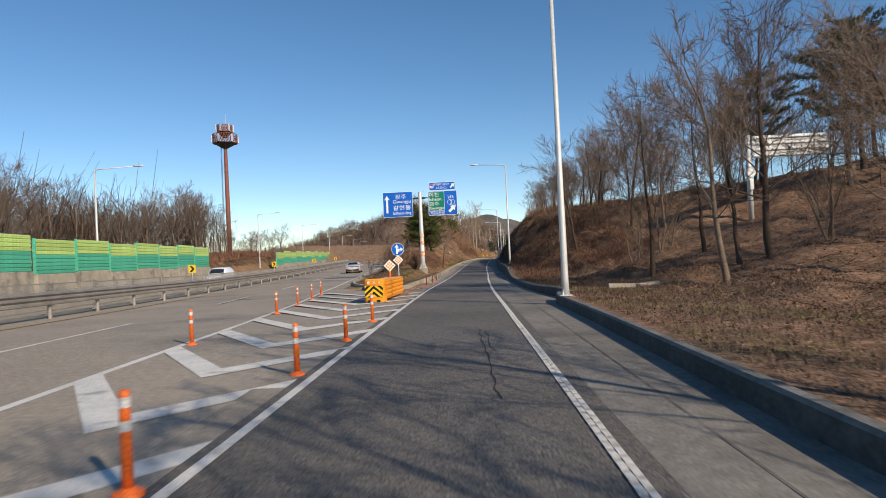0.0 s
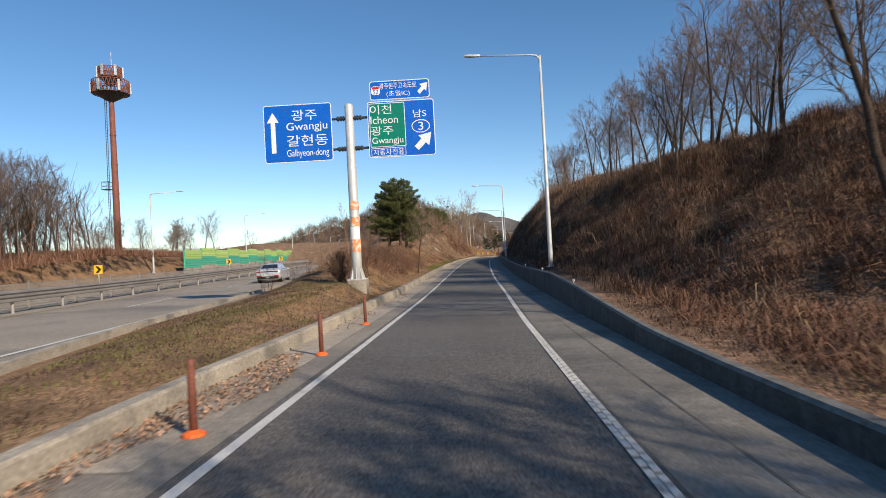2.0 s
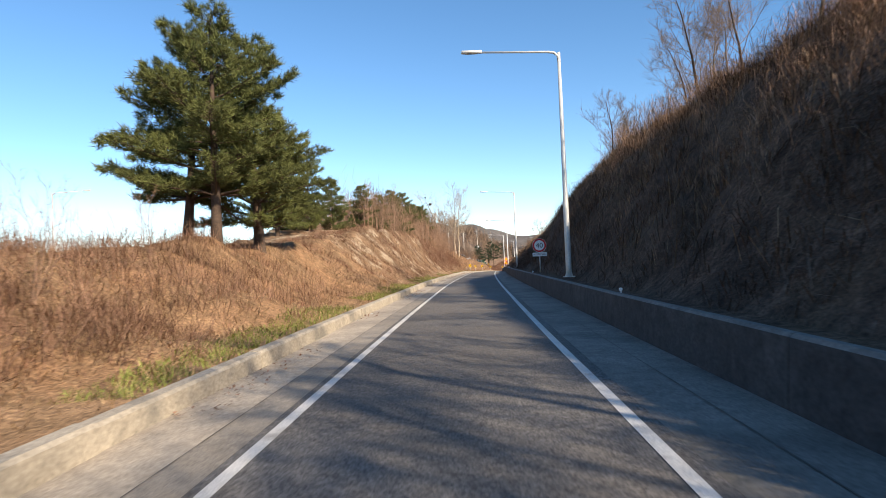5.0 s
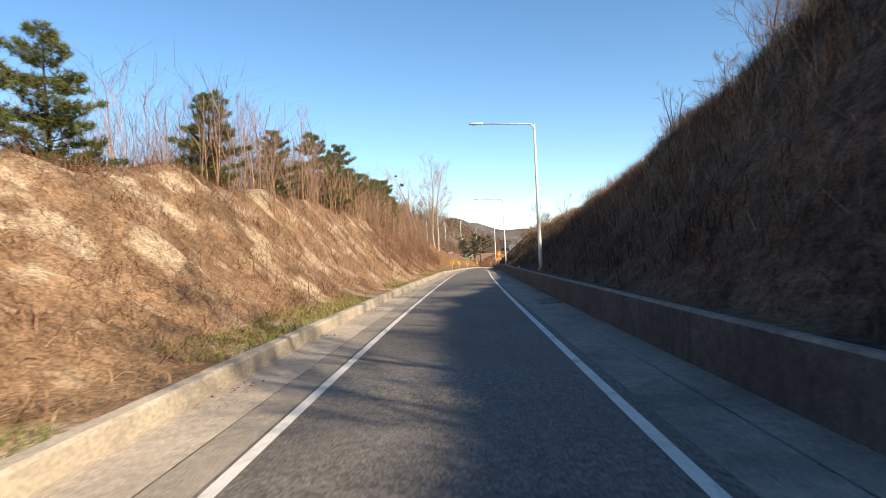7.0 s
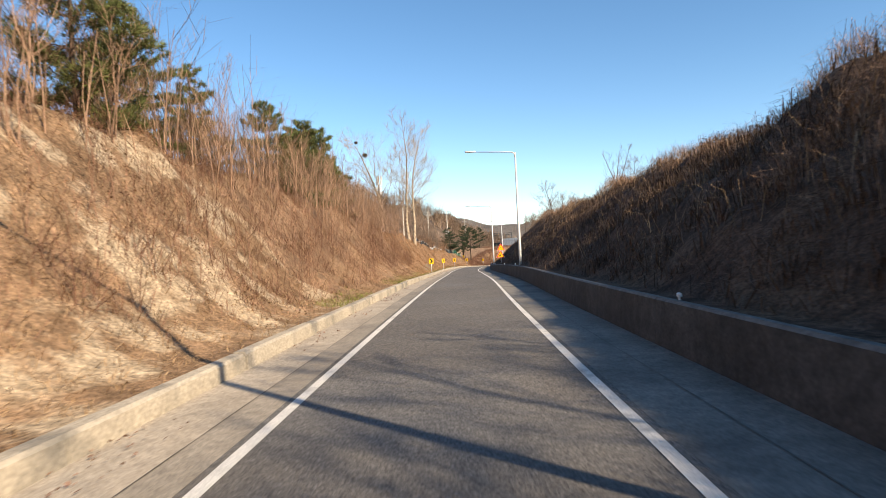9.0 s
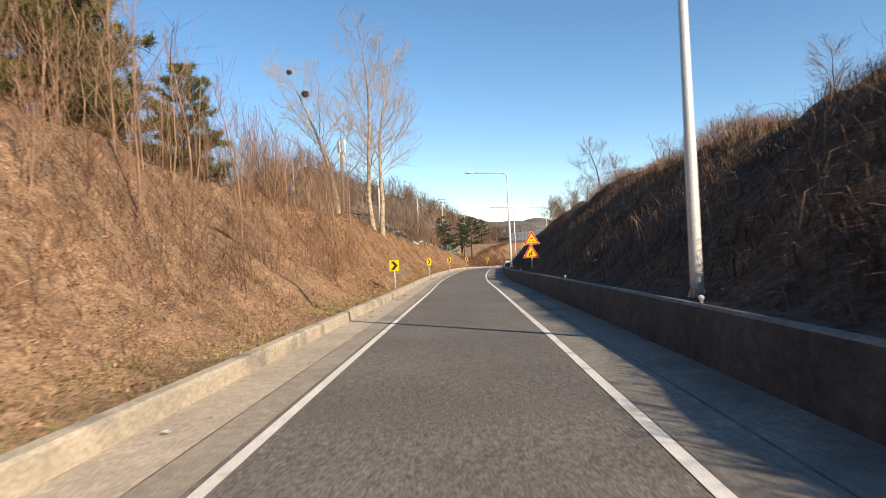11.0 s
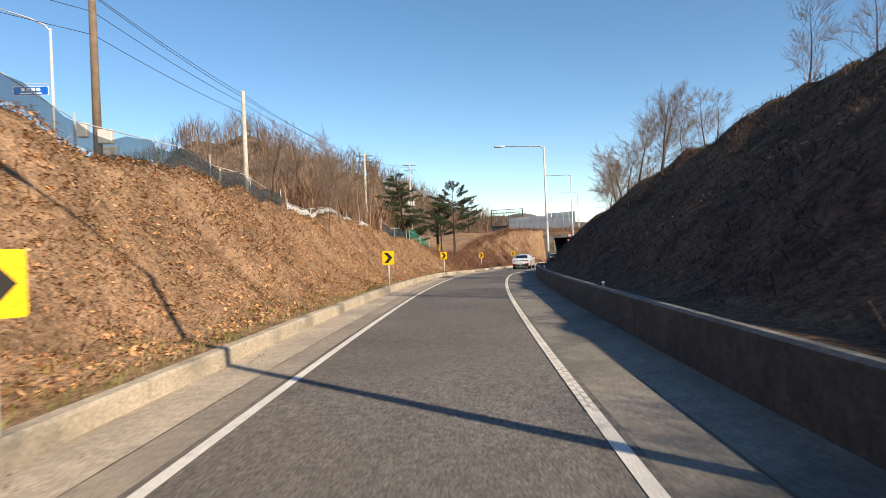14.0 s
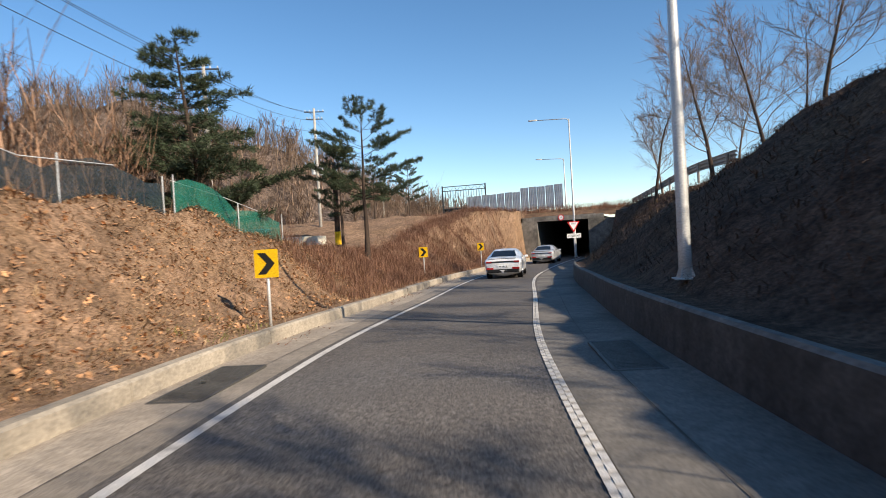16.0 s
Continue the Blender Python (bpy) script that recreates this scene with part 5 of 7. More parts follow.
# ------------------------------------------------------------------ vehicles
def sedan(m, paint, label, name="sedan", suv=False):
    root = empty(name, m)
    L, W, H = 4.75, 1.86, (1.45 if not suv else 1.66)
    # stations from the rear bumper (y = 0) to the nose: y, sill, belt, roof, half widths at sill, belt, roof
    if suv:
        st = [(0.0, 0.42, 0.8, 0.86, 0.76, 0.84, 0.78), (0.1, 0.34, 0.98, 1.1, 0.86, 0.9, 0.74), (0.35, 0.26, 1.02, 1.52, 0.9, 0.92, 0.66), (0.9, 0.24, 1.02, 1.66, 0.92, 0.93, 0.68), (2.2, 0.24, 1.0, 1.66, 0.92, 0.93, 0.7),
              (2.9, 0.24, 0.99, 1.52, 0.92, 0.93, 0.68), (3.45, 0.24, 0.98, 1.08, 0.92, 0.92, 0.78), (4.3, 0.26, 0.86, 0.93, 0.88, 0.88, 0.74), (4.65, 0.3, 0.7, 0.78, 0.8, 0.8, 0.66), (4.75, 0.36, 0.58, 0.62, 0.68, 0.7, 0.6)]
    else:
        st = [(0.0, 0.44, 0.78, 0.82, 0.74, 0.82, 0.76), (0.1, 0.34, 0.93, 1.0, 0.84, 0.89, 0.76), (0.55, 0.22, 0.97, 1.06, 0.9, 0.92, 0.74), (1.25, 0.2, 0.97, 1.37, 0.92, 0.93, 0.6), (1.9, 0.2, 0.96, 1.45, 0.92, 0.93, 0.59),
              (2.4, 0.2, 0.95, 1.44, 0.92, 0.93, 0.6), (3.0, 0.2, 0.94, 1.22, 0.92, 0.93, 0.68), (3.5, 0.2, 0.92, 0.99, 0.92, 0.92, 0.78), (4.3, 0.22, 0.8, 0.87, 0.88, 0.88, 0.72), (4.65, 0.26, 0.66, 0.72, 0.8, 0.8, 0.64), (4.75, 0.34, 0.54, 0.58, 0.68, 0.7, 0.58)]

    def section(y, zs, zb, zr, ws, wb, wr):
        return [(ws * 0.86, y, zs), (ws, y, zs + 0.1), (wb + 0.012, y, (zs + zb) / 2 + 0.05), (wb, y, zb), (wr + (wb - wr) * 0.1, y, zr - 0.04), (wr * 0.86, y, zr), (0.0, y, zr + 0.015)]

    bm = bmesh.new()
    rows = []
    for q in st:
        half = section(*q)
        pts = half + [(-x, y, z) for x, y, z in reversed(half[:-1])]
        rows.append([bm.verts.new(p) for p in pts])
    for r0, r1 in zip(rows, rows[1:]):
        for j in range(len(r0) - 1):
            bm.faces.new((r0[j], r0[j + 1], r1[j + 1], r1[j]))
        bm.faces.new((r0[-1], r0[0], r1[0], r1[-1]))
    bm.faces.new(rows[0][::-1])
    bm.faces.new(rows[-1])
    bmesh.ops.recalc_face_normals(bm, faces=bm.faces)
    bmesh.ops.subdivide_edges(bm, edges=list(bm.edges), cuts=1, use_grid_fill=True, smooth=0.6)
    body = part("body", bm, paint, root, smooth=True)

    def lerp_station(y):
        for a, b in zip(st, st[1:]):
            if a[0] <= y <= b[0]:
                u = (y - a[0]) / (b[0] - a[0])
                return [p + (r - p) * u for p, r in zip(a, b)]
        return list(st[-1])

    def glass(y0, y1, name, inset=0.9, lift=0.02, n=6):
        b2 = bmesh.new()
        rr = []
        for k in range(n + 1):
            y = y0 + (y1 - y0) * k / n
            q = lerp_station(y)
            w = q[6] * inset
            rr.append([b2.verts.new((w * t, y, q[3] + lift + 0.015 * (1 - t * t))) for t in (-1, -0.5, 0, 0.5, 1)])
        for r0, r1 in zip(rr, rr[1:]):
            for j in range(4):
                b2.faces.new((r0[j], r0[j + 1], r1[j + 1], r1[j]))
        bmesh.ops.recalc_face_normals(b2, faces=b2.faces)
        return part(name, b2, M_CAR_GLASS, root, smooth=True)

    if suv:
        glass(0.12, 0.36, "rear_window")
        glass(2.9, 3.42, "windscreen")
    else:
        glass(0.6, 1.22, "rear_window")
        glass(2.5, 3.42, "windscreen")
    for sx in (-1, 1):
        for ya, yb in (((1.1, 1.75), (1.82, 2.75)) if not suv else ((0.6, 1.7), (1.78, 2.75))):
            b2 = bmesh.new()
            lo, hi = [], []
            for k in range(5):
                y = ya + (yb - ya) * k / 4
                q = lerp_station(y)
                wb, wr, zb, zr = q[5], q[6], q[2], q[3]
                e = wr + (wb - wr) * 0.1
                f0, f1 = 0.12, 0.82
                lo.append(b2.verts.new((sx * (wb + (e - wb) * f0 + 0.022), y, zb + (zr - 0.04 - zb) * f0)))
                hi.append(b2.verts.new((sx * (wb + (e - wb) * f1 + 0.022), y, zb + (zr - 0.04 - zb) * f1)))
            for k in range(4):
                b2.faces.new((lo[k], lo[k + 1], hi[k + 1], hi[k]))
            part("side_window", b2, M_CAR_GLASS, root, smooth=True)
        b2 = bmesh.new()
        box(b2, sx * 1.02, 2.95, 1.0, 0.2, 0.13, 0.13, 0.04)
        part("mirror", b2, paint, root)
        for y in (0.92, 3.72):
            b2 = bmesh.new()
            tube(b2, [(sx * 0.72, y, 0.33), (sx * 0.735, y, 0.33), (sx * 0.9, y, 0.33), (sx * 0.925, y, 0.33)], [0.3, 0.33, 0.33, 0.3], 24)
            wh = part("wheel", b2, M_RUBBER, root)
            b2 = bmesh.new()
            tube(b2, [(sx * 0.88, y, 0.33), (sx * 0.936, y, 0.33)], [0.23, 0.2], 20)
            part("rim", b2, M_ALLOY, wh)
            b2 = bmesh.new()
            tube(b2, [(sx * 0.66, y, 0.35), (sx * 0.912, y, 0.35)], 0.375, 24)
            part("wheel_arch", b2, M_BLACK, body)
    b2 = bmesh.new()
    box(b2, 0, -0.012, 0.86, 1.56, 0.05, 0.06, 0.012)
    part("tail_light_bar", b2, M_BLACK, body)
    for sx in (-1, 1):
        b2 = bmesh.new()
        box(b2, sx * 0.7, 0.0, 0.85, 0.28, 0.08, 0.09, 0.02)
        part("tail_light", b2, M_LAMP_RED, body)
        b2 = bmesh.new()
        box(b2, sx * 0.66, -0.005, 0.52, 0.36, 0.05, 0.1, 0.015)
        part("reflector", b2, M_LAMP_RED, body)
    b2 = bmesh.new()
    box(b2, 0, 0.03, 0.4, 1.6, 0.12, 0.18, 0.03)
    part("lower_bumper", b2, M_BLACK, body)
    b2 = bmesh.new()
    box(b2, 0, -0.02, 0.62, 0.52, 0.02, 0.11, 0.004)
    pl = part("number_plate", b2, M_WHITE, body)
    for k in range(6):
        b2 = bmesh.new()
        box(b2, -0.17 + 0.07 * k, -0.032, 0.62, 0.03, 0.004, 0.06)
        part("bar", b2, M_DARKSTEEL, pl)
    if not suv:
        b2 = bmesh.new()
        box(b2, 0, 0.12, 1.035, 1.4, 0.16, 0.025, 0.008)
        part("boot_lip", b2, paint, body)
    b2 = bmesh.new()
    prism(b2, [(-0.1, H - 0.02), (0.06, H - 0.02), (-0.08, H + 0.08), (-0.1, H + 0.08)], 0.03, Matrix.Translation((0, 1.5, 0)) @ Matrix.Rotation(math.pi / 2, 4, "Z"))
    part("roof_fin", b2, paint, body)
    return tagged(root, label, "car")


def on_ramp(x, y, dturn=0.0):
    sp, op = ramp_line.find(x, y)
    return ramp_line.place(sp, op, 0.006) @ Matrix.Rotation(radians(dturn), 4, "Z")


sedan(on_ramp(22.1, 277.8), M_CAR_WHITE, "white sedan with dark windows driving on the ramp")
sedan(on_ramp(30.0, 296.4, -2), M_CAR_SILVER, "silver sedan driving towards the underpass")
hm = main_line.place(main_line.find(-17.4, 70)[0], -3.0, 0.0)
hm.translation = Vector(main_line.at(main_line.find(-13.5, 78)[0], -2.0, -0.01))
sedan(hm, M_CAR_SILVER, "silver sedan driving on the highway")
hm = main_line.place(main_line.find(-20, 62)[0], -13.3, -0.01) @ Matrix.Rotation(math.pi, 4, "Z")
sedan(hm, M_CAR_WHITE, "white sport utility car on the far carriageway", "suv", suv=True)


# ------------------------------------------------------------------ underpass and the embankment above
def underpass():
    m = ramp_line.place(S_TUNNEL, 0.15, 0.0)
    root = tagged(empty("underpass", m), "dark concrete box underpass with a pale headwall", "underpass", kind="structure")
    w, h, L = 2.5, 3.75, 26.0
    bm = bmesh.new()
    for x in (-w - 0.3, w + 0.3):
        box(bm, x, L / 2 + 0.1, h / 2 - 0.1, 0.6, L, h + 0.2)
    part("side_wall", bm, M_DARKWALL, root)
    bm = bmesh.new()
    box(bm, 0, L / 2 + 0.1, h + 0.25, 2 * w + 1.2, L, 0.5)
    part("roof_slab", bm, M_DARKWALL, root)
    bm = bmesh.new()
    box(bm, 0, L + 0.3, h / 2, 2 * w + 1.2, 0.3, h + 1.0)
    part("end_wall", bm, M_DARKWALL, root)
    bm = bmesh.new()
    box(bm, 0, 0.0, h + 0.22, 2 * w + 3.0, 0.5, 0.44, 0.02)
    part("lintel", bm, M_HEADWALL, root)
    for sx, ln in ((-1, 1.6), (1, 3.6)):
        bm = bmesh.new()
        prism(bm, [(sx * w, -0.2), (sx * (w + ln), -0.2 + (0.9 if sx < 0 else 0.4)), (sx * (w + ln), h), (sx * w, h)], 0.5, Matrix.Translation((0, -0.25, 0)))
        bmesh.ops.recalc_face_normals(bm, faces=bm.faces)
        part("wing_wall", bm, M_HEADWALL, root)
    r = plate(root, disc(0.3, 28, cx=-0.1, cz=h + 0.28), M_RED, -0.3, 0.03, "height_limit_disc", "round red-edged height limit sign")
    plate(r, disc(0.22, 28, cx=-0.1, cz=h + 0.28), M_WHITE, -0.305, 0.005, "face")
    lettering("3.0", 0.14, M_BLACK, r, -0.1, h + 0.28, -0.31, 0.28)
    return root


underpass()
# earth over the underpass
u_s = np.linspace(-26, 30, 60)
u_d = np.linspace(0.0, 30.0, 26)
gu, gd = np.meshgrid(u_s, u_d, indexing="ij")
mm = ramp_line.place(S_TUNNEL, 0.35, 0.0)
zz = 4.12 + 0.95 * smooth01(gd / 5.0) + 0.1 * np.sin(gu * 0.9 + gd) + 0.06 * np.sin(2.3 * gu - gd)
side = np.abs(gu) - 4.4
yy = gd - 0.1 + 0.0 * gu
pts = np.stack([gu, yy, zz], -1)
flat_pts = np.array([list(mm @ Vector(p)) for p in pts.reshape(-1, 3)]).reshape(pts.shape)
tagged(grid_mesh("embankment_top", flat_pts, M_SOIL_L2), "earth bank with dry brush above the underpass", "ground", kind="structure")

sheet = tagged(empty("sheet_fence"), "pale corrugated metal sheet fence above the underpass", "fence")
bm = bmesh.new()
n = 20
vs = [[bm.verts.new((k * 0.055, 0.02 * (k % 4 in (1, 2)), z)) for k in range(n)] for z in (0.0, 2.7)]
for k in range(n - 1):
    bm.faces.new((vs[0][k], vs[0][k + 1], vs[1][k + 1], vs[1][k]))
sh0 = link_mesh("sheet", bm, M_SHEET, sheet)
for k in range(12):
    ob = sh0 if k == 0 else new("sheet", sh0.data)
    ob.parent = sheet
    ob.matrix_world = mm @ pose(-13.8 + 1.05 * k, 13.0 - 0.35 * k, 5.0 + 0.03 * (k % 3) + (0.35 if k > 6 else 0.0), 0, 0.5 * (k % 3 - 1), -18)
gate = tagged(empty("steel_gate", mm @ pose(-18.6, 17.5, 5.2, 0, 0, 2) @ Matrix.Scale(1.3, 4)), "tall dark steel bar gate with a truss top", "gate")
bm = bmesh.new()
for x in (0.0, 4.6):
    box(bm, x, 0, 1.75, 0.12, 0.12, 3.5)
for z in (1.1, 2.95, 3.4):
    box(bm, 2.3, 0, z, 4.6, 0.07, 0.07)
for k in range(6):
    tube(bm, [(0.1 + k * 0.75, 0, 2.95), (0.47 + k * 0.75, 0, 3.4), (0.85 + k * 0.75, 0, 2.95)], 0.025, 5)
part("gate_frame", bm, M_DARKSTEEL, gate)
for k in range(15):
    bm = bmesh.new()
    box(bm, 0.3 + k * 0.28, 0, 2.03, 0.04, 0.04, 1.85)
    part("bar", bm, M_DARKSTEEL, gate)
bm = bmesh.new()
box(bm, 2.3, 0.1, 0.55, 4.5, 0.05, 1.1)
part("sheet_panel", bm, M_NET, gate)

# guardrail of the road above the cut
crest_rail = Track([(31.4, 272.2, 3.45), (34.5, 281.0, 3.75), (38.0, 291.0, 3.65), (42.0, 302.0, 3.6), (46.0, 313.0, 3.6)])
guardrail(crest_rail, float(crest_rail.s[0]), float(crest_rail.s[-1]), 0.0, 3.0, "grey guardrail along the road above the slope", 0.85)


# ------------------------------------------------------------------ utility poles, cables, nets, truck, shed
def utility_pole(x, y, top, cross=True, boxes=False, name="utility_pole", dark=False):
    g = ground_at(x, y) if y < 300 else 1.0
    root = empty(name, pose(x, y, g - 0.2))
    h = top - g + 0.2
    bm = bmesh.new()
    tube(bm, [(0, 0, 0), (0, 0, h)], [0.17, 0.11], 12)
    part("pole", bm, M_BARK_DARK if dark else M_WOODPOLE, root, smooth=True)
    if cross:
        for k, z in enumerate((h - 0.35, h - 1.05)):
            bm = bmesh.new()
            box(bm, 0, 0, z, 1.9 - 0.3 * k, 0.08, 0.09, 0.008)
            arm = part("crossarm", bm, M_DARKSTEEL, root)
            for dx in (-0.85 + 0.15 * k, -0.4, 0.4, 0.85 - 0.15 * k):
                b2 = bmesh.new()
                tube(b2, [(dx, 0, z + 0.04), (dx, 0, z + 0.1), (dx, 0, z + 0.2)], [0.03, 0.055, 0.03], 8)
                part("insulator", b2, M_SHEET, arm)
    if boxes:
        for dx, z in ((-0.36, h - 6.4), (0.34, h - 6.5)):
            bm = bmesh.new()
            tube(bm, [(dx, 0, z), (dx, 0, z + 0.75)], 0.2, 14)
            tube(bm, [(dx, 0, z + 0.75), (dx, 0, z + 0.83)], [0.2, 0.08], 14)
            part("transformer", bm, M_SIGNBACK, root)
    bm = bmesh.new()
    tube(bm, [(0, 0, 1.0), (0, 0, 1.7)], 0.176, 12)
    part("warning_sleeve", bm, M_YELLOW, root)
    return tagged(root, "grey concrete utility pole with crossarms and wires" if cross else "plain grey utility pole", "utility pole")


POLES = [(0.94, 253.3, 11.3, False, False), (6.1, 287.5, 12.9, True, False), (11.65, 308.0, 14.5, True, True), (-14.0, 300.0, 13.5, True, False), (20.5, 360.0, 15.0, True, False)]
for x, y, top, c, b in POLES:
    utility_pole(x, y, top, c, b)
utility_pole(13.9, 281.0, 5.6, False, dark=True)


def cable(a, b, sag, r=0.014):
    a, b = Vector(a), Vector(b)
    bm = bmesh.new()
    pts = [a.lerp(b, t) - Vector((0, 0, sag * 4 * t * (1 - t))) for t in [k / 14 for k in range(15)]]
    tube(bm, pts, r, 5, cap=False)
    return tagged(link_mesh("overhead_cable", bm, M_CABLE), "thin black overhead cable slung between poles", "cable", "overhead cables")


for dz, dx in ((0.0, -0.5), (-0.3, 0.4), (-0.9, 0.0), (-1.9, 0.0)):
    cable((-2.7 + dx * 0.3, 243, 13.0 + dz), (0.94, 253.3, 11.1 + dz * 0.6), 0.15)
    cable((0.94, 253.3, 11.1 + dz * 0.6), (6.1 + dx, 287.5, 12.6 + dz), 0.5)
    cable((6.1 + dx, 287.5, 12.6 + dz), (11.65 + dx, 308, 14.2 + dz), 0.45)
    cable((11.65 + dx, 308, 14.2 + dz), (20.5 + dx, 360, 14.7 + dz), 0.8)
    cable((-22.0, 215.0, 13.5 + dz), (-2.7, 243, 13.0 + dz), 0.5)


def net_run(s0, s1, off, high, mat, label, z_bias=0.0, name="shade_net", posts=True):
    root = tagged(empty(name), label, "fence")
    n = int((s1 - s0) / 0.5)
    sv = np.linspace(s0, s1, n)
    lo = left_point(sv, np.full(n, off))
    lo[:, 2] += 0.05 + z_bias
    rows = []
    for k in range(5):
        t = k / 4
        p = lo.copy()
        p[:, 2] += high * t - 0.09 * t * np.sin(sv * math.pi / 2.4) ** 2
        p[:, 0] += 0.05 * np.sin(sv * 2.1 + 2 * t)
        rows.append(p)
    grid_mesh("net", np.stack(rows, 1), mat, root)
    if posts:
        for q in np.arange(s0, s1 + 0.1, 3.0):
            p = left_point(q, off)
            bm = bmesh.new()
            tube(bm, [(p[0], p[1], p[2] - 0.4), (p[0], p[1], p[2] + high + 0.22)], 0.02, 8)
            part("post", bm, M_SIGNBACK, root)
        bm = bmesh.new()
        tube(bm, [tuple(v + np.array([0, 0, 0.03])) for v in rows[-1][::4]], 0.012, 5)
        part("top_wire", bm, M_SHEET, root)
    return root


net_run(222.0, 240.0, -7.1, 0.5, M_NET, "low dark mesh fence with a top wire on the bank")
net_run(240.4, 254.0, -7.0, 0.24, M_SHEET, "low white plastic sheet fence on the bank")
net_run(255.6, 261.6, -6.6, 0.72, M_NET, "dark blue shade net hung on posts")
net_run(261.7, 267.6, -6.4, 0.72, M_NET_GREEN, "green shade net hung on posts")


def dump_truck():
    root = empty("dump_truck", pose(12.9, 283.2, 0.42, 0, 0, 75))
    bm = bmesh.new()
    for x in (-0.85, 0.85):
        box(bm, x, 1.5, 1.05, 0.05, 3.0, 0.5, 0.01)
    for y in (0.0, 3.0):
        box(bm, 0, y, 1.05, 1.7, 0.05, 0.5, 0.01)
    for sx in (-1, 1):
        for k in range(6):
            box(bm, sx * 0.885, 0.25 + k * 0.5, 1.05, 0.03, 0.06, 0.48)
    bed = part("bed", bm, M_CLOTH, root, "cream dropside bed")
    bm = bmesh.new()
    box(bm, 0, 1.5, 0.82, 1.7, 3.0, 0.06)
    part("floor", bm, M_DARKSTEEL, bed)
    bm = bmesh.new()
    v0 = [[bm.verts.new((-0.8 + 0.2 * i, 0.05 + 0.29 * j, 1.18 + 0.22 * math.sin(math.pi * i / 8) * math.sin(math.pi * j / 10) + 0.02 * ((i * 7 + j * 3) % 5))) for i in range(9)] for j in range(11)]
    for j in range(10):
        for i in range(8):
            bm.faces.new((v0[j][i], v0[j][i + 1], v0[j + 1][i + 1], v0[j + 1][i]))
    part("load", bm, M_SOIL_L, bed, "heap of orange-brown soil")
    bm = bmesh.new()
    box(bm, 0, 4.0, 1.15, 1.7, 1.5, 1.5, 0.12)
    cab = part("cab", bm, M_SHEET, root)
    bm = bmesh.new()
    box(bm, 0, 4.72, 1.5, 1.45, 0.1, 0.55, 0.03)
    part("windscreen", bm, M_CAR_GLASS, cab)
    bm = bmesh.new()
    box(bm, 0, 2.2, 0.6, 0.7, 4.6, 0.2)
    part("chassis", bm, M_BLACK, root)
    for y in (0.8, 4.0):
        for sx in (-1, 1):
            bm = bmesh.new()
            tube(bm, [(sx * 0.55, y, 0.36), (sx * 0.8, y, 0.36)], 0.36, 18)
            part("wheel", bm, M_RUBBER, root)
    return tagged(root, "small cream dump truck loaded with soil behind the net", "truck")


dump_truck()


def shed():
    g = ground_at(-0.6, 226.5)
    root = empty("shed", pose(-1.2, 227.3, g - 0.1, 0, 0, 4))
    bm = bmesh.new()
    for x in (-1.8, 1.8):
        for y in (0.0, 2.4):
            box(bm, x, y, 1.1 - 0.1 * x, 0.1, 0.1, 2.4 - 0.2 * x)
    part("post", bm, M_BARK, root)
    bm = bmesh.new()
    box(bm, 0, 2.35, 0.5, 3.5, 0.05, 0.9)
    box(bm, -0.9, 0.0, 0.3, 1.5, 0.05, 0.6)
    part("wall_panel", bm, M_SIGNBACK, root)
    bm = bmesh.new()
    n = 30
    vs = [[bm.verts.new((-2.1 + k * 0.145, y, 2.75 - 0.028 * k + 0.12 * (y > 0) + 0.02 * (k % 2))) for k in range(n)] for y in (-0.4, 2.9)]
    for k in range(n - 1):
        bm.faces.new((vs[0][k], vs[0][k + 1], vs[1][k + 1], vs[1][k]))
    bmesh.ops.solidify(bm, geom=bm.faces[:], thickness=0.04)
    part("roof", bm, M_ROOF_GREEN, root, "dark corrugated roof")
    bm = bmesh.new()
    box(bm, 1.0, 0.4, 0.35, 0.8, 0.6, 0.6, 0.03)
    part("crate", bm, M_SHEET, root)
    return tagged(root, "small open shed with a dark corrugated roof", "shed")


shed()
root = empty("name_board_lamp", pose(-10.95, 255.0, 3.6))
bm = bmesh.new()
tube(bm, [(0, 0, -0.5), (0, 0, 12.3)], [0.13, 0.08], 12)
part("pole", bm, M_POLE, root, smooth=True)
bm = bmesh.new()
tube(bm, [(0, 0, 12.1), (-0.3, 0, 12.5), (-1.2, 0, 12.95), (-3.6, 0, 13.8)], [0.06, 0.055, 0.045, 0.035], 8)
part("arm", bm, M_POLE, root, smooth=True)
bm = bmesh.new()
box(bm, -4.0, 0, 13.93, 0.8, 0.24, 0.12, 0.03, Matrix.Identity(4))
part("lamp_head", bm, M_POLE, root)
bm = bmesh.new()
tube(bm, [(0, 0, 8.9), (-2.3, 0, 8.9)], 0.025, 6)
part("bracket", bm, M_POLE, root)
pb = plate(root, rounded(2.1, 0.55, 0.03, cx=-1.3, cz=8.48), M_WHITE, 0, 0.03, "plate")
plate(pb, rounded(2.04, 0.5, 0.02, cx=-1.3, cz=8.48), M_BLUE, -0.006, 0.005, "blue_field")
for k in range(4):
    plate(pb, rounded(0.22, 0.2, 0.01, cx=-1.75 + 0.3 * k, cz=8.56), M_WHITE, -0.012, 0.004, "bar")
plate(pb, rounded(1.3, 0.07, 0.01, cx=-1.3, cz=8.33), M_WHITE, -0.012, 0.004, "bar")
tagged(root, "grey street lamp carrying a blue street name board", "street lamp")


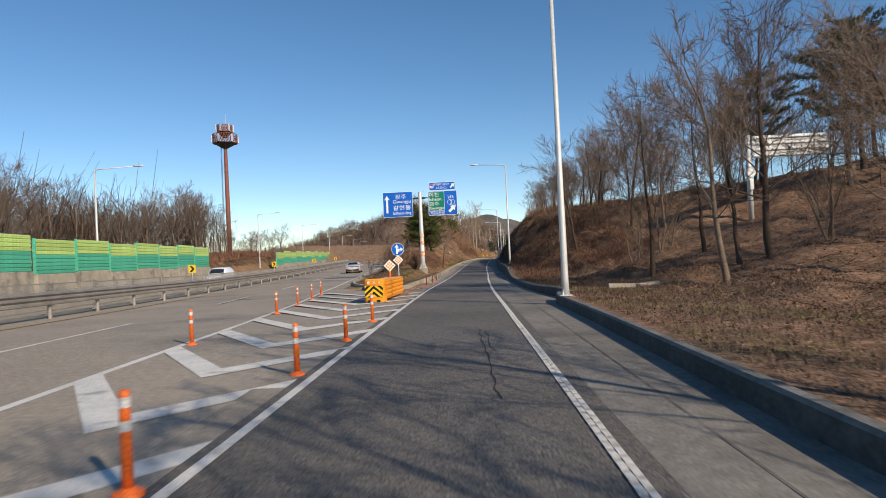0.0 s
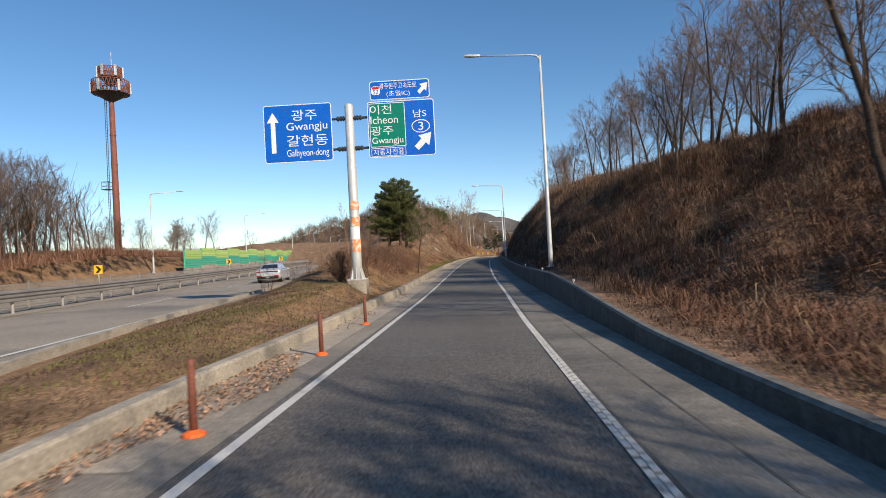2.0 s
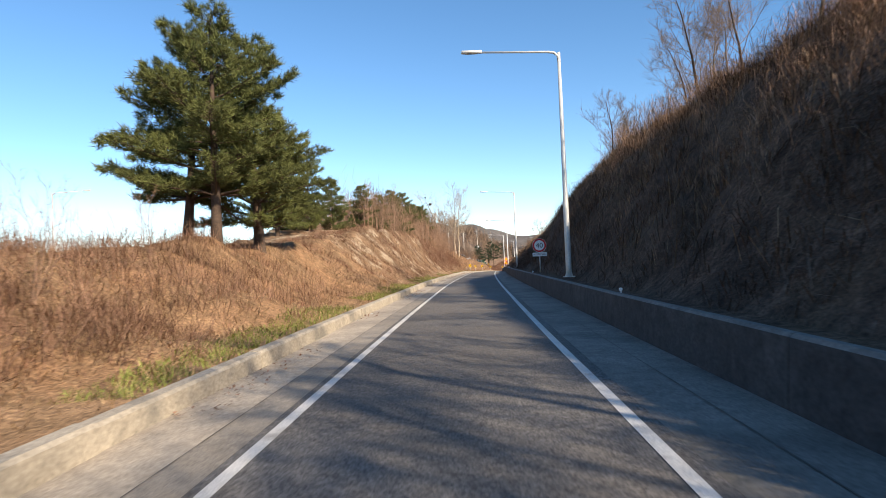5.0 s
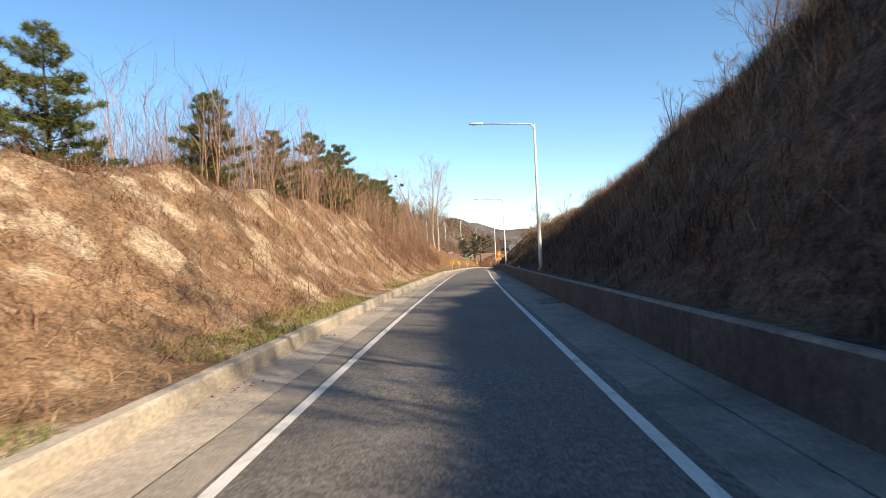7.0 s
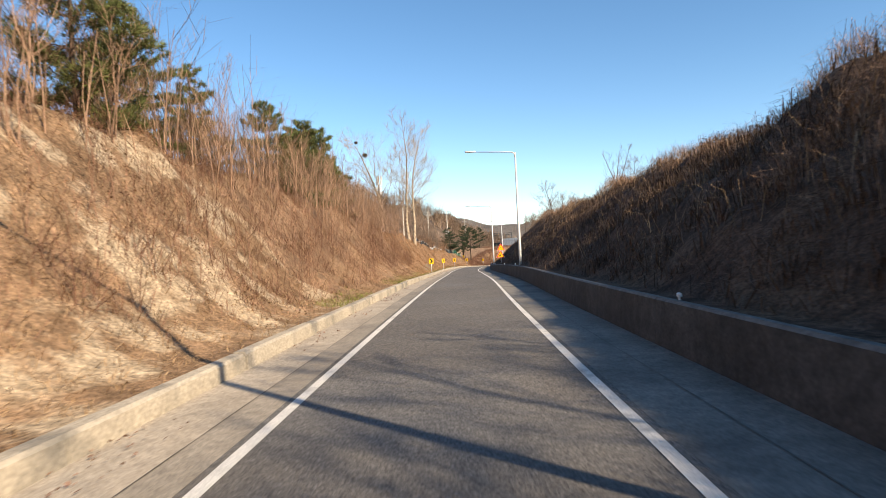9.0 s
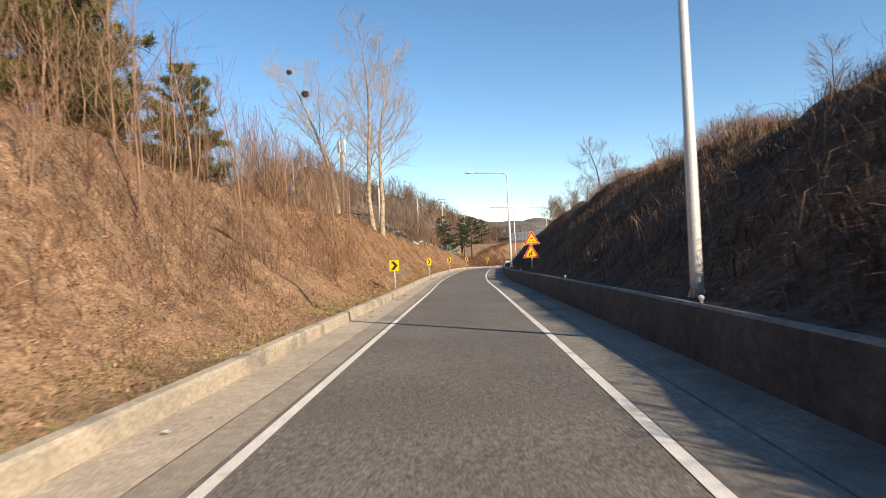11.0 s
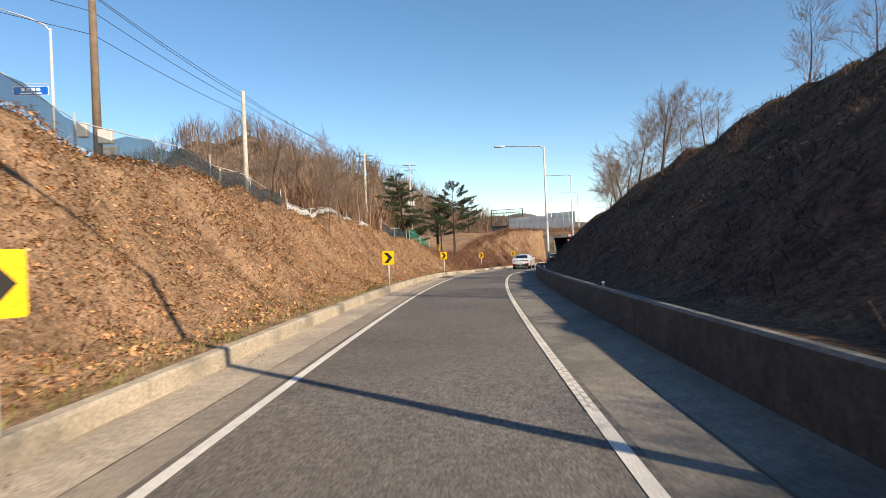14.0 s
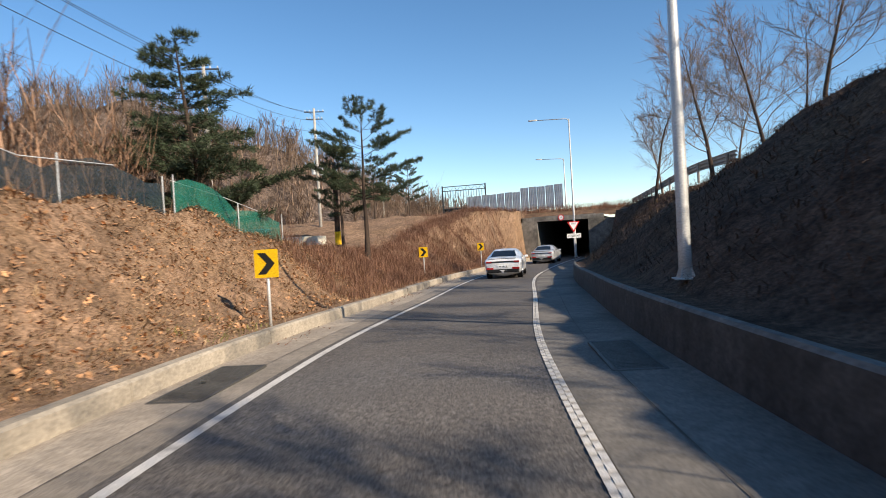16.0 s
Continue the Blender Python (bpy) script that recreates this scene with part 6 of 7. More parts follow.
def cell_mast():
    """A brown pole that carries panel antennas, with cabinets at its foot."""
    g = ground_at(-2.7, 243.0)
    root = empty("antenna_mast", pose(-2.7, 243.0, g - 0.3))
    h = 16.4 - g
    bm = bmesh.new()
    tube(bm, [(0, 0, 0), (0, 0, h)], [0.2, 0.13], 12)
    part("pole", bm, M_BARK, root, smooth=True)
    for az in (20, 140, 260):
        bm = bmesh.new()
        c, s_ = 0.42 * math.cos(radians(az)), 0.42 * math.sin(radians(az))
        tube(bm, [(0, 0, h - 0.5), (c, s_, h - 0.5)], 0.03, 6)
        tube(bm, [(0, 0, h - 1.4), (c, s_, h - 1.4)], 0.03, 6)
        part("bracket", bm, M_DARKSTEEL, root)
        bm = bmesh.new()
        box(bm, 0, 0, 0, 0.28, 0.14, 1.5, 0.03, pose(c * 1.15, s_ * 1.15, h - 0.85, 0, 4, az))
        part("panel_antenna", bm, M_SHEET, root)
    for dx, z in ((0.3, h - 2.2), (-0.28, h - 2.0), (0.32, h - 2.9)):
        bm = bmesh.new()
        box(bm, dx, 0, z, 0.3, 0.22, 0.45, 0.02)
        part("radio_unit", bm, M_SHEET, root)
    bm = bmesh.new()
    tube(bm, [(0, 0, h), (0, 0, h + 1.4)], [0.03, 0.012], 6)
    part("lightning_rod", bm, M_DARKSTEEL, root)
    for dx, z, w in ((-0.55, 7.3 - g, 0.45), (0.4, 7.0 - g, 0.6), (0.55, 6.3 - g, 0.5)):
        bm = bmesh.new()
        box(bm, dx, -0.1, z, w, 0.3, 0.6, 0.03)
        part("cabinet", bm, M_SHEET, root, "pale grey cabinet")
    return tagged(root, "brown mast with panel antennas and grey cabinets", "antenna mast")


cell_mast()

# drain grates in the gutters
for sp, o in ((255.8, -2.45), (256.6, 2.72), (127.2, 2.62)):
    root = empty("drain_grate", ramp_line.place(sp, o, 0.004))
    bm = bmesh.new()
    for x in (-0.3, 0.3):
        box(bm, x, 0, 0.0, 0.04, 1.9, 0.03)
    for y in (-0.95, 0.95):
        box(bm, 0, y, 0.0, 0.6, 0.04, 0.03)
    part("grate_frame", bm, M_GRATE, root)
    for k in range(24):
        bm = bmesh.new()
        box(bm, 0, -0.9 + 0.078 * k, 0.0, 0.58, 0.04, 0.024)
        part("bar", bm, M_GRATE, root)
    # flat dark sheet in place of the shaded hollow below the bars
    bm = bmesh.new()
    box(bm, 0, 0, -0.002, 0.58, 1.86, 0.006)
    part("pit", bm, M_DARKSTEEL, root)
    tagged(root, "dark steel drain grate set in the gutter", "drain grate", "drain grates")

# delineator buttons on the wall
bm = bmesh.new()
tube(bm, [(0, 0, 0), (0, 0, 0.05), (0, 0, 0.055), (0, 0, 0.1), (0, 0, 0.11)], [0.018, 0.018, 0.036, 0.036, 0.02], 12)
btn = tagged(link_mesh("wall_delineator", bm, M_WHITE), "small white round delineator on the wall", "delineator", "delineators on the wall")
first = True
for sp in (49.0, 57.5, 66.0, 90.5, 110.0, 147.0, 178.0, 189.5, 205.0, 229.8, 245.0):
    m = ramp_line.place(sp, float(wall_off(sp)) + 0.17, float(wall_high(sp)) - 0.005)
    if first:
        btn.matrix_world = m
        first = False
    else:
        copy_thing(btn, m)


# ------------------------------------------------------------------ trees
class Sticks:
    """Collects tapered many-sided sticks into one mesh of quads."""

    def __init__(self):
        self.v, self.f, self.n = [], [], 0

    def add(self, pts, radii, sides):
        pts = np.asarray(pts, float)
        d = np.gradient(pts, axis=0)
        d /= np.linalg.norm(d, axis=1)[:, None] + 1e-9
        ref = np.where(np.abs(d[:, 2:3]) < 0.9, np.array([[0, 0, 1.0]]), np.array([[1.0, 0, 0]]))
        a = np.cross(d, ref)
        a /= np.linalg.norm(a, axis=1)[:, None] + 1e-9
        b = np.cross(d, a)
        ang = np.arange(sides) * 2 * math.pi / sides
        ring = pts[:, None] + (a[:, None] * np.cos(ang)[None, :, None] + b[:, None] * np.sin(ang)[None, :, None]) * np.asarray(radii)[:, None, None]
        self.v.append(ring.reshape(-1, 3))
        k = len(pts)
        i = np.arange(k - 1)[:, None] * sides + np.arange(sides)[None, :]
        j = np.arange(k - 1)[:, None] * sides + (np.arange(sides)[None, :] + 1) % sides
        self.f.append(np.stack([i, j, j + sides, i + sides], -1).reshape(-1, 4) + self.n)
        self.n += k * sides

    def mesh(self, name, mat, parent=None, smooth=True):
        return np_mesh(name, np.concatenate(self.v), np.concatenate(self.f), mat, parent, smooth)


def bough(rng, p, d, length, n, wobble, lift):
    pts = [np.array(p, float)]
    d = np.array(d, float)
    for _ in range(n):
        d = d + rng.normal(0, wobble, 3) + np.array([0, 0, lift])
        d /= np.linalg.norm(d)
        pts.append(pts[-1] + d * length / n)
    return np.array(pts)


def along(pts, t):
    k = t * (len(pts) - 1)
    i = min(int(k), len(pts) - 2)
    return pts[i] + (pts[i + 1] - pts[i]) * (k - i), (pts[i + 1] - pts[i]) / (np.linalg.norm(pts[i + 1] - pts[i]) + 1e-9)


def bare_tree(name, seed, high, r, limbs, subs, twigs, bark, twig, label, lean=(0, 0), spread=0.38, first=0.28, rise=0.7, twig_r=0.0055, stems=1):
    """A leafless tree: trunk, limbs, branches and twigs."""
    rng = np.random.default_rng(seed)
    root = empty(name)
    tr, cr = Sticks(), Sticks()
    for st in range(stems):
        off = rng.normal(0, 0.15 * (stems > 1), 3) * [1, 1, 0]
        d0 = np.array([lean[0], lean[1], 1.0]) + rng.normal(0, 0.09 * (stems > 1), 3)
        d0 /= np.linalg.norm(d0)
        trunk = bough(rng, off + [0, 0, -0.3], d0, high * 0.9, 9, 0.075, 0.02)
        k = np.linspace(0, 1, len(trunk))
        tr.add(trunk, r * (1 - 0.88 * k) * (1 + 0.35 * np.exp(-k * 14)), 8)
        for i in range(limbs):
            t = first + (1 - first) * (i + rng.uniform(0, 0.8)) / limbs
            p, dd = along(trunk, min(0.99, t))
            az = i * 2.4 + rng.uniform(-0.5, 0.5)
            side = np.array([math.cos(az), math.sin(az), 0])
            dirn = side * (1.3 - rise * 0.55) * (1.25 - 0.6 * t) + dd * rise * rng.uniform(0.6, 1.1)
            ln = high * spread * (1.3 - 0.85 * t) * rng.uniform(0.65, 1.25)
            limb = bough(rng, p, dirn / np.linalg.norm(dirn), ln, 6, 0.16, 0.07)
            lr = max(0.009, r * (1 - 0.88 * t) * 0.31)
            (tr if lr > 0.03 else cr).add(limb, lr * (1 - 0.8 * np.linspace(0, 1, 7)), 5)
            for j in range(subs):
                tt = 0.2 + 0.8 * (j + rng.uniform(0, 0.9)) / subs
                q, d2 = along(limb, min(0.99, tt))
                dv = d2 + rng.normal(0, 0.62, 3) + [0, 0, 0.22]
                l2 = ln * 0.5 * (1.1 - 0.5 * tt) * rng.uniform(0.6, 1.2)
                br = bough(rng, q, dv / np.linalg.norm(dv), l2, 4, 0.14, 0.05)
                cr.add(br, max(twig_r * 1.3, lr * 0.35) * (1 - 0.7 * np.linspace(0, 1, 5)), 4)
                for w in range(twigs):
                    q2, d3 = along(br, min(0.99, 0.15 + 0.85 * (w + rng.uniform(0, 0.9)) / twigs))
                    dv = d3 + rng.normal(0, 0.5, 3) + [0, 0, 0.15]
                    tw = bough(rng, q2, dv / np.linalg.norm(dv), l2 * rng.uniform(0.35, 0.8), 2, 0.15, 0.04)
                    cr.add(tw, twig_r * np.array([1.0, 0.75, 0.4]), 3)
    tr.mesh("trunk", bark, root)
    cr.mesh("crown", twig, root)
    return tagged(root, label, "tree")


def needle_tufts(rng, centres, dirs, size, count, width=0.012):
    """Bundles of short needles round points."""
    n = len(centres) * count
    c = np.repeat(np.asarray(centres), count, 0)
    d = np.repeat(np.asarray(dirs), count, 0) * 0.8 + rng.normal(0, 0.55, (n, 3))
    d /= np.linalg.norm(d, axis=1)[:, None]
    p0 = c + rng.normal(0, size * 0.2, (n, 3))
    p1 = p0 + d * (size * rng.uniform(0.6, 1.2, n))[:, None]
    sd = np.cross(d, rng.normal(0, 1, (n, 3)))
    sd /= np.linalg.norm(sd, axis=1)[:, None] + 1e-9
    w = (width * rng.uniform(0.7, 1.5, n))[:, None]
    v = np.stack([p0 - sd * w, p0 + sd * w, p1], 1).reshape(-1, 3)
    return v, np.arange(n * 3).reshape(-1, 3)


def pine(name, seed, high, r, label, clear=0.3, spread=0.34, needle=None, count=26, tuft=0.2, whorls=9, per=5, droop=0.0, lean=(0, 0), bare=0.35, power=0.75, gap=0.0):
    """A conifer: tiers of boughs, side sprays on each bough, and tufts of needles on the sprays.
    droop: how far boughs hang before their tips turn up; bare: the inner share of a bough with no needles; gap: share of boughs left out."""
    rng = np.random.default_rng(seed)
    root = empty(name)
    tr = Sticks()
    d0 = np.array([lean[0], lean[1], 1.0])
    trunk = bough(rng, [0, 0, -0.3], d0 / np.linalg.norm(d0), high + 0.2, 9, 0.03, 0.01)
    k = np.linspace(0, 1, 10)
    tr.add(trunk, r * (1 - 0.9 * k) * (1 + 0.3 * np.exp(-k * 12)), 9)
    cen, drs = [], []
    for i in range(whorls):
        t = clear + (0.97 - clear) * (i + rng.uniform(-0.25, 0.25)) / (whorls - 1)
        for j in range(per):
            if rng.random() < gap:
                continue
            tt = min(0.985, max(clear, t + rng.uniform(-0.035, 0.035)))
            p, _ = along(trunk, tt)
            az = j * 2 * math.pi / per + i * 1.1 + rng.uniform(-0.5, 0.5)
            ln = high * spread * (1.06 - (tt - clear) / (1 - clear)) ** power * rng.uniform(0.55, 1.3)
            ln *= 0.8 + 0.2 * min(1.0, (tt - clear) * 8)
            el = rng.uniform(0.0, 0.3) - droop + 0.75 * max(0.0, tt - 0.55)
            br = bough(rng, p, [math.cos(az), math.sin(az), el], ln, 6, 0.08, 0.035 if droop == 0 else 0.05 * droop)
            tr.add(br, max(0.012, r * 0.3 * (1.05 - tt)) * (1 - 0.8 * np.linspace(0, 1, 7)), 4)
            m = max(3, int(ln * (1 - bare) / 0.17))
            for q in range(m):
                u = bare + (1 - bare) * (q + 0.6) / m
                c, dd = along(br, min(0.999, u))
                side = np.cross(dd, [0, 0, 1.0])
                side /= np.linalg.norm(side) + 1e-9
                for sg in (-1, 1):
                    l2 = (0.16 + 0.34 * ln * (1 - u) ** 0.6 * 0.8) * rng.uniform(0.5, 1.2)
                    dv = dd * 0.75 + side * sg * rng.uniform(0.5, 1.0) + np.array([0, 0, rng.uniform(-0.1, 0.35) - 0.6 * droop])
                    dv /= np.linalg.norm(dv)
                    e = c + dv * l2
                    tr.add(np.array([c, (c + e) / 2 + [0, 0, 0.02], e]), [0.009, 0.007, 0.004], 3)
                    n_t = max(1, int(l2 / (tuft * 0.9)))
                    for w in range(n_t):
                        cen.append(c + dv * l2 * (w + 1) / n_t)
                        drs.append(dv + np.array([0, 0, 0.25 - 0.5 * droop]))
            cen.append(br[-1])
            drs.append((br[-1] - br[-2]) / np.linalg.norm(br[-1] - br[-2]))
    top, _ = along(trunk, 0.99)
    for dz in (0.0, -0.15, -0.3):
        cen.append(top + [0, 0, dz]), drs.append([0, 0, 1.0])
    tr.mesh("trunk", M_BARK_DARK, root)
    v, f = needle_tufts(rng, np.array(cen), np.array(drs), tuft, count)
    np_mesh("crown", v, f, needle or M_NEEDLE, root)
    return tagged(root, label, "tree")


M_SAPLING = material("tan_sapling_bark", (0.31, 0.195, 0.13), 0.9, bump=0.0, per_object=0.25, spec=0.1)
# prototypes, each put where one stands, then copied
L_BARE = "leafless grey-brown tree on the slope"
protos = [bare_tree("bare_tree", 11, 7.5, 0.085, 20, 8, 7, M_BARK, M_TWIG, L_BARE, rise=0.95, spread=0.36, twig_r=0.007),
          bare_tree("bare_tree", 12, 6.2, 0.075, 17, 8, 7, M_BARK_DARK, M_TWIG, L_BARE, lean=(0.12, 0.05), rise=0.9),
          bare_tree("bare_tree", 13, 8.6, 0.11, 20, 8, 7, M_BARK_DARK, M_TWIG, L_BARE, rise=0.85, spread=0.38, twig_r=0.007),
          bare_tree("bare_tree", 14, 5.2, 0.06, 9, 4, 4, M_BARK, M_TWIG, L_BARE, rise=1.0, stems=3, first=0.2, spread=0.3),
          bare_tree("bare_tree", 15, 4.2, 0.045, 8, 4, 4, M_BARK, M_TWIG, L_BARE, rise=1.1, stems=4, first=0.15, spread=0.3),
          bare_tree("sapling", 16, 6.0, 0.04, 14, 5, 4, M_SAPLING, M_SAPLING, L_BARE, rise=1.2, stems=1, first=0.25, spread=0.26, twig_r=0.0035),
          bare_tree("sapling", 17, 4.0, 0.022, 9, 4, 3, M_SAPLING, M_SAPLING, L_BARE, rise=1.25, stems=3, first=0.2, spread=0.24, twig_r=0.0032)]
protos.append(bare_tree("bare_tree", 18, 8.0, 0.11, 24, 10, 9, M_BARK_DARK, M_TWIG, L_BARE, rise=0.9, spread=0.42, first=0.22, twig_r=0.0075))
used = [False] * len(protos)
trng = random.Random(21)


def plant(kind, x, y, z, scale, turn, label="", group="", tilt=(0, 0)):
    m = pose(x, y, z, tilt[0], tilt[1], turn)
    base = protos[kind]
    if not used[kind]:
        used[kind] = True
        base.matrix_world = m @ Matrix.Scale(scale, 4)
        ob = base
    else:
        ob = copy_thing(base, m)
        ob.scale = (scale, scale, scale)
    return tagged(ob, label, "", group)


# wood on the right before and along the cut
for i in range(40):
    s_ = trng.uniform(14, 64)
    o_ = 7.2 + 24 * trng.random() ** 1.1 - 3.0 * smooth01((s_ - 35) / 25)
    if s_ > 45 and o_ < 9:
        o_ += 4
    p = right_point(s_, o_)
    plant(trng.choice((0, 1, 1, 7, 3, 4)), p[0], p[1], p[2], trng.uniform(0.95, 1.4), trng.uniform(0, 360), group="bare trees on the hillside", tilt=(trng.uniform(-9, 9), trng.uniform(-12, 6)))
# trees beside the ramp whose shade falls across it
for i in range(8):
    s_ = -20 + 22 * (i + trng.random()) / 8
    p = right_point(s_, 5.6 + 3.5 * trng.random())
    plant(trng.choice((0, 1, 3)), p[0], p[1], p[2], trng.uniform(1.05, 1.35), trng.uniform(0, 360), group="bare trees on the hillside", tilt=(trng.uniform(-9, 9), trng.uniform(-12, 6)))
for i in range(30):
    s_ = 52 + 84 * (i + trng.random()) / 30
    p = right_point(s_, 9.0 + 4 * trng.random())
    plant(trng.choice((1, 2, 3, 0)), p[0], p[1], p[2] - 0.1, trng.uniform(0.55, 0.9) * (1.3 if s_ < 72 else 1.0), trng.uniform(0, 360), group="bare trees on the crest", tilt=(trng.uniform(-6, 6), trng.uniform(-10, 4)))
# crest of the right slope
for i in range(44):
    s_ = 58 + 200 * (i + trng.random()) / 44
    if 150 < s_ < 200 and i % 3:
        continue
    o_ = 11.0 + trng.uniform(0, 6) + (2 if s_ < 75 else 0)
    p = right_point(s_, o_)
    big = 74 < s_ < 118 or s_ > 225
    plant(trng.choice((0, 1, 2, 3) if big else (3, 4, 1)), p[0], p[1], p[2] - 0.1, trng.uniform(0.5, 0.85), trng.uniform(0, 360), group="bare trees on the crest")
for x, y, sc, k in ((30.9, 273.2, 0.95, 7), (29.6, 267.8, 0.75, 7), (27.8, 262.8, 0.6, 7), (24.5, 252.0, 0.6, 7), (22.0, 243.0, 0.55, 7), (13.0, 60.0, 0.85, 7), (12.6, 66.5, 0.9, 7), (14.2, 71.0, 0.8, 7), (13.8, 54.0, 0.9, 7), (33.2, 283.0, 0.95, 2), (37.5, 290.0, 0.9, 0), (35.8, 276.0, 0.85, 0), (33.0, 268.0, 0.85, 1), (30.5, 258.0, 0.9, 2)):
    sp, op = ramp_line.find(x, y)
    p = right_point(sp, min(op, 12.0))
    plant(k, p[0], p[1], p[2] - 0.1, sc, trng.uniform(0, 360), group="bare trees on the crest")
# slender trees and saplings on the left bank
for i in range(84):
    s_ = trng.uniform(130, 208)
    o_ = -trng.uniform(6.4, 11.0) + (0.6 if s_ < 120 else 0)
    p = left_point(s_, o_)
    plant(trng.choice((5, 6, 6, 6, 5)), p[0], p[1], p[2] - 0.1, trng.uniform(0.55, 1.05), trng.uniform(0, 360), "slender leafless saplings on the bank", "saplings on the bank")
for i in range(16):
    s_ = trng.uniform(58, 98)
    p = left_point(s_, -trng.uniform(6, 11))
    plant(trng.choice((5, 6)), p[0], p[1], p[2] - 0.1, trng.uniform(0.4, 0.7), trng.uniform(0, 360), "slender leafless saplings on the bank", "saplings on the bank")
for x, y, sc, k in ((6.6, 253.4, 0.7, 7), (7.0, 247.2, 0.42, 0), (6.7, 244.6, 0.4, 1), (6.9, 256.2, 0.4, 0), (6.0, 249.6, 0.5, 2), (-3.2, 76.0, 0.62, 2), (-8.5, 236.0, 0.7, 0), (3.4, 259.0, 0.95, 2), (5.2, 266.0, 0.85, 1), (1.6, 256.5, 0.9, 2), (5.0, 271.0, 0.8, 2), (0.2, 271.0, 0.8, 0), (3.6, 274.5, 0.75, 2), (-4.0, 262.0, 0.85, 2), (-7.0, 266, 0.9, 0)):
    z = ground_at(x, y)
    plant(k, x, y, z - 0.1, sc, trng.uniform(0, 360), "leafless tree on the grassy bank", "bare trees on the bank")
# behind the highway
for i in range(66):
    y = 22 + 108 * ((i + trng.random()) / 66) ** 1.15
    x = float(np.interp(y, main_line.p[:, 1], main_line.p[:, 0])) - trng.uniform(20, 34)
    plant(trng.choice((0, 1, 2)), x, y, float(table(y, (30, 0.8), (60, 1.4), (90, 3.3), (130, 2.8))), trng.uniform(0.95, 1.35) * (1.0 if y < 92 else 0.62), trng.uniform(0, 360), "leafless tree behind the noise barrier", "bare trees behind the barrier")
for i in range(16):
    y = trng.uniform(78, 190)
    x = float(np.interp(y, main_line.p[:, 1], main_line.p[:, 0])) - trng.uniform(24, 40)
    plant(trng.choice((0, 1, 2)), x, y, 2.6, trng.uniform(0.5, 0.95), trng.uniform(0, 360), "leafless tree beyond the highway", "bare trees beyond the highway")

# plane trees with pale bark
g = ground_at(-0.6, 221.0)
t1 = bare_tree("plane_tree", 31, 16.5, 0.27, 26, 9, 8, M_BARK_PALE, M_TWIG_PALE, "tall leaning plane tree with mottled pale bark", lean=(-0.13, 0.0), rise=0.85, first=0.3, spread=0.36, twig_r=0.007)
t1.matrix_world = pose(-0.4, 221.5, g - 0.1)
t2 = bare_tree("plane_tree", 35, 17.0, 0.21, 26, 9, 8, M_BARK_PALE, M_TWIG_PALE, "tall upright plane tree with mottled pale bark", lean=(0.0, 0.0), rise=0.85, first=0.28, spread=0.3, twig_r=0.007)
t2.matrix_world = pose(2.55, 219.6, ground_at(2.55, 219.6) - 0.1)
t3 = copy_thing(t2, pose(3.15, 220.3, ground_at(3.15, 220.3) - 0.1, 0, 3, 140))
nest = Sticks()
nr = np.random.default_rng(8)
for _ in range(140):
    a = nr.normal(0, 1, 3)
    a /= np.linalg.norm(a)
    c = a * nr.uniform(0.15, 0.36) * [1, 1, 0.75]
    d = np.cross(a, nr.normal(0, 1, 3))
    d /= np.linalg.norm(d)
    nest.add([c - d * 0.22, c, c + d * 0.22], [0.012, 0.014, 0.01], 3)
nb = nest.mesh("bird_nest", M_BARK_DARK)
stem = np.array([v.co[:] for v in t1.children[0].data.vertices])


def on_stem(h):
    near = stem[np.argsort(np.abs(stem[:, 2] - h))[:6]]
    return Matrix.Translation(Vector(near.mean(0)) + t1.matrix_world.translation)


nb.matrix_world = on_stem(12.4)
tagged(nb, "dark ball of twigs, a bird nest in a tree", "nest", "bird nests")
copy_thing(nb, on_stem(13.9)).scale = (0.7, 0.7, 0.7)

# pines
P_OLD = "tall red-barked pine with yellowish green needles"
P_YOUNG = "bushy young pine with yellowish green needles"
pA = pine("pine_tree", 41, 7.6, 0.2, P_OLD, clear=0.16, spread=0.38, whorls=11, per=6, tuft=0.24, count=30, power=0.6, bare=0.2)
pA.matrix_world = pose(-6.0, 100.3, ground_at(-6.0, 100.3) - 0.1)
pD = pine("pine_tree", 42, 7.6, 0.19, P_OLD, clear=0.28, spread=0.38, whorls=10, per=6, tuft=0.24, count=30, power=0.6, bare=0.2)
pD.matrix_world = pose(-6.4, 97.2, ground_at(-6.4, 97.2) - 0.1)
copy_thing(pD, pose(-7.7, 98.0, ground_at(-7.7, 98.0) - 0.1, 0, 0, 130))
pB = pine("pine_tree", 43, 8.2, 0.15, P_YOUNG, clear=0.12, spread=0.31, whorls=12, per=6, tuft=0.25, count=30, power=0.65, bare=0.15)
pB.matrix_world = pose(-9.9, 116.5, ground_at(-9.9, 116.5) - 0.1)
pE = pine("pine_tree", 44, 5.4, 0.11, P_YOUNG, clear=0.08, spread=0.38, whorls=10, per=6, tuft=0.24, count=28, power=0.6, bare=0.12)
pE.matrix_world = pose(-9.0, 120.6, ground_at(-9.0, 120.6) - 0.1)
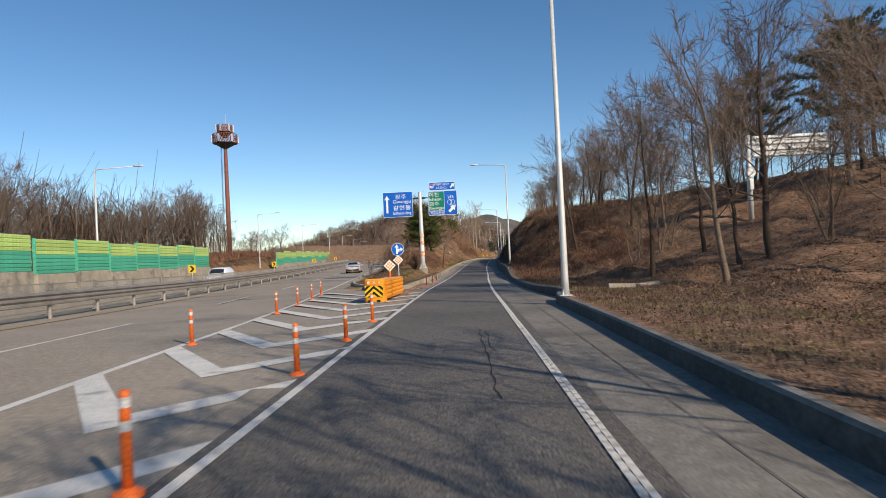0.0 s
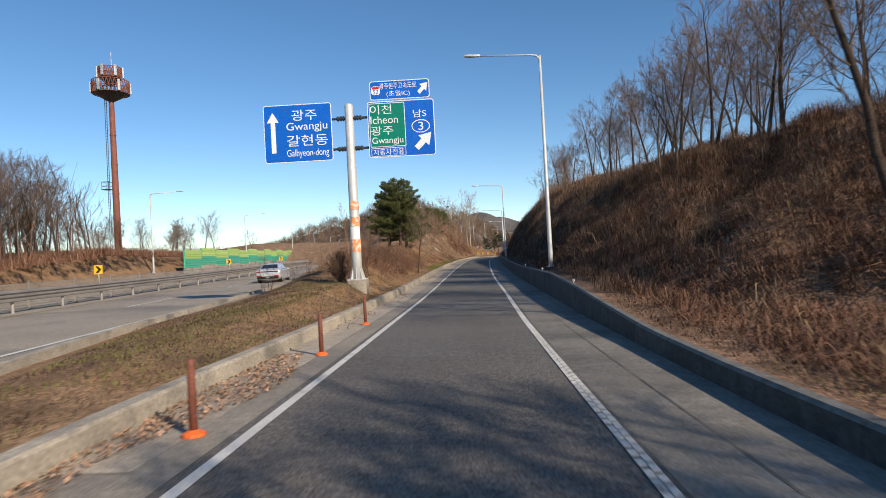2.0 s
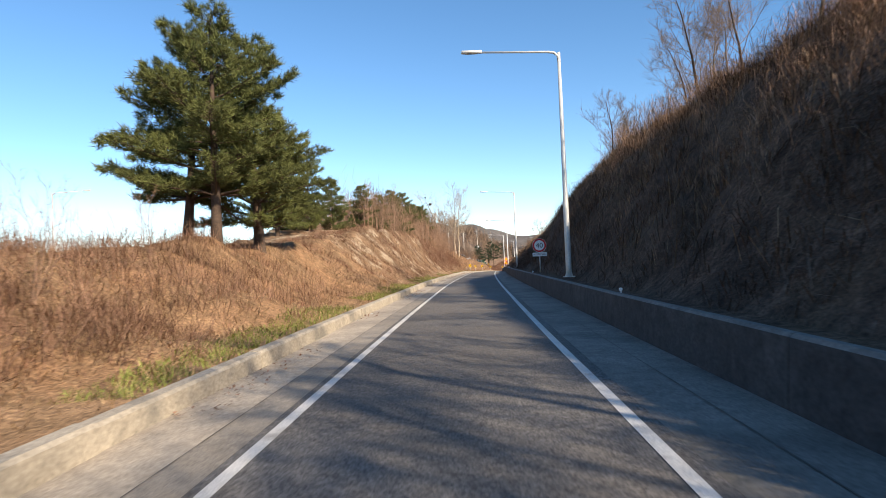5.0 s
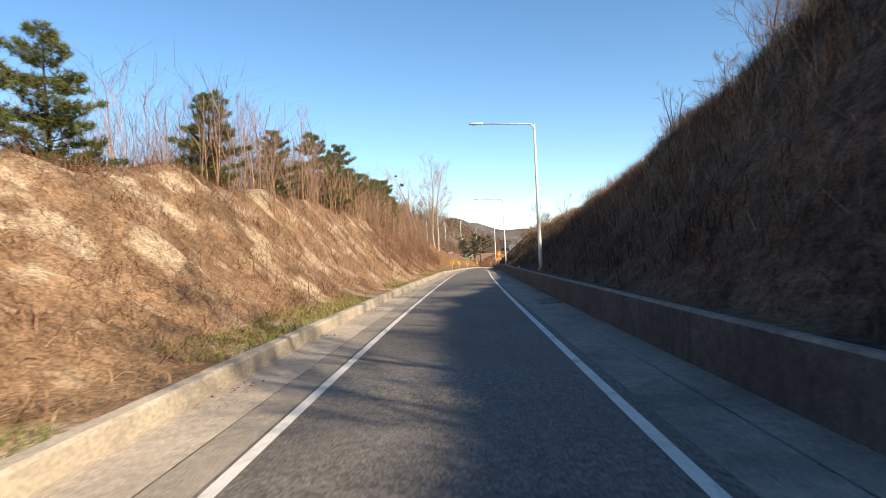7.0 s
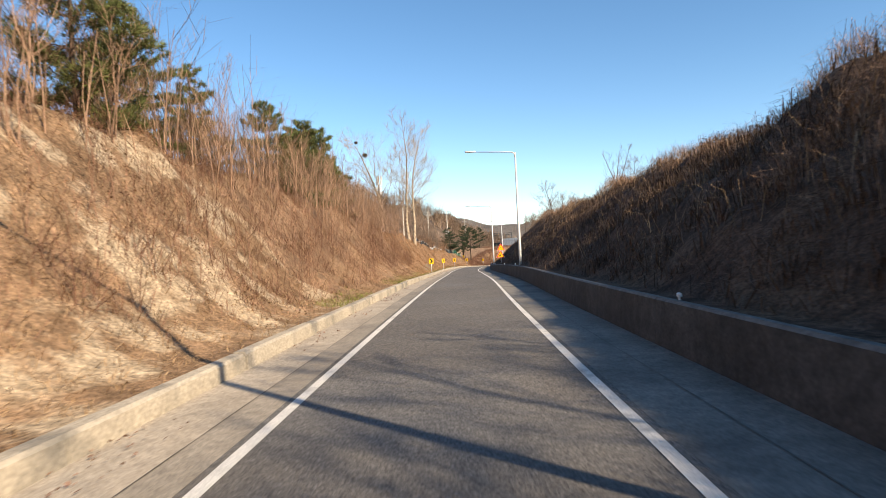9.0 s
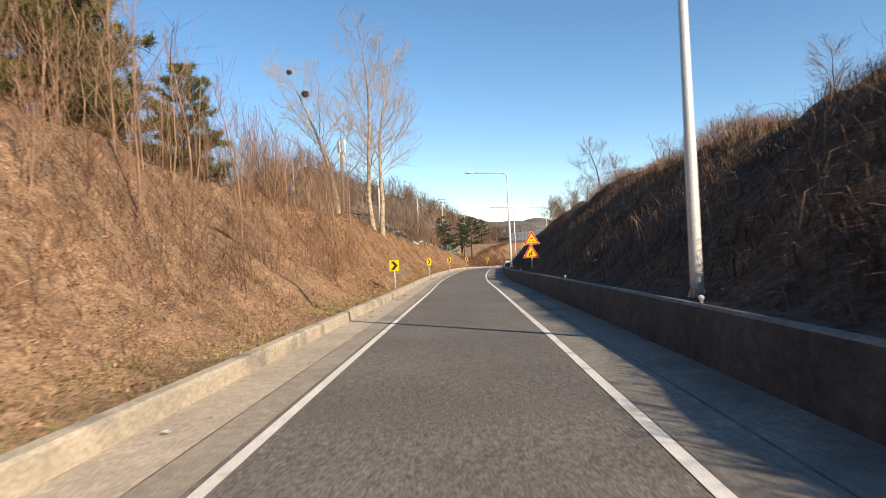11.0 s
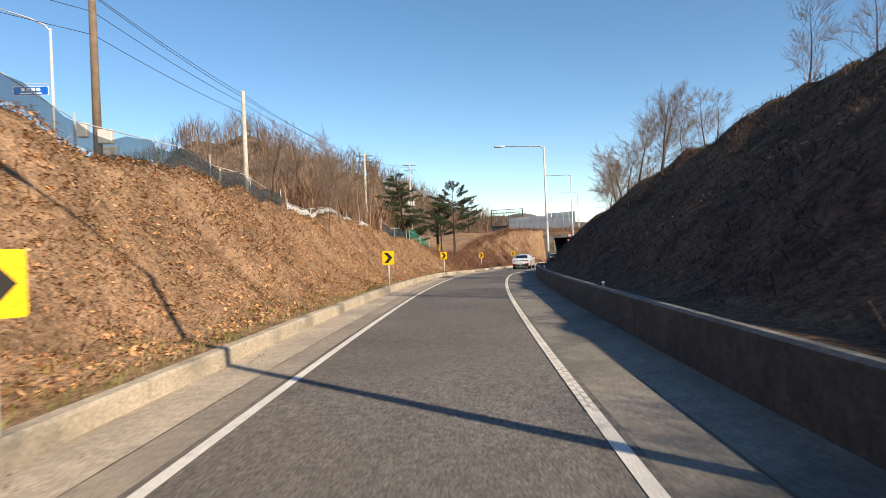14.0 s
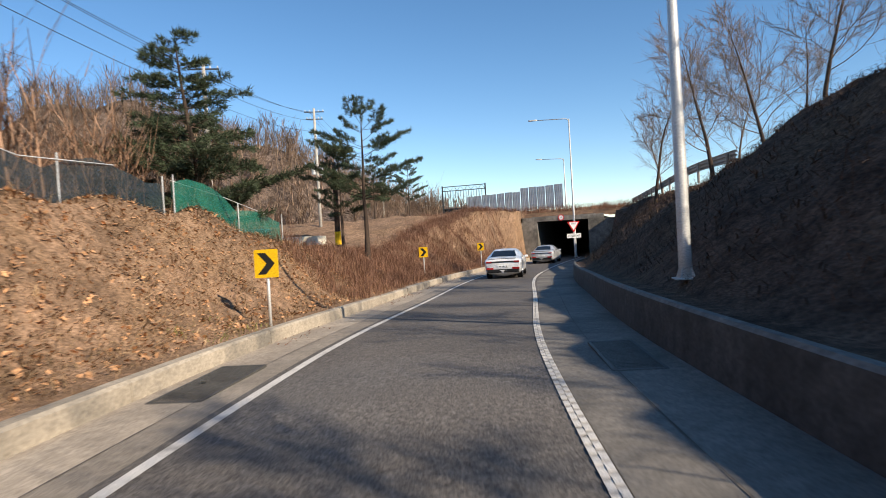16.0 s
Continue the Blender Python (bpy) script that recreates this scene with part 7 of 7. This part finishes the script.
for base, x, y, sc, tr_ in ((pE, -10.4, 122.5, 1.05, 90), (pE, -7.6, 123.5, 0.72, 200), (pE, -6.9, 132.4, 0.8, 10), (pE, -6.0, 139.5, 0.68, 80), (pE, -5.2, 147.0, 0.95, 150), (pE, -4.6, 154.0, 1.0, 240), (pB, -6.2, 160.5, 0.72, 300),
                            (pB, -6.9, 168.0, 0.78, 35), (pE, -5.0, 176.0, 1.2, 170), (pB, -5.2, 184.0, 0.85, 250), (pE, -6.0, 190.5, 1.5, 310), (pE, -4.3, 187.0, 1.35, 20), (pE, -7.2, 194.0, 1.5, 110), (pE, -3.6, 180.5, 1.15, 220), (pE, -4.2, 197.0, 1.15, 60)):
    ob = copy_thing(base, pose(x, y, ground_at(x, y) - 0.15, 0, 0, tr_))
    ob.scale = (sc, sc, sc)
fir = pine("fir_tree", 47, 6.5, 0.14, "dark green fir with drooping tiered branches", clear=0.16, spread=0.43, needle=M_NEEDLE_DARK, whorls=14, per=6, tuft=0.17, count=20, droop=0.12, bare=0.1, power=0.7, gap=0.16)
fir.matrix_world = pose(10.46, 266.8, ground_at(10.46, 266.8) - 0.1)
f2 = copy_thing(fir, pose(8.06, 268.0, ground_at(8.06, 268.0) - 0.7, 0, 0, 77))
f2.scale = (0.55, 0.55, 0.56)
tagged(f2, "low dark green fir beside a taller one")
pC = pine("pine_tree", 49, 7.4, 0.14, "dark green pine with flat tiered crown", clear=0.45, spread=0.4, needle=M_NEEDLE_DARK, whorls=7, per=6, tuft=0.2, count=26, lean=(0.05, 0), bare=0.3, power=0.5, gap=0.2)
pC.matrix_world = pose(15.3, 277.3, ground_at(15.3, 277.3) - 0.1)
for x, y, sc, tr_ in ((14.2, 279.6, 0.72, 50), (-9.0, 237.0, 1.0, 140), (24.0, 39.0, 1.3, 10), (27.5, 43.0, 1.4, 60), (31.0, 47.0, 1.3, 110), (22.0, 46.0, 1.1, 200), (34.0, 41.0, 1.5, 300), (29.0, 36.5, 1.2, 330), (21.0, 315.0, 0.8, 20), (17.5, 322.0, 0.9, 200)):
    ob = copy_thing(pC, pose(x, y, ground_at(x, y) - 0.1, 0, 0, tr_))
    ob.scale = (sc, sc, sc)


# ------------------------------------------------------------------ woods on the hills, as one mass each
def small_tree(rng, sticks, p, high, stout=1.0):
    """A little tree of flat twigs, for woods seen from afar."""
    trunk = bough(rng, p, [0, 0, 1], high * 0.8, 3, 0.08, 0)
    sticks.add(trunk, high * stout * np.array([0.011, 0.008, 0.005, 0.003]), 3)
    for i in range(12):
        q, d = along(trunk, 0.22 + 0.77 * i / 12)
        az = i * 2.4 + rng.uniform(-0.5, 0.5)
        dv = np.array([math.cos(az) * 0.75, math.sin(az) * 0.75, rng.uniform(0.45, 0.9)])
        ln = high * rng.uniform(0.22, 0.42) * (1.15 - 0.4 * i / 12)
        limb = np.array([q, q + dv * ln * 0.5 + rng.normal(0, 0.12, 3) * high * 0.15, q + dv * ln + np.array([0, 0, 0.05 * high])])
        sticks.add(limb, high * stout * np.array([0.004, 0.003, 0.0014]), 2)
        for w in range(4):
            o_, _ = along(limb, 0.3 + 0.2 * w)
            d2 = dv + rng.normal(0, 0.6, 3)
            sticks.add(np.array([o_, o_ + d2 * ln * rng.uniform(0.3, 0.55)]), high * stout * np.array([0.0024, 0.001]), 2)


small, small_far, small_mid = [], [], []
for k_ in range(42):
    st_ = Sticks()
    small_tree(np.random.default_rng(100 + k_), st_, np.zeros(3), 1.0, (0.6, 1.9, 1.1)[k_ // 14])
    (small, small_far, small_mid)[k_ // 14].append((np.concatenate(st_.v), np.concatenate(st_.f)))


def wood(name, count, sampler, mat, label, hi=(4.5, 8.0), seed=3, shapes=None):
    rng = np.random.default_rng(seed)
    vs, fs, n = [], [], 0
    for _ in range(count):
        x, y, z = sampler(rng)
        v, f = (shapes or small)[rng.integers(0, len(small))]
        a, h = rng.uniform(0, 2 * math.pi), rng.uniform(*hi)
        c_, s_ = math.cos(a), math.sin(a)
        vs.append(np.stack([x + h * (v[:, 0] * c_ - v[:, 1] * s_), y + h * (v[:, 0] * s_ + v[:, 1] * c_), z - 0.3 + h * v[:, 2]], -1))
        fs.append(f + n)
        n += len(v)
    return tagged(np_mesh(name, np.concatenate(vs), np.concatenate(fs), mat), label, "woodland", kind="stuff")


def on_hill(ob_name):
    co = np.array([v.co[:] for v in bpy.data.objects[ob_name].data.vertices])

    def pick(rng):
        i = rng.integers(0, len(co))
        x, y = co[i, 0] + rng.normal(0, 1.2), co[i, 1] + rng.normal(0, 1.2)
        return x, y, co[i, 2]
    return pick


wood("woodland_beyond", 1300, on_hill("hill_beyond"), M_FARWOOD, "bare brown winter wood on a farther hill", (5.0, 8.5), 13, small_far)
wood("woodland_hill", 3000, on_hill("hill_wooded"), M_FARWOOD, "bare brown winter wood covering a hill", (4.5, 8.0), 3, small_far)
wood("woodland_right", 500, on_hill("hill_right"), M_TWIG, "bare winter wood on the hillside", (5, 8), 4)
wood("woodland_near_right", 160, lambda rng: tuple(right_point(rng.uniform(12, 64), rng.uniform(24, 55))), M_BARK_DARK, "dense dark bare wood on the rising ground", (4, 8), 14)


def strip_wood(s0, s1, o0, o1):
    def pick(rng):
        s_, o_ = rng.uniform(s0, s1), rng.uniform(o0, o1)
        p = left_point(s_, o_) if o0 < 0 else right_point(s_, o_)
        return p[0], p[1], p[2]
    return pick


wood("thicket_left", 1500, strip_wood(128, 216, -22, -7.6), M_SAPLING, "thicket of bare reddish-brown saplings on the bank", (2.4, 5.0), 6)
wood("shrubs_island", 170, strip_wood(57.5, 94, -9.5, -4.9), M_REDBRUSH, "twiggy red-brown shrubs on the island", (0.8, 1.7), 18)
wood("thicket_slope", 520, strip_wood(146, 202, -8.2, -4.9), M_RUSSET, "low reddish-brown saplings on the slope of the bank", (0.8, 2.2), 16)
wood("thicket_net", 300, strip_wood(248, 270, -16, -7.4), M_HEDGE, "tan leafless bushes behind the fence on the bank", (2.0, 4.2), 17, small_mid)
wood("thicket_far", 260, strip_wood(272, 300, -40, -20), M_RUSSET, "bare brown shrubs beyond the bank", (1.5, 3.5), 7)
wood("thicket_crest", 200, strip_wood(100, 300, 12, 24), M_TWIG, "bare shrubs along the crest", (1.2, 2.6), 8)
wood("wood_beyond_barrier", 420, lambda rng: (float(main_line.at(q := rng.uniform(22, 98), -21 - rng.uniform(0, 22))[0]), float(main_line.at(q, -30)[1]), float(table(q, (30, 0.6), (60, 1.2), (90, 3.0), (130, 2.6)))), M_TWIG, "bare winter trees beyond the barrier", (5.5, 9.5), 19, small_mid)
wood("thicket_highway", 800, lambda rng: (float(main_line.at(q := rng.uniform(48, 220), -19.5 - rng.uniform(0, 16))[0]), float(main_line.at(q, -30)[1]), float(table(q, (48, 0.8), (60, 1.2), (90, 3.0), (130, 2.6)))), M_RUSSET, "brown shrubs beyond the highway", (1.5, 3.2), 9)


# ------------------------------------------------------------------ dry grass, brush and fallen leaves
def blades(name, fn, s_rng, o_fn, count, length, width, mat, label, seed, droop=0.5, up=0.8, clump=0, keep=None, segs=2):
    """Thin bent blades over the ground; o_fn gives an offset for a random number and s."""
    rng = np.random.default_rng(seed)
    s = rng.uniform(*s_rng, count)
    if clump:
        cs = rng.uniform(*s_rng, max(1, count // clump))
        s = np.repeat(cs, clump)[:count] + rng.normal(0, 0.18, min(count, len(cs) * clump))
        u = np.repeat(rng.random(len(cs)), clump)[:count]
        o = o_fn(u, s) + rng.normal(0, 0.18, len(s))
    else:
        o = o_fn(rng.random(count), s)
    if keep is not None:
        k = keep(s, o, rng)
        s, o = s[k], o[k]
    n = len(s)
    p0 = fn(s, o)
    p0[:, 2] -= 0.04
    a = rng.uniform(0, 2 * math.pi, n)
    ln = rng.uniform(*length, n)
    hor = np.stack([np.cos(a), np.sin(a), np.zeros(n)], -1)
    lean = rng.uniform(0.15, 1.0, n)[:, None]
    d1 = hor * lean * 0.7 + np.array([0, 0, up])
    d1 /= np.linalg.norm(d1, axis=1)[:, None]
    p1 = p0 + d1 * (ln * 0.55)[:, None]
    d2 = d1 + hor * droop * lean + np.array([0, 0, -droop * 0.8])
    d2 /= np.linalg.norm(d2, axis=1)[:, None]
    p2 = p1 + d2 * (ln * 0.45)[:, None]
    sd = np.stack([-np.sin(a), np.cos(a), np.zeros(n)], -1) + rng.normal(0, 0.3, (n, 3))
    w = (rng.uniform(*width, n) / 2)[:, None]
    v = np.stack([p0 - sd * w, p0 + sd * w, p1 - sd * w * 0.8, p1 + sd * w * 0.8, p2], 1).reshape(-1, 3)
    b = np.arange(n)[:, None] * 5
    f = np.concatenate([b + [0, 1, 3], b + [0, 3, 2], b + [2, 3, 4]])
    ob = np_mesh(name, v, f, mat)
    return tagged(ob, label, "dry grass", kind="stuff")


def off_left(a, b):
    return lambda u, s: -(a + (b - a) * u)


def off_right(a, b, p=1.0):
    return lambda u, s: wall_off(s) + 0.3 + a + (b - a) * u**p


# left side
blades("dry_grass_left", left_point, (60, 300), off_left(3.7, 9.5), 110000, (0.18, 0.5), (0.006, 0.014), M_STRAW, "dry straw-coloured grass on the bank", 1, droop=1.6, up=0.22, clump=9,
       keep=lambda s, o, r: r.random(len(s)) < table(s, (60, 1.0), (108, 1.0), (118, 0.75), (150, 0.8), (170, 1.0), (200, 0.6), (300, 0.5)))
blades("brush_left", left_point, (100, 300), off_left(4.2, 10.0), 70000, (0.25, 0.95), (0.005, 0.011), M_RUSSET, "reddish-brown brush on the bank", 2, droop=0.9, up=0.5, clump=14,
       keep=lambda s, o, r: r.random(len(s)) < table(s, (100, 0.3), (125, 0.8), (160, 1.0), (178, 0.8), (190, 0.45), (215, 0.3), (280, 0.15), (289, 1.0), (300, 1.0)))
blades("vines_right_near", right_point, (36, 66), off_right(0.6, 8.0), 60000, (0.25, 0.8), (0.007, 0.015), M_RUSSET, "tangle of russet dead vines at the foot of the slope", 51, droop=1.5, up=0.45, clump=40)
blades("stalks_right_near", right_point, (36, 66), off_right(0.5, 7.0), 3500, (0.4, 1.0), (0.006, 0.012), M_STRAW, "pale dead stalks at the foot of the slope", 52, droop=1.3, up=0.5, clump=14)
blades("tufts_left", left_point, (62, 128), off_left(3.9, 9.5), 22000, (0.2, 0.5), (0.006, 0.013), M_RUSSET, "reddish-brown tufts among dry grass", 31, droop=1.4, up=0.3, clump=20)
blades("hedge_left", left_point, (56, 100), off_left(4.6, 10.5), 80000, (0.35, 1.1), (0.005, 0.01), M_REDBRUSH, "dense reddish-brown leafless shrubs on the island", 3, droop=0.9, up=0.6, clump=60,
       keep=lambda s, o, r: (r.random(len(s)) < table(s, (56, 0.9), (84, 1.0), (92, 0.35), (100, 0.1))) & (o > -(5.0 + (s - 56) * 0.24)))
blades("island_grass", left_point, (33, 62), off_left(3.3, 9.5), 60000, (0.05, 0.18), (0.006, 0.014), M_STRAW_DARK, "short dry brown grass on the island", 4, droop=0.9,
       keep=lambda s, o, r: o > -(3.0 + (s - 31) * 0.35))
blades("island_green", left_point, (33, 62), off_left(3.3, 8.5), 44000, (0.05, 0.14), (0.006, 0.012), M_GRASS, "short green grass on the island", 5, droop=0.7,
       keep=lambda s, o, r: (vnoise(s / 1.7, o / 1.3, 2.0) > -0.15) & (o > -(3.0 + (s - 31) * 0.35)))
blades("verge_green", left_point, (84, 262), off_left(3.22, 4.2), 66000, (0.08, 0.24), (0.008, 0.016), M_GRASS, "fresh green grass along the kerb", 6, droop=0.7,
       keep=lambda s, o, r: (np.sin(s * 0.37) + np.sin(s * 0.11 + 1) + 1.6 * (np.abs(s - 211) < 15) + 1.6 * (np.abs(s - 92) < 13) > 0.0) & (r.random(len(s)) < table(s, (140, 0.9), (160, 0.35), (200, 0.25), (262, 0.2))))
blades("verge_straw", left_point, (62, 300), off_left(3.22, 4.8), 22000, (0.08, 0.26), (0.006, 0.014), M_STRAW, "dry grass along the kerb", 7, droop=0.9)

# right side
blades("verge_right", right_point, (-8, 46), off_right(0.05, 6.5), 80000, (0.06, 0.2), (0.008, 0.018), M_STRAW_DARK, "short dead grass on the verge", 11, droop=0.9)
blades("verge_right_green", right_point, (-8, 40), off_right(0.1, 4.0), 34000, (0.05, 0.15), (0.006, 0.012), M_GRASS, "short green grass on the verge", 12, droop=0.8,
       keep=lambda s, o, r: np.sin(s * 0.9 + o * 1.7) > 0.2)
blades("litter_right", right_point, (5, 66), off_right(3.0, 24), 70000, (0.12, 0.45), (0.006, 0.016), M_HEDGE, "fallen stalks and dead grass under the trees", 13, droop=1.5, up=0.15)
blades("branches_right", right_point, (6, 50), off_right(3.2, 14), 900, (0.6, 1.8), (0.02, 0.045), M_TWIG, "fallen grey branches on the wood floor", 53, droop=0.4, up=0.04)
blades("brush_right_wood", right_point, (10, 72), off_right(4.5, 22), 42000, (0.3, 1.1), (0.005, 0.011), M_RUSSET, "reddish-brown undergrowth among the trees", 14, droop=1.0, up=0.6, clump=40,
       keep=lambda s, o, r: (r.random(len(s)) < table(s, (10, 0.15), (34, 0.35), (44, 1.0), (72, 1.0))) & (vnoise(s / 4.0, o / 3.5, 21.0) > -0.2))
# the dark stem colour carries part of the slope's shade
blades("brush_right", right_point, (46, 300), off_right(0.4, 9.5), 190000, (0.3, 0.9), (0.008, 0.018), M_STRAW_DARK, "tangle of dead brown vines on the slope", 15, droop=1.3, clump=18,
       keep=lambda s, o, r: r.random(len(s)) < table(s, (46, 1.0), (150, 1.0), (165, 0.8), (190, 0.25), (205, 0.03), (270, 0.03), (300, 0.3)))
# paler twigs stand for sun caught by the upper brush
blades("brush_right_russet", right_point, (44, 150), off_right(1.8, 10.5, 0.7), 110000, (0.3, 0.95), (0.005, 0.011), M_HEDGE, "reddish-brown brush on the upper slope", 35, droop=0.8, clump=26)
blades("vines_right_pale", right_point, (44, 200), off_right(0.8, 9.5), 7000, (0.5, 1.4), (0.006, 0.012), M_STRAW, "pale dead vine stems on the slope", 36, droop=0.9, up=0.5)


def mound_point(s, o):
    """Points within low mounds of vines that stand on the slope's crest."""
    p = right_point(s, o)
    dome = np.clip(vnoise(s / 3.4, o / 3.0, 11.0) + 0.25, 0, 1) * table(s, (60, 0.6), (90, 1.0), (112, 1.5), (135, 1.4), (150, 0.9), (215, 0.7))
    p[:, 2] += dome * (0.5 + 0.5 * vnoise(s * 37.0, o * 41.0, 5.0))
    return p


blades("brush_right_crest", mound_point, (60, 215), off_right(5.4, 10.0), 100000, (0.4, 1.1), (0.005, 0.01), M_HEDGE, "shaggy mounds of russet vines along the crest of the slope", 16, droop=1.7, up=0.55, clump=30,
       keep=lambda s, o, r: vnoise(s / 3.4, o / 3.0, 11.0) > -0.25)
blades("ivy_over_underpass", lambda s, o: np.array([list(mm @ Vector((a - 285.0, 0.2 + b, 4.75))) for a, b in zip(s, -o - 3)]), (268, 302), off_left(3.0, 7.5), 9000, (0.5, 1.3), (0.01, 0.02), M_RUSSET, "dry brush hanging over the underpass", 17, droop=0.8, clump=12)


def leaf_litter(name, fn, s_rng, o_fn, count, size, seed, label, keep=None):
    rng = np.random.default_rng(seed)
    s = rng.uniform(*s_rng, count)
    o = o_fn(rng.random(count), s)
    if keep is not None:
        k = keep(s, o, rng)
        s, o = s[k], o[k]
    n = len(s)
    p = fn(s, o)
    p[:, 2] += 0.03
    a = rng.uniform(0, 2 * math.pi, n)
    t1_ = np.stack([np.cos(a), np.sin(a), rng.normal(0, 0.45, n)], -1)
    t2_ = np.stack([-np.sin(a), np.cos(a), rng.normal(0, 0.45, n)], -1)
    sz = rng.uniform(*size, n)[:, None]
    up = np.array([0, 0, 1.0]) * sz * 0.25
    v = np.stack([p - t1_ * sz, p - t2_ * sz * 0.7 + up, p + t1_ * sz, p + t2_ * sz * 0.7 + up], 1).reshape(-1, 3)
    b = np.arange(n)[:, None] * 4
    f = np.concatenate([b + [0, 1, 2], b + [0, 2, 3]])
    return tagged(np_mesh(name, v, f, M_LEAF), label, "fallen leaves", kind="stuff")


leaf_litter("leaf_litter_left", left_point, (190, 275), off_left(3.6, 9.5), 52000, (0.02, 0.06), 21, "fallen plane leaves on the bank",
            keep=lambda s, o, r: r.random(len(s)) < table(s, (190, 0.2), (205, 1.0), (245, 1.0), (275, 0.4)))
leaf_litter("leaf_litter_bank", left_point, (150, 275), off_left(3.5, 9.8), 60000, (0.012, 0.035), 27, "small brown leaves and chaff on the bank").data.materials[0] = M_HEDGE
leaf_litter("leaf_litter_gutter", lambda s, o: ramp_line.at(s, o, 0.0), (45, 290), off_left(2.45, 2.96), 5200, (0.01, 0.03), 22, "fallen leaves in the gutter",
            keep=lambda s, o, r: vnoise(s / 2.5, o * 0 + 1.0, 4.0) > 0.1).data.materials[0] = M_RUSSET
leaf_litter("leaf_litter_gore", lambda s, o: ramp_line.at(s, o, 0.0), (27, 42), off_left(2.0, 4.2), 14000, (0.012, 0.034), 23, "brown leaves drifted against the island kerb",
            keep=lambda s, o, r: (o < -2.3 + 0.25 * np.sin(s)) & (o > -3.0 - 0.12 * np.abs(36 - s)) & (r.random(len(s)) < 0.9)).data.materials[0] = M_HEDGE
tagged(leaf_litter("leaf_litter_right", right_point, (5, 70), off_right(3.0, 20), 16000, (0.02, 0.05), 24, "brown leaf litter under the trees")).data.materials[0] = M_STRAW_DARK

scraps = leaf_litter("paper_scraps", lambda s, o: ramp_line.at(s, o, 0.0), (60, 270), off_left(2.2, 2.9), 28, (0.02, 0.05), 26, "pale paper and plastic scraps in the gutter")
scraps.data.materials[0] = M_SHEET


# rock that shows at the foot of the bank
def outcrop(sp, off, length, high, seed):
    rng = np.random.default_rng(seed)
    n, k = 18, 10
    u, v = np.meshgrid(np.linspace(-1, 1, n), np.linspace(0, 1, k), indexing="ij")
    ss, oo = sp + u * length / 2, off - v * high * 0.9
    p = left_point(ss, oo)
    edge_ = np.clip(1 - np.abs(u) ** 3, 0, 1) * np.clip(4 * v * (1.25 - v), 0, 1)
    p[..., 2] += -0.18 + edge_ * (0.26 + 0.14 * vnoise(ss * 2.2, oo * 3.0, seed)) + 0.05 * vnoise(ss * 6, oo * 6, seed + 1)
    return tagged(grid_mesh("rock_outcrop", p, M_ROCK, smooth=False), "beige weathered rock showing at the foot of the bank", "rock", "rocks in the bank")


for sp, off, ln, hi, sd in ((205.5, -3.8, 4.2, 0.8, 1), (211.2, -3.85, 3.8, 0.9, 2), (215.6, -3.9, 3.0, 1.0, 3), (219.4, -4.0, 2.4, 1.0, 4)):
    outcrop(sp, off, ln, hi, sd)



def fan_bush(x, y, high, wide, seed):
    """A rounded leafless bush: stems fan out from one root and fork into fine twigs."""
    rng = np.random.default_rng(seed)
    st = Sticks()
    for _ in range(85):
        a, t = rng.uniform(0, 2 * math.pi), rng.uniform(0, 1) ** 0.7
        end = np.array([math.cos(a) * t * wide, math.sin(a) * t * wide, high * math.sqrt(max(0.08, 1 - 0.75 * t * t)) * rng.uniform(0.75, 1.05)])
        mid = end * [0.35, 0.35, 0.5] + rng.normal(0, 0.03, 3)
        st.add([np.zeros(3), mid, end], [0.013, 0.008, 0.003], 4)
        for _k in range(13):
            u = rng.uniform(0.3, 1.0)
            p = mid * (2 - 2 * u) + end * (2 * u - 1) if u > 0.5 else mid * 2 * u
            d = rng.normal(0, 0.13, 3) + end * 0.16
            st.add([p, p + d * 0.6, p + d + rng.normal(0, 0.03, 3)], [0.0055, 0.004, 0.002], 3)
    ob = st.mesh("bush", M_STRAW_DARK)
    ob.matrix_world = pose(x, y, ground_at(x, y) - 0.05)
    return tagged(ob, "rounded dark leafless bush beside the sign column", "bush")


fan_bush(-4.95, 56.1, 1.25, 0.55, 41)
blades("bank_beyond_highway", lambda s, o: main_line.at(s, o, 0.0) + np.stack([0 * s, 0 * s, table(s, (40, 0.4), (60, 1.0), (90, 3.0), (130, 2.4))], -1), (44, 190), off_left(18.5, 30.0), 60000, (0.5, 1.4), (0.02, 0.05), M_RUSSET, "russet brush on the bank beyond the highway", 42, droop=0.6, clump=20)
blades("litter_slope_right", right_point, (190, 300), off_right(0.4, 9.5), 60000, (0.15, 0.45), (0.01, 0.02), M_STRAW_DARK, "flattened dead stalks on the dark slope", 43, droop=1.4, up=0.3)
blades("litter_bank_left", left_point, (196, 275), off_left(3.6, 9.5), 50000, (0.15, 0.4), (0.012, 0.024), M_STRAW, "flattened straw and leaves on the bank", 44, droop=1.4, up=0.25)

blades("brush_by_underpass", left_point, (266, 309), off_left(3.5, 9.0), 60000, (0.25, 0.9), (0.007, 0.014), M_RUSSET, "russet brush on the bank beside the underpass", 45, droop=0.8, clump=16)
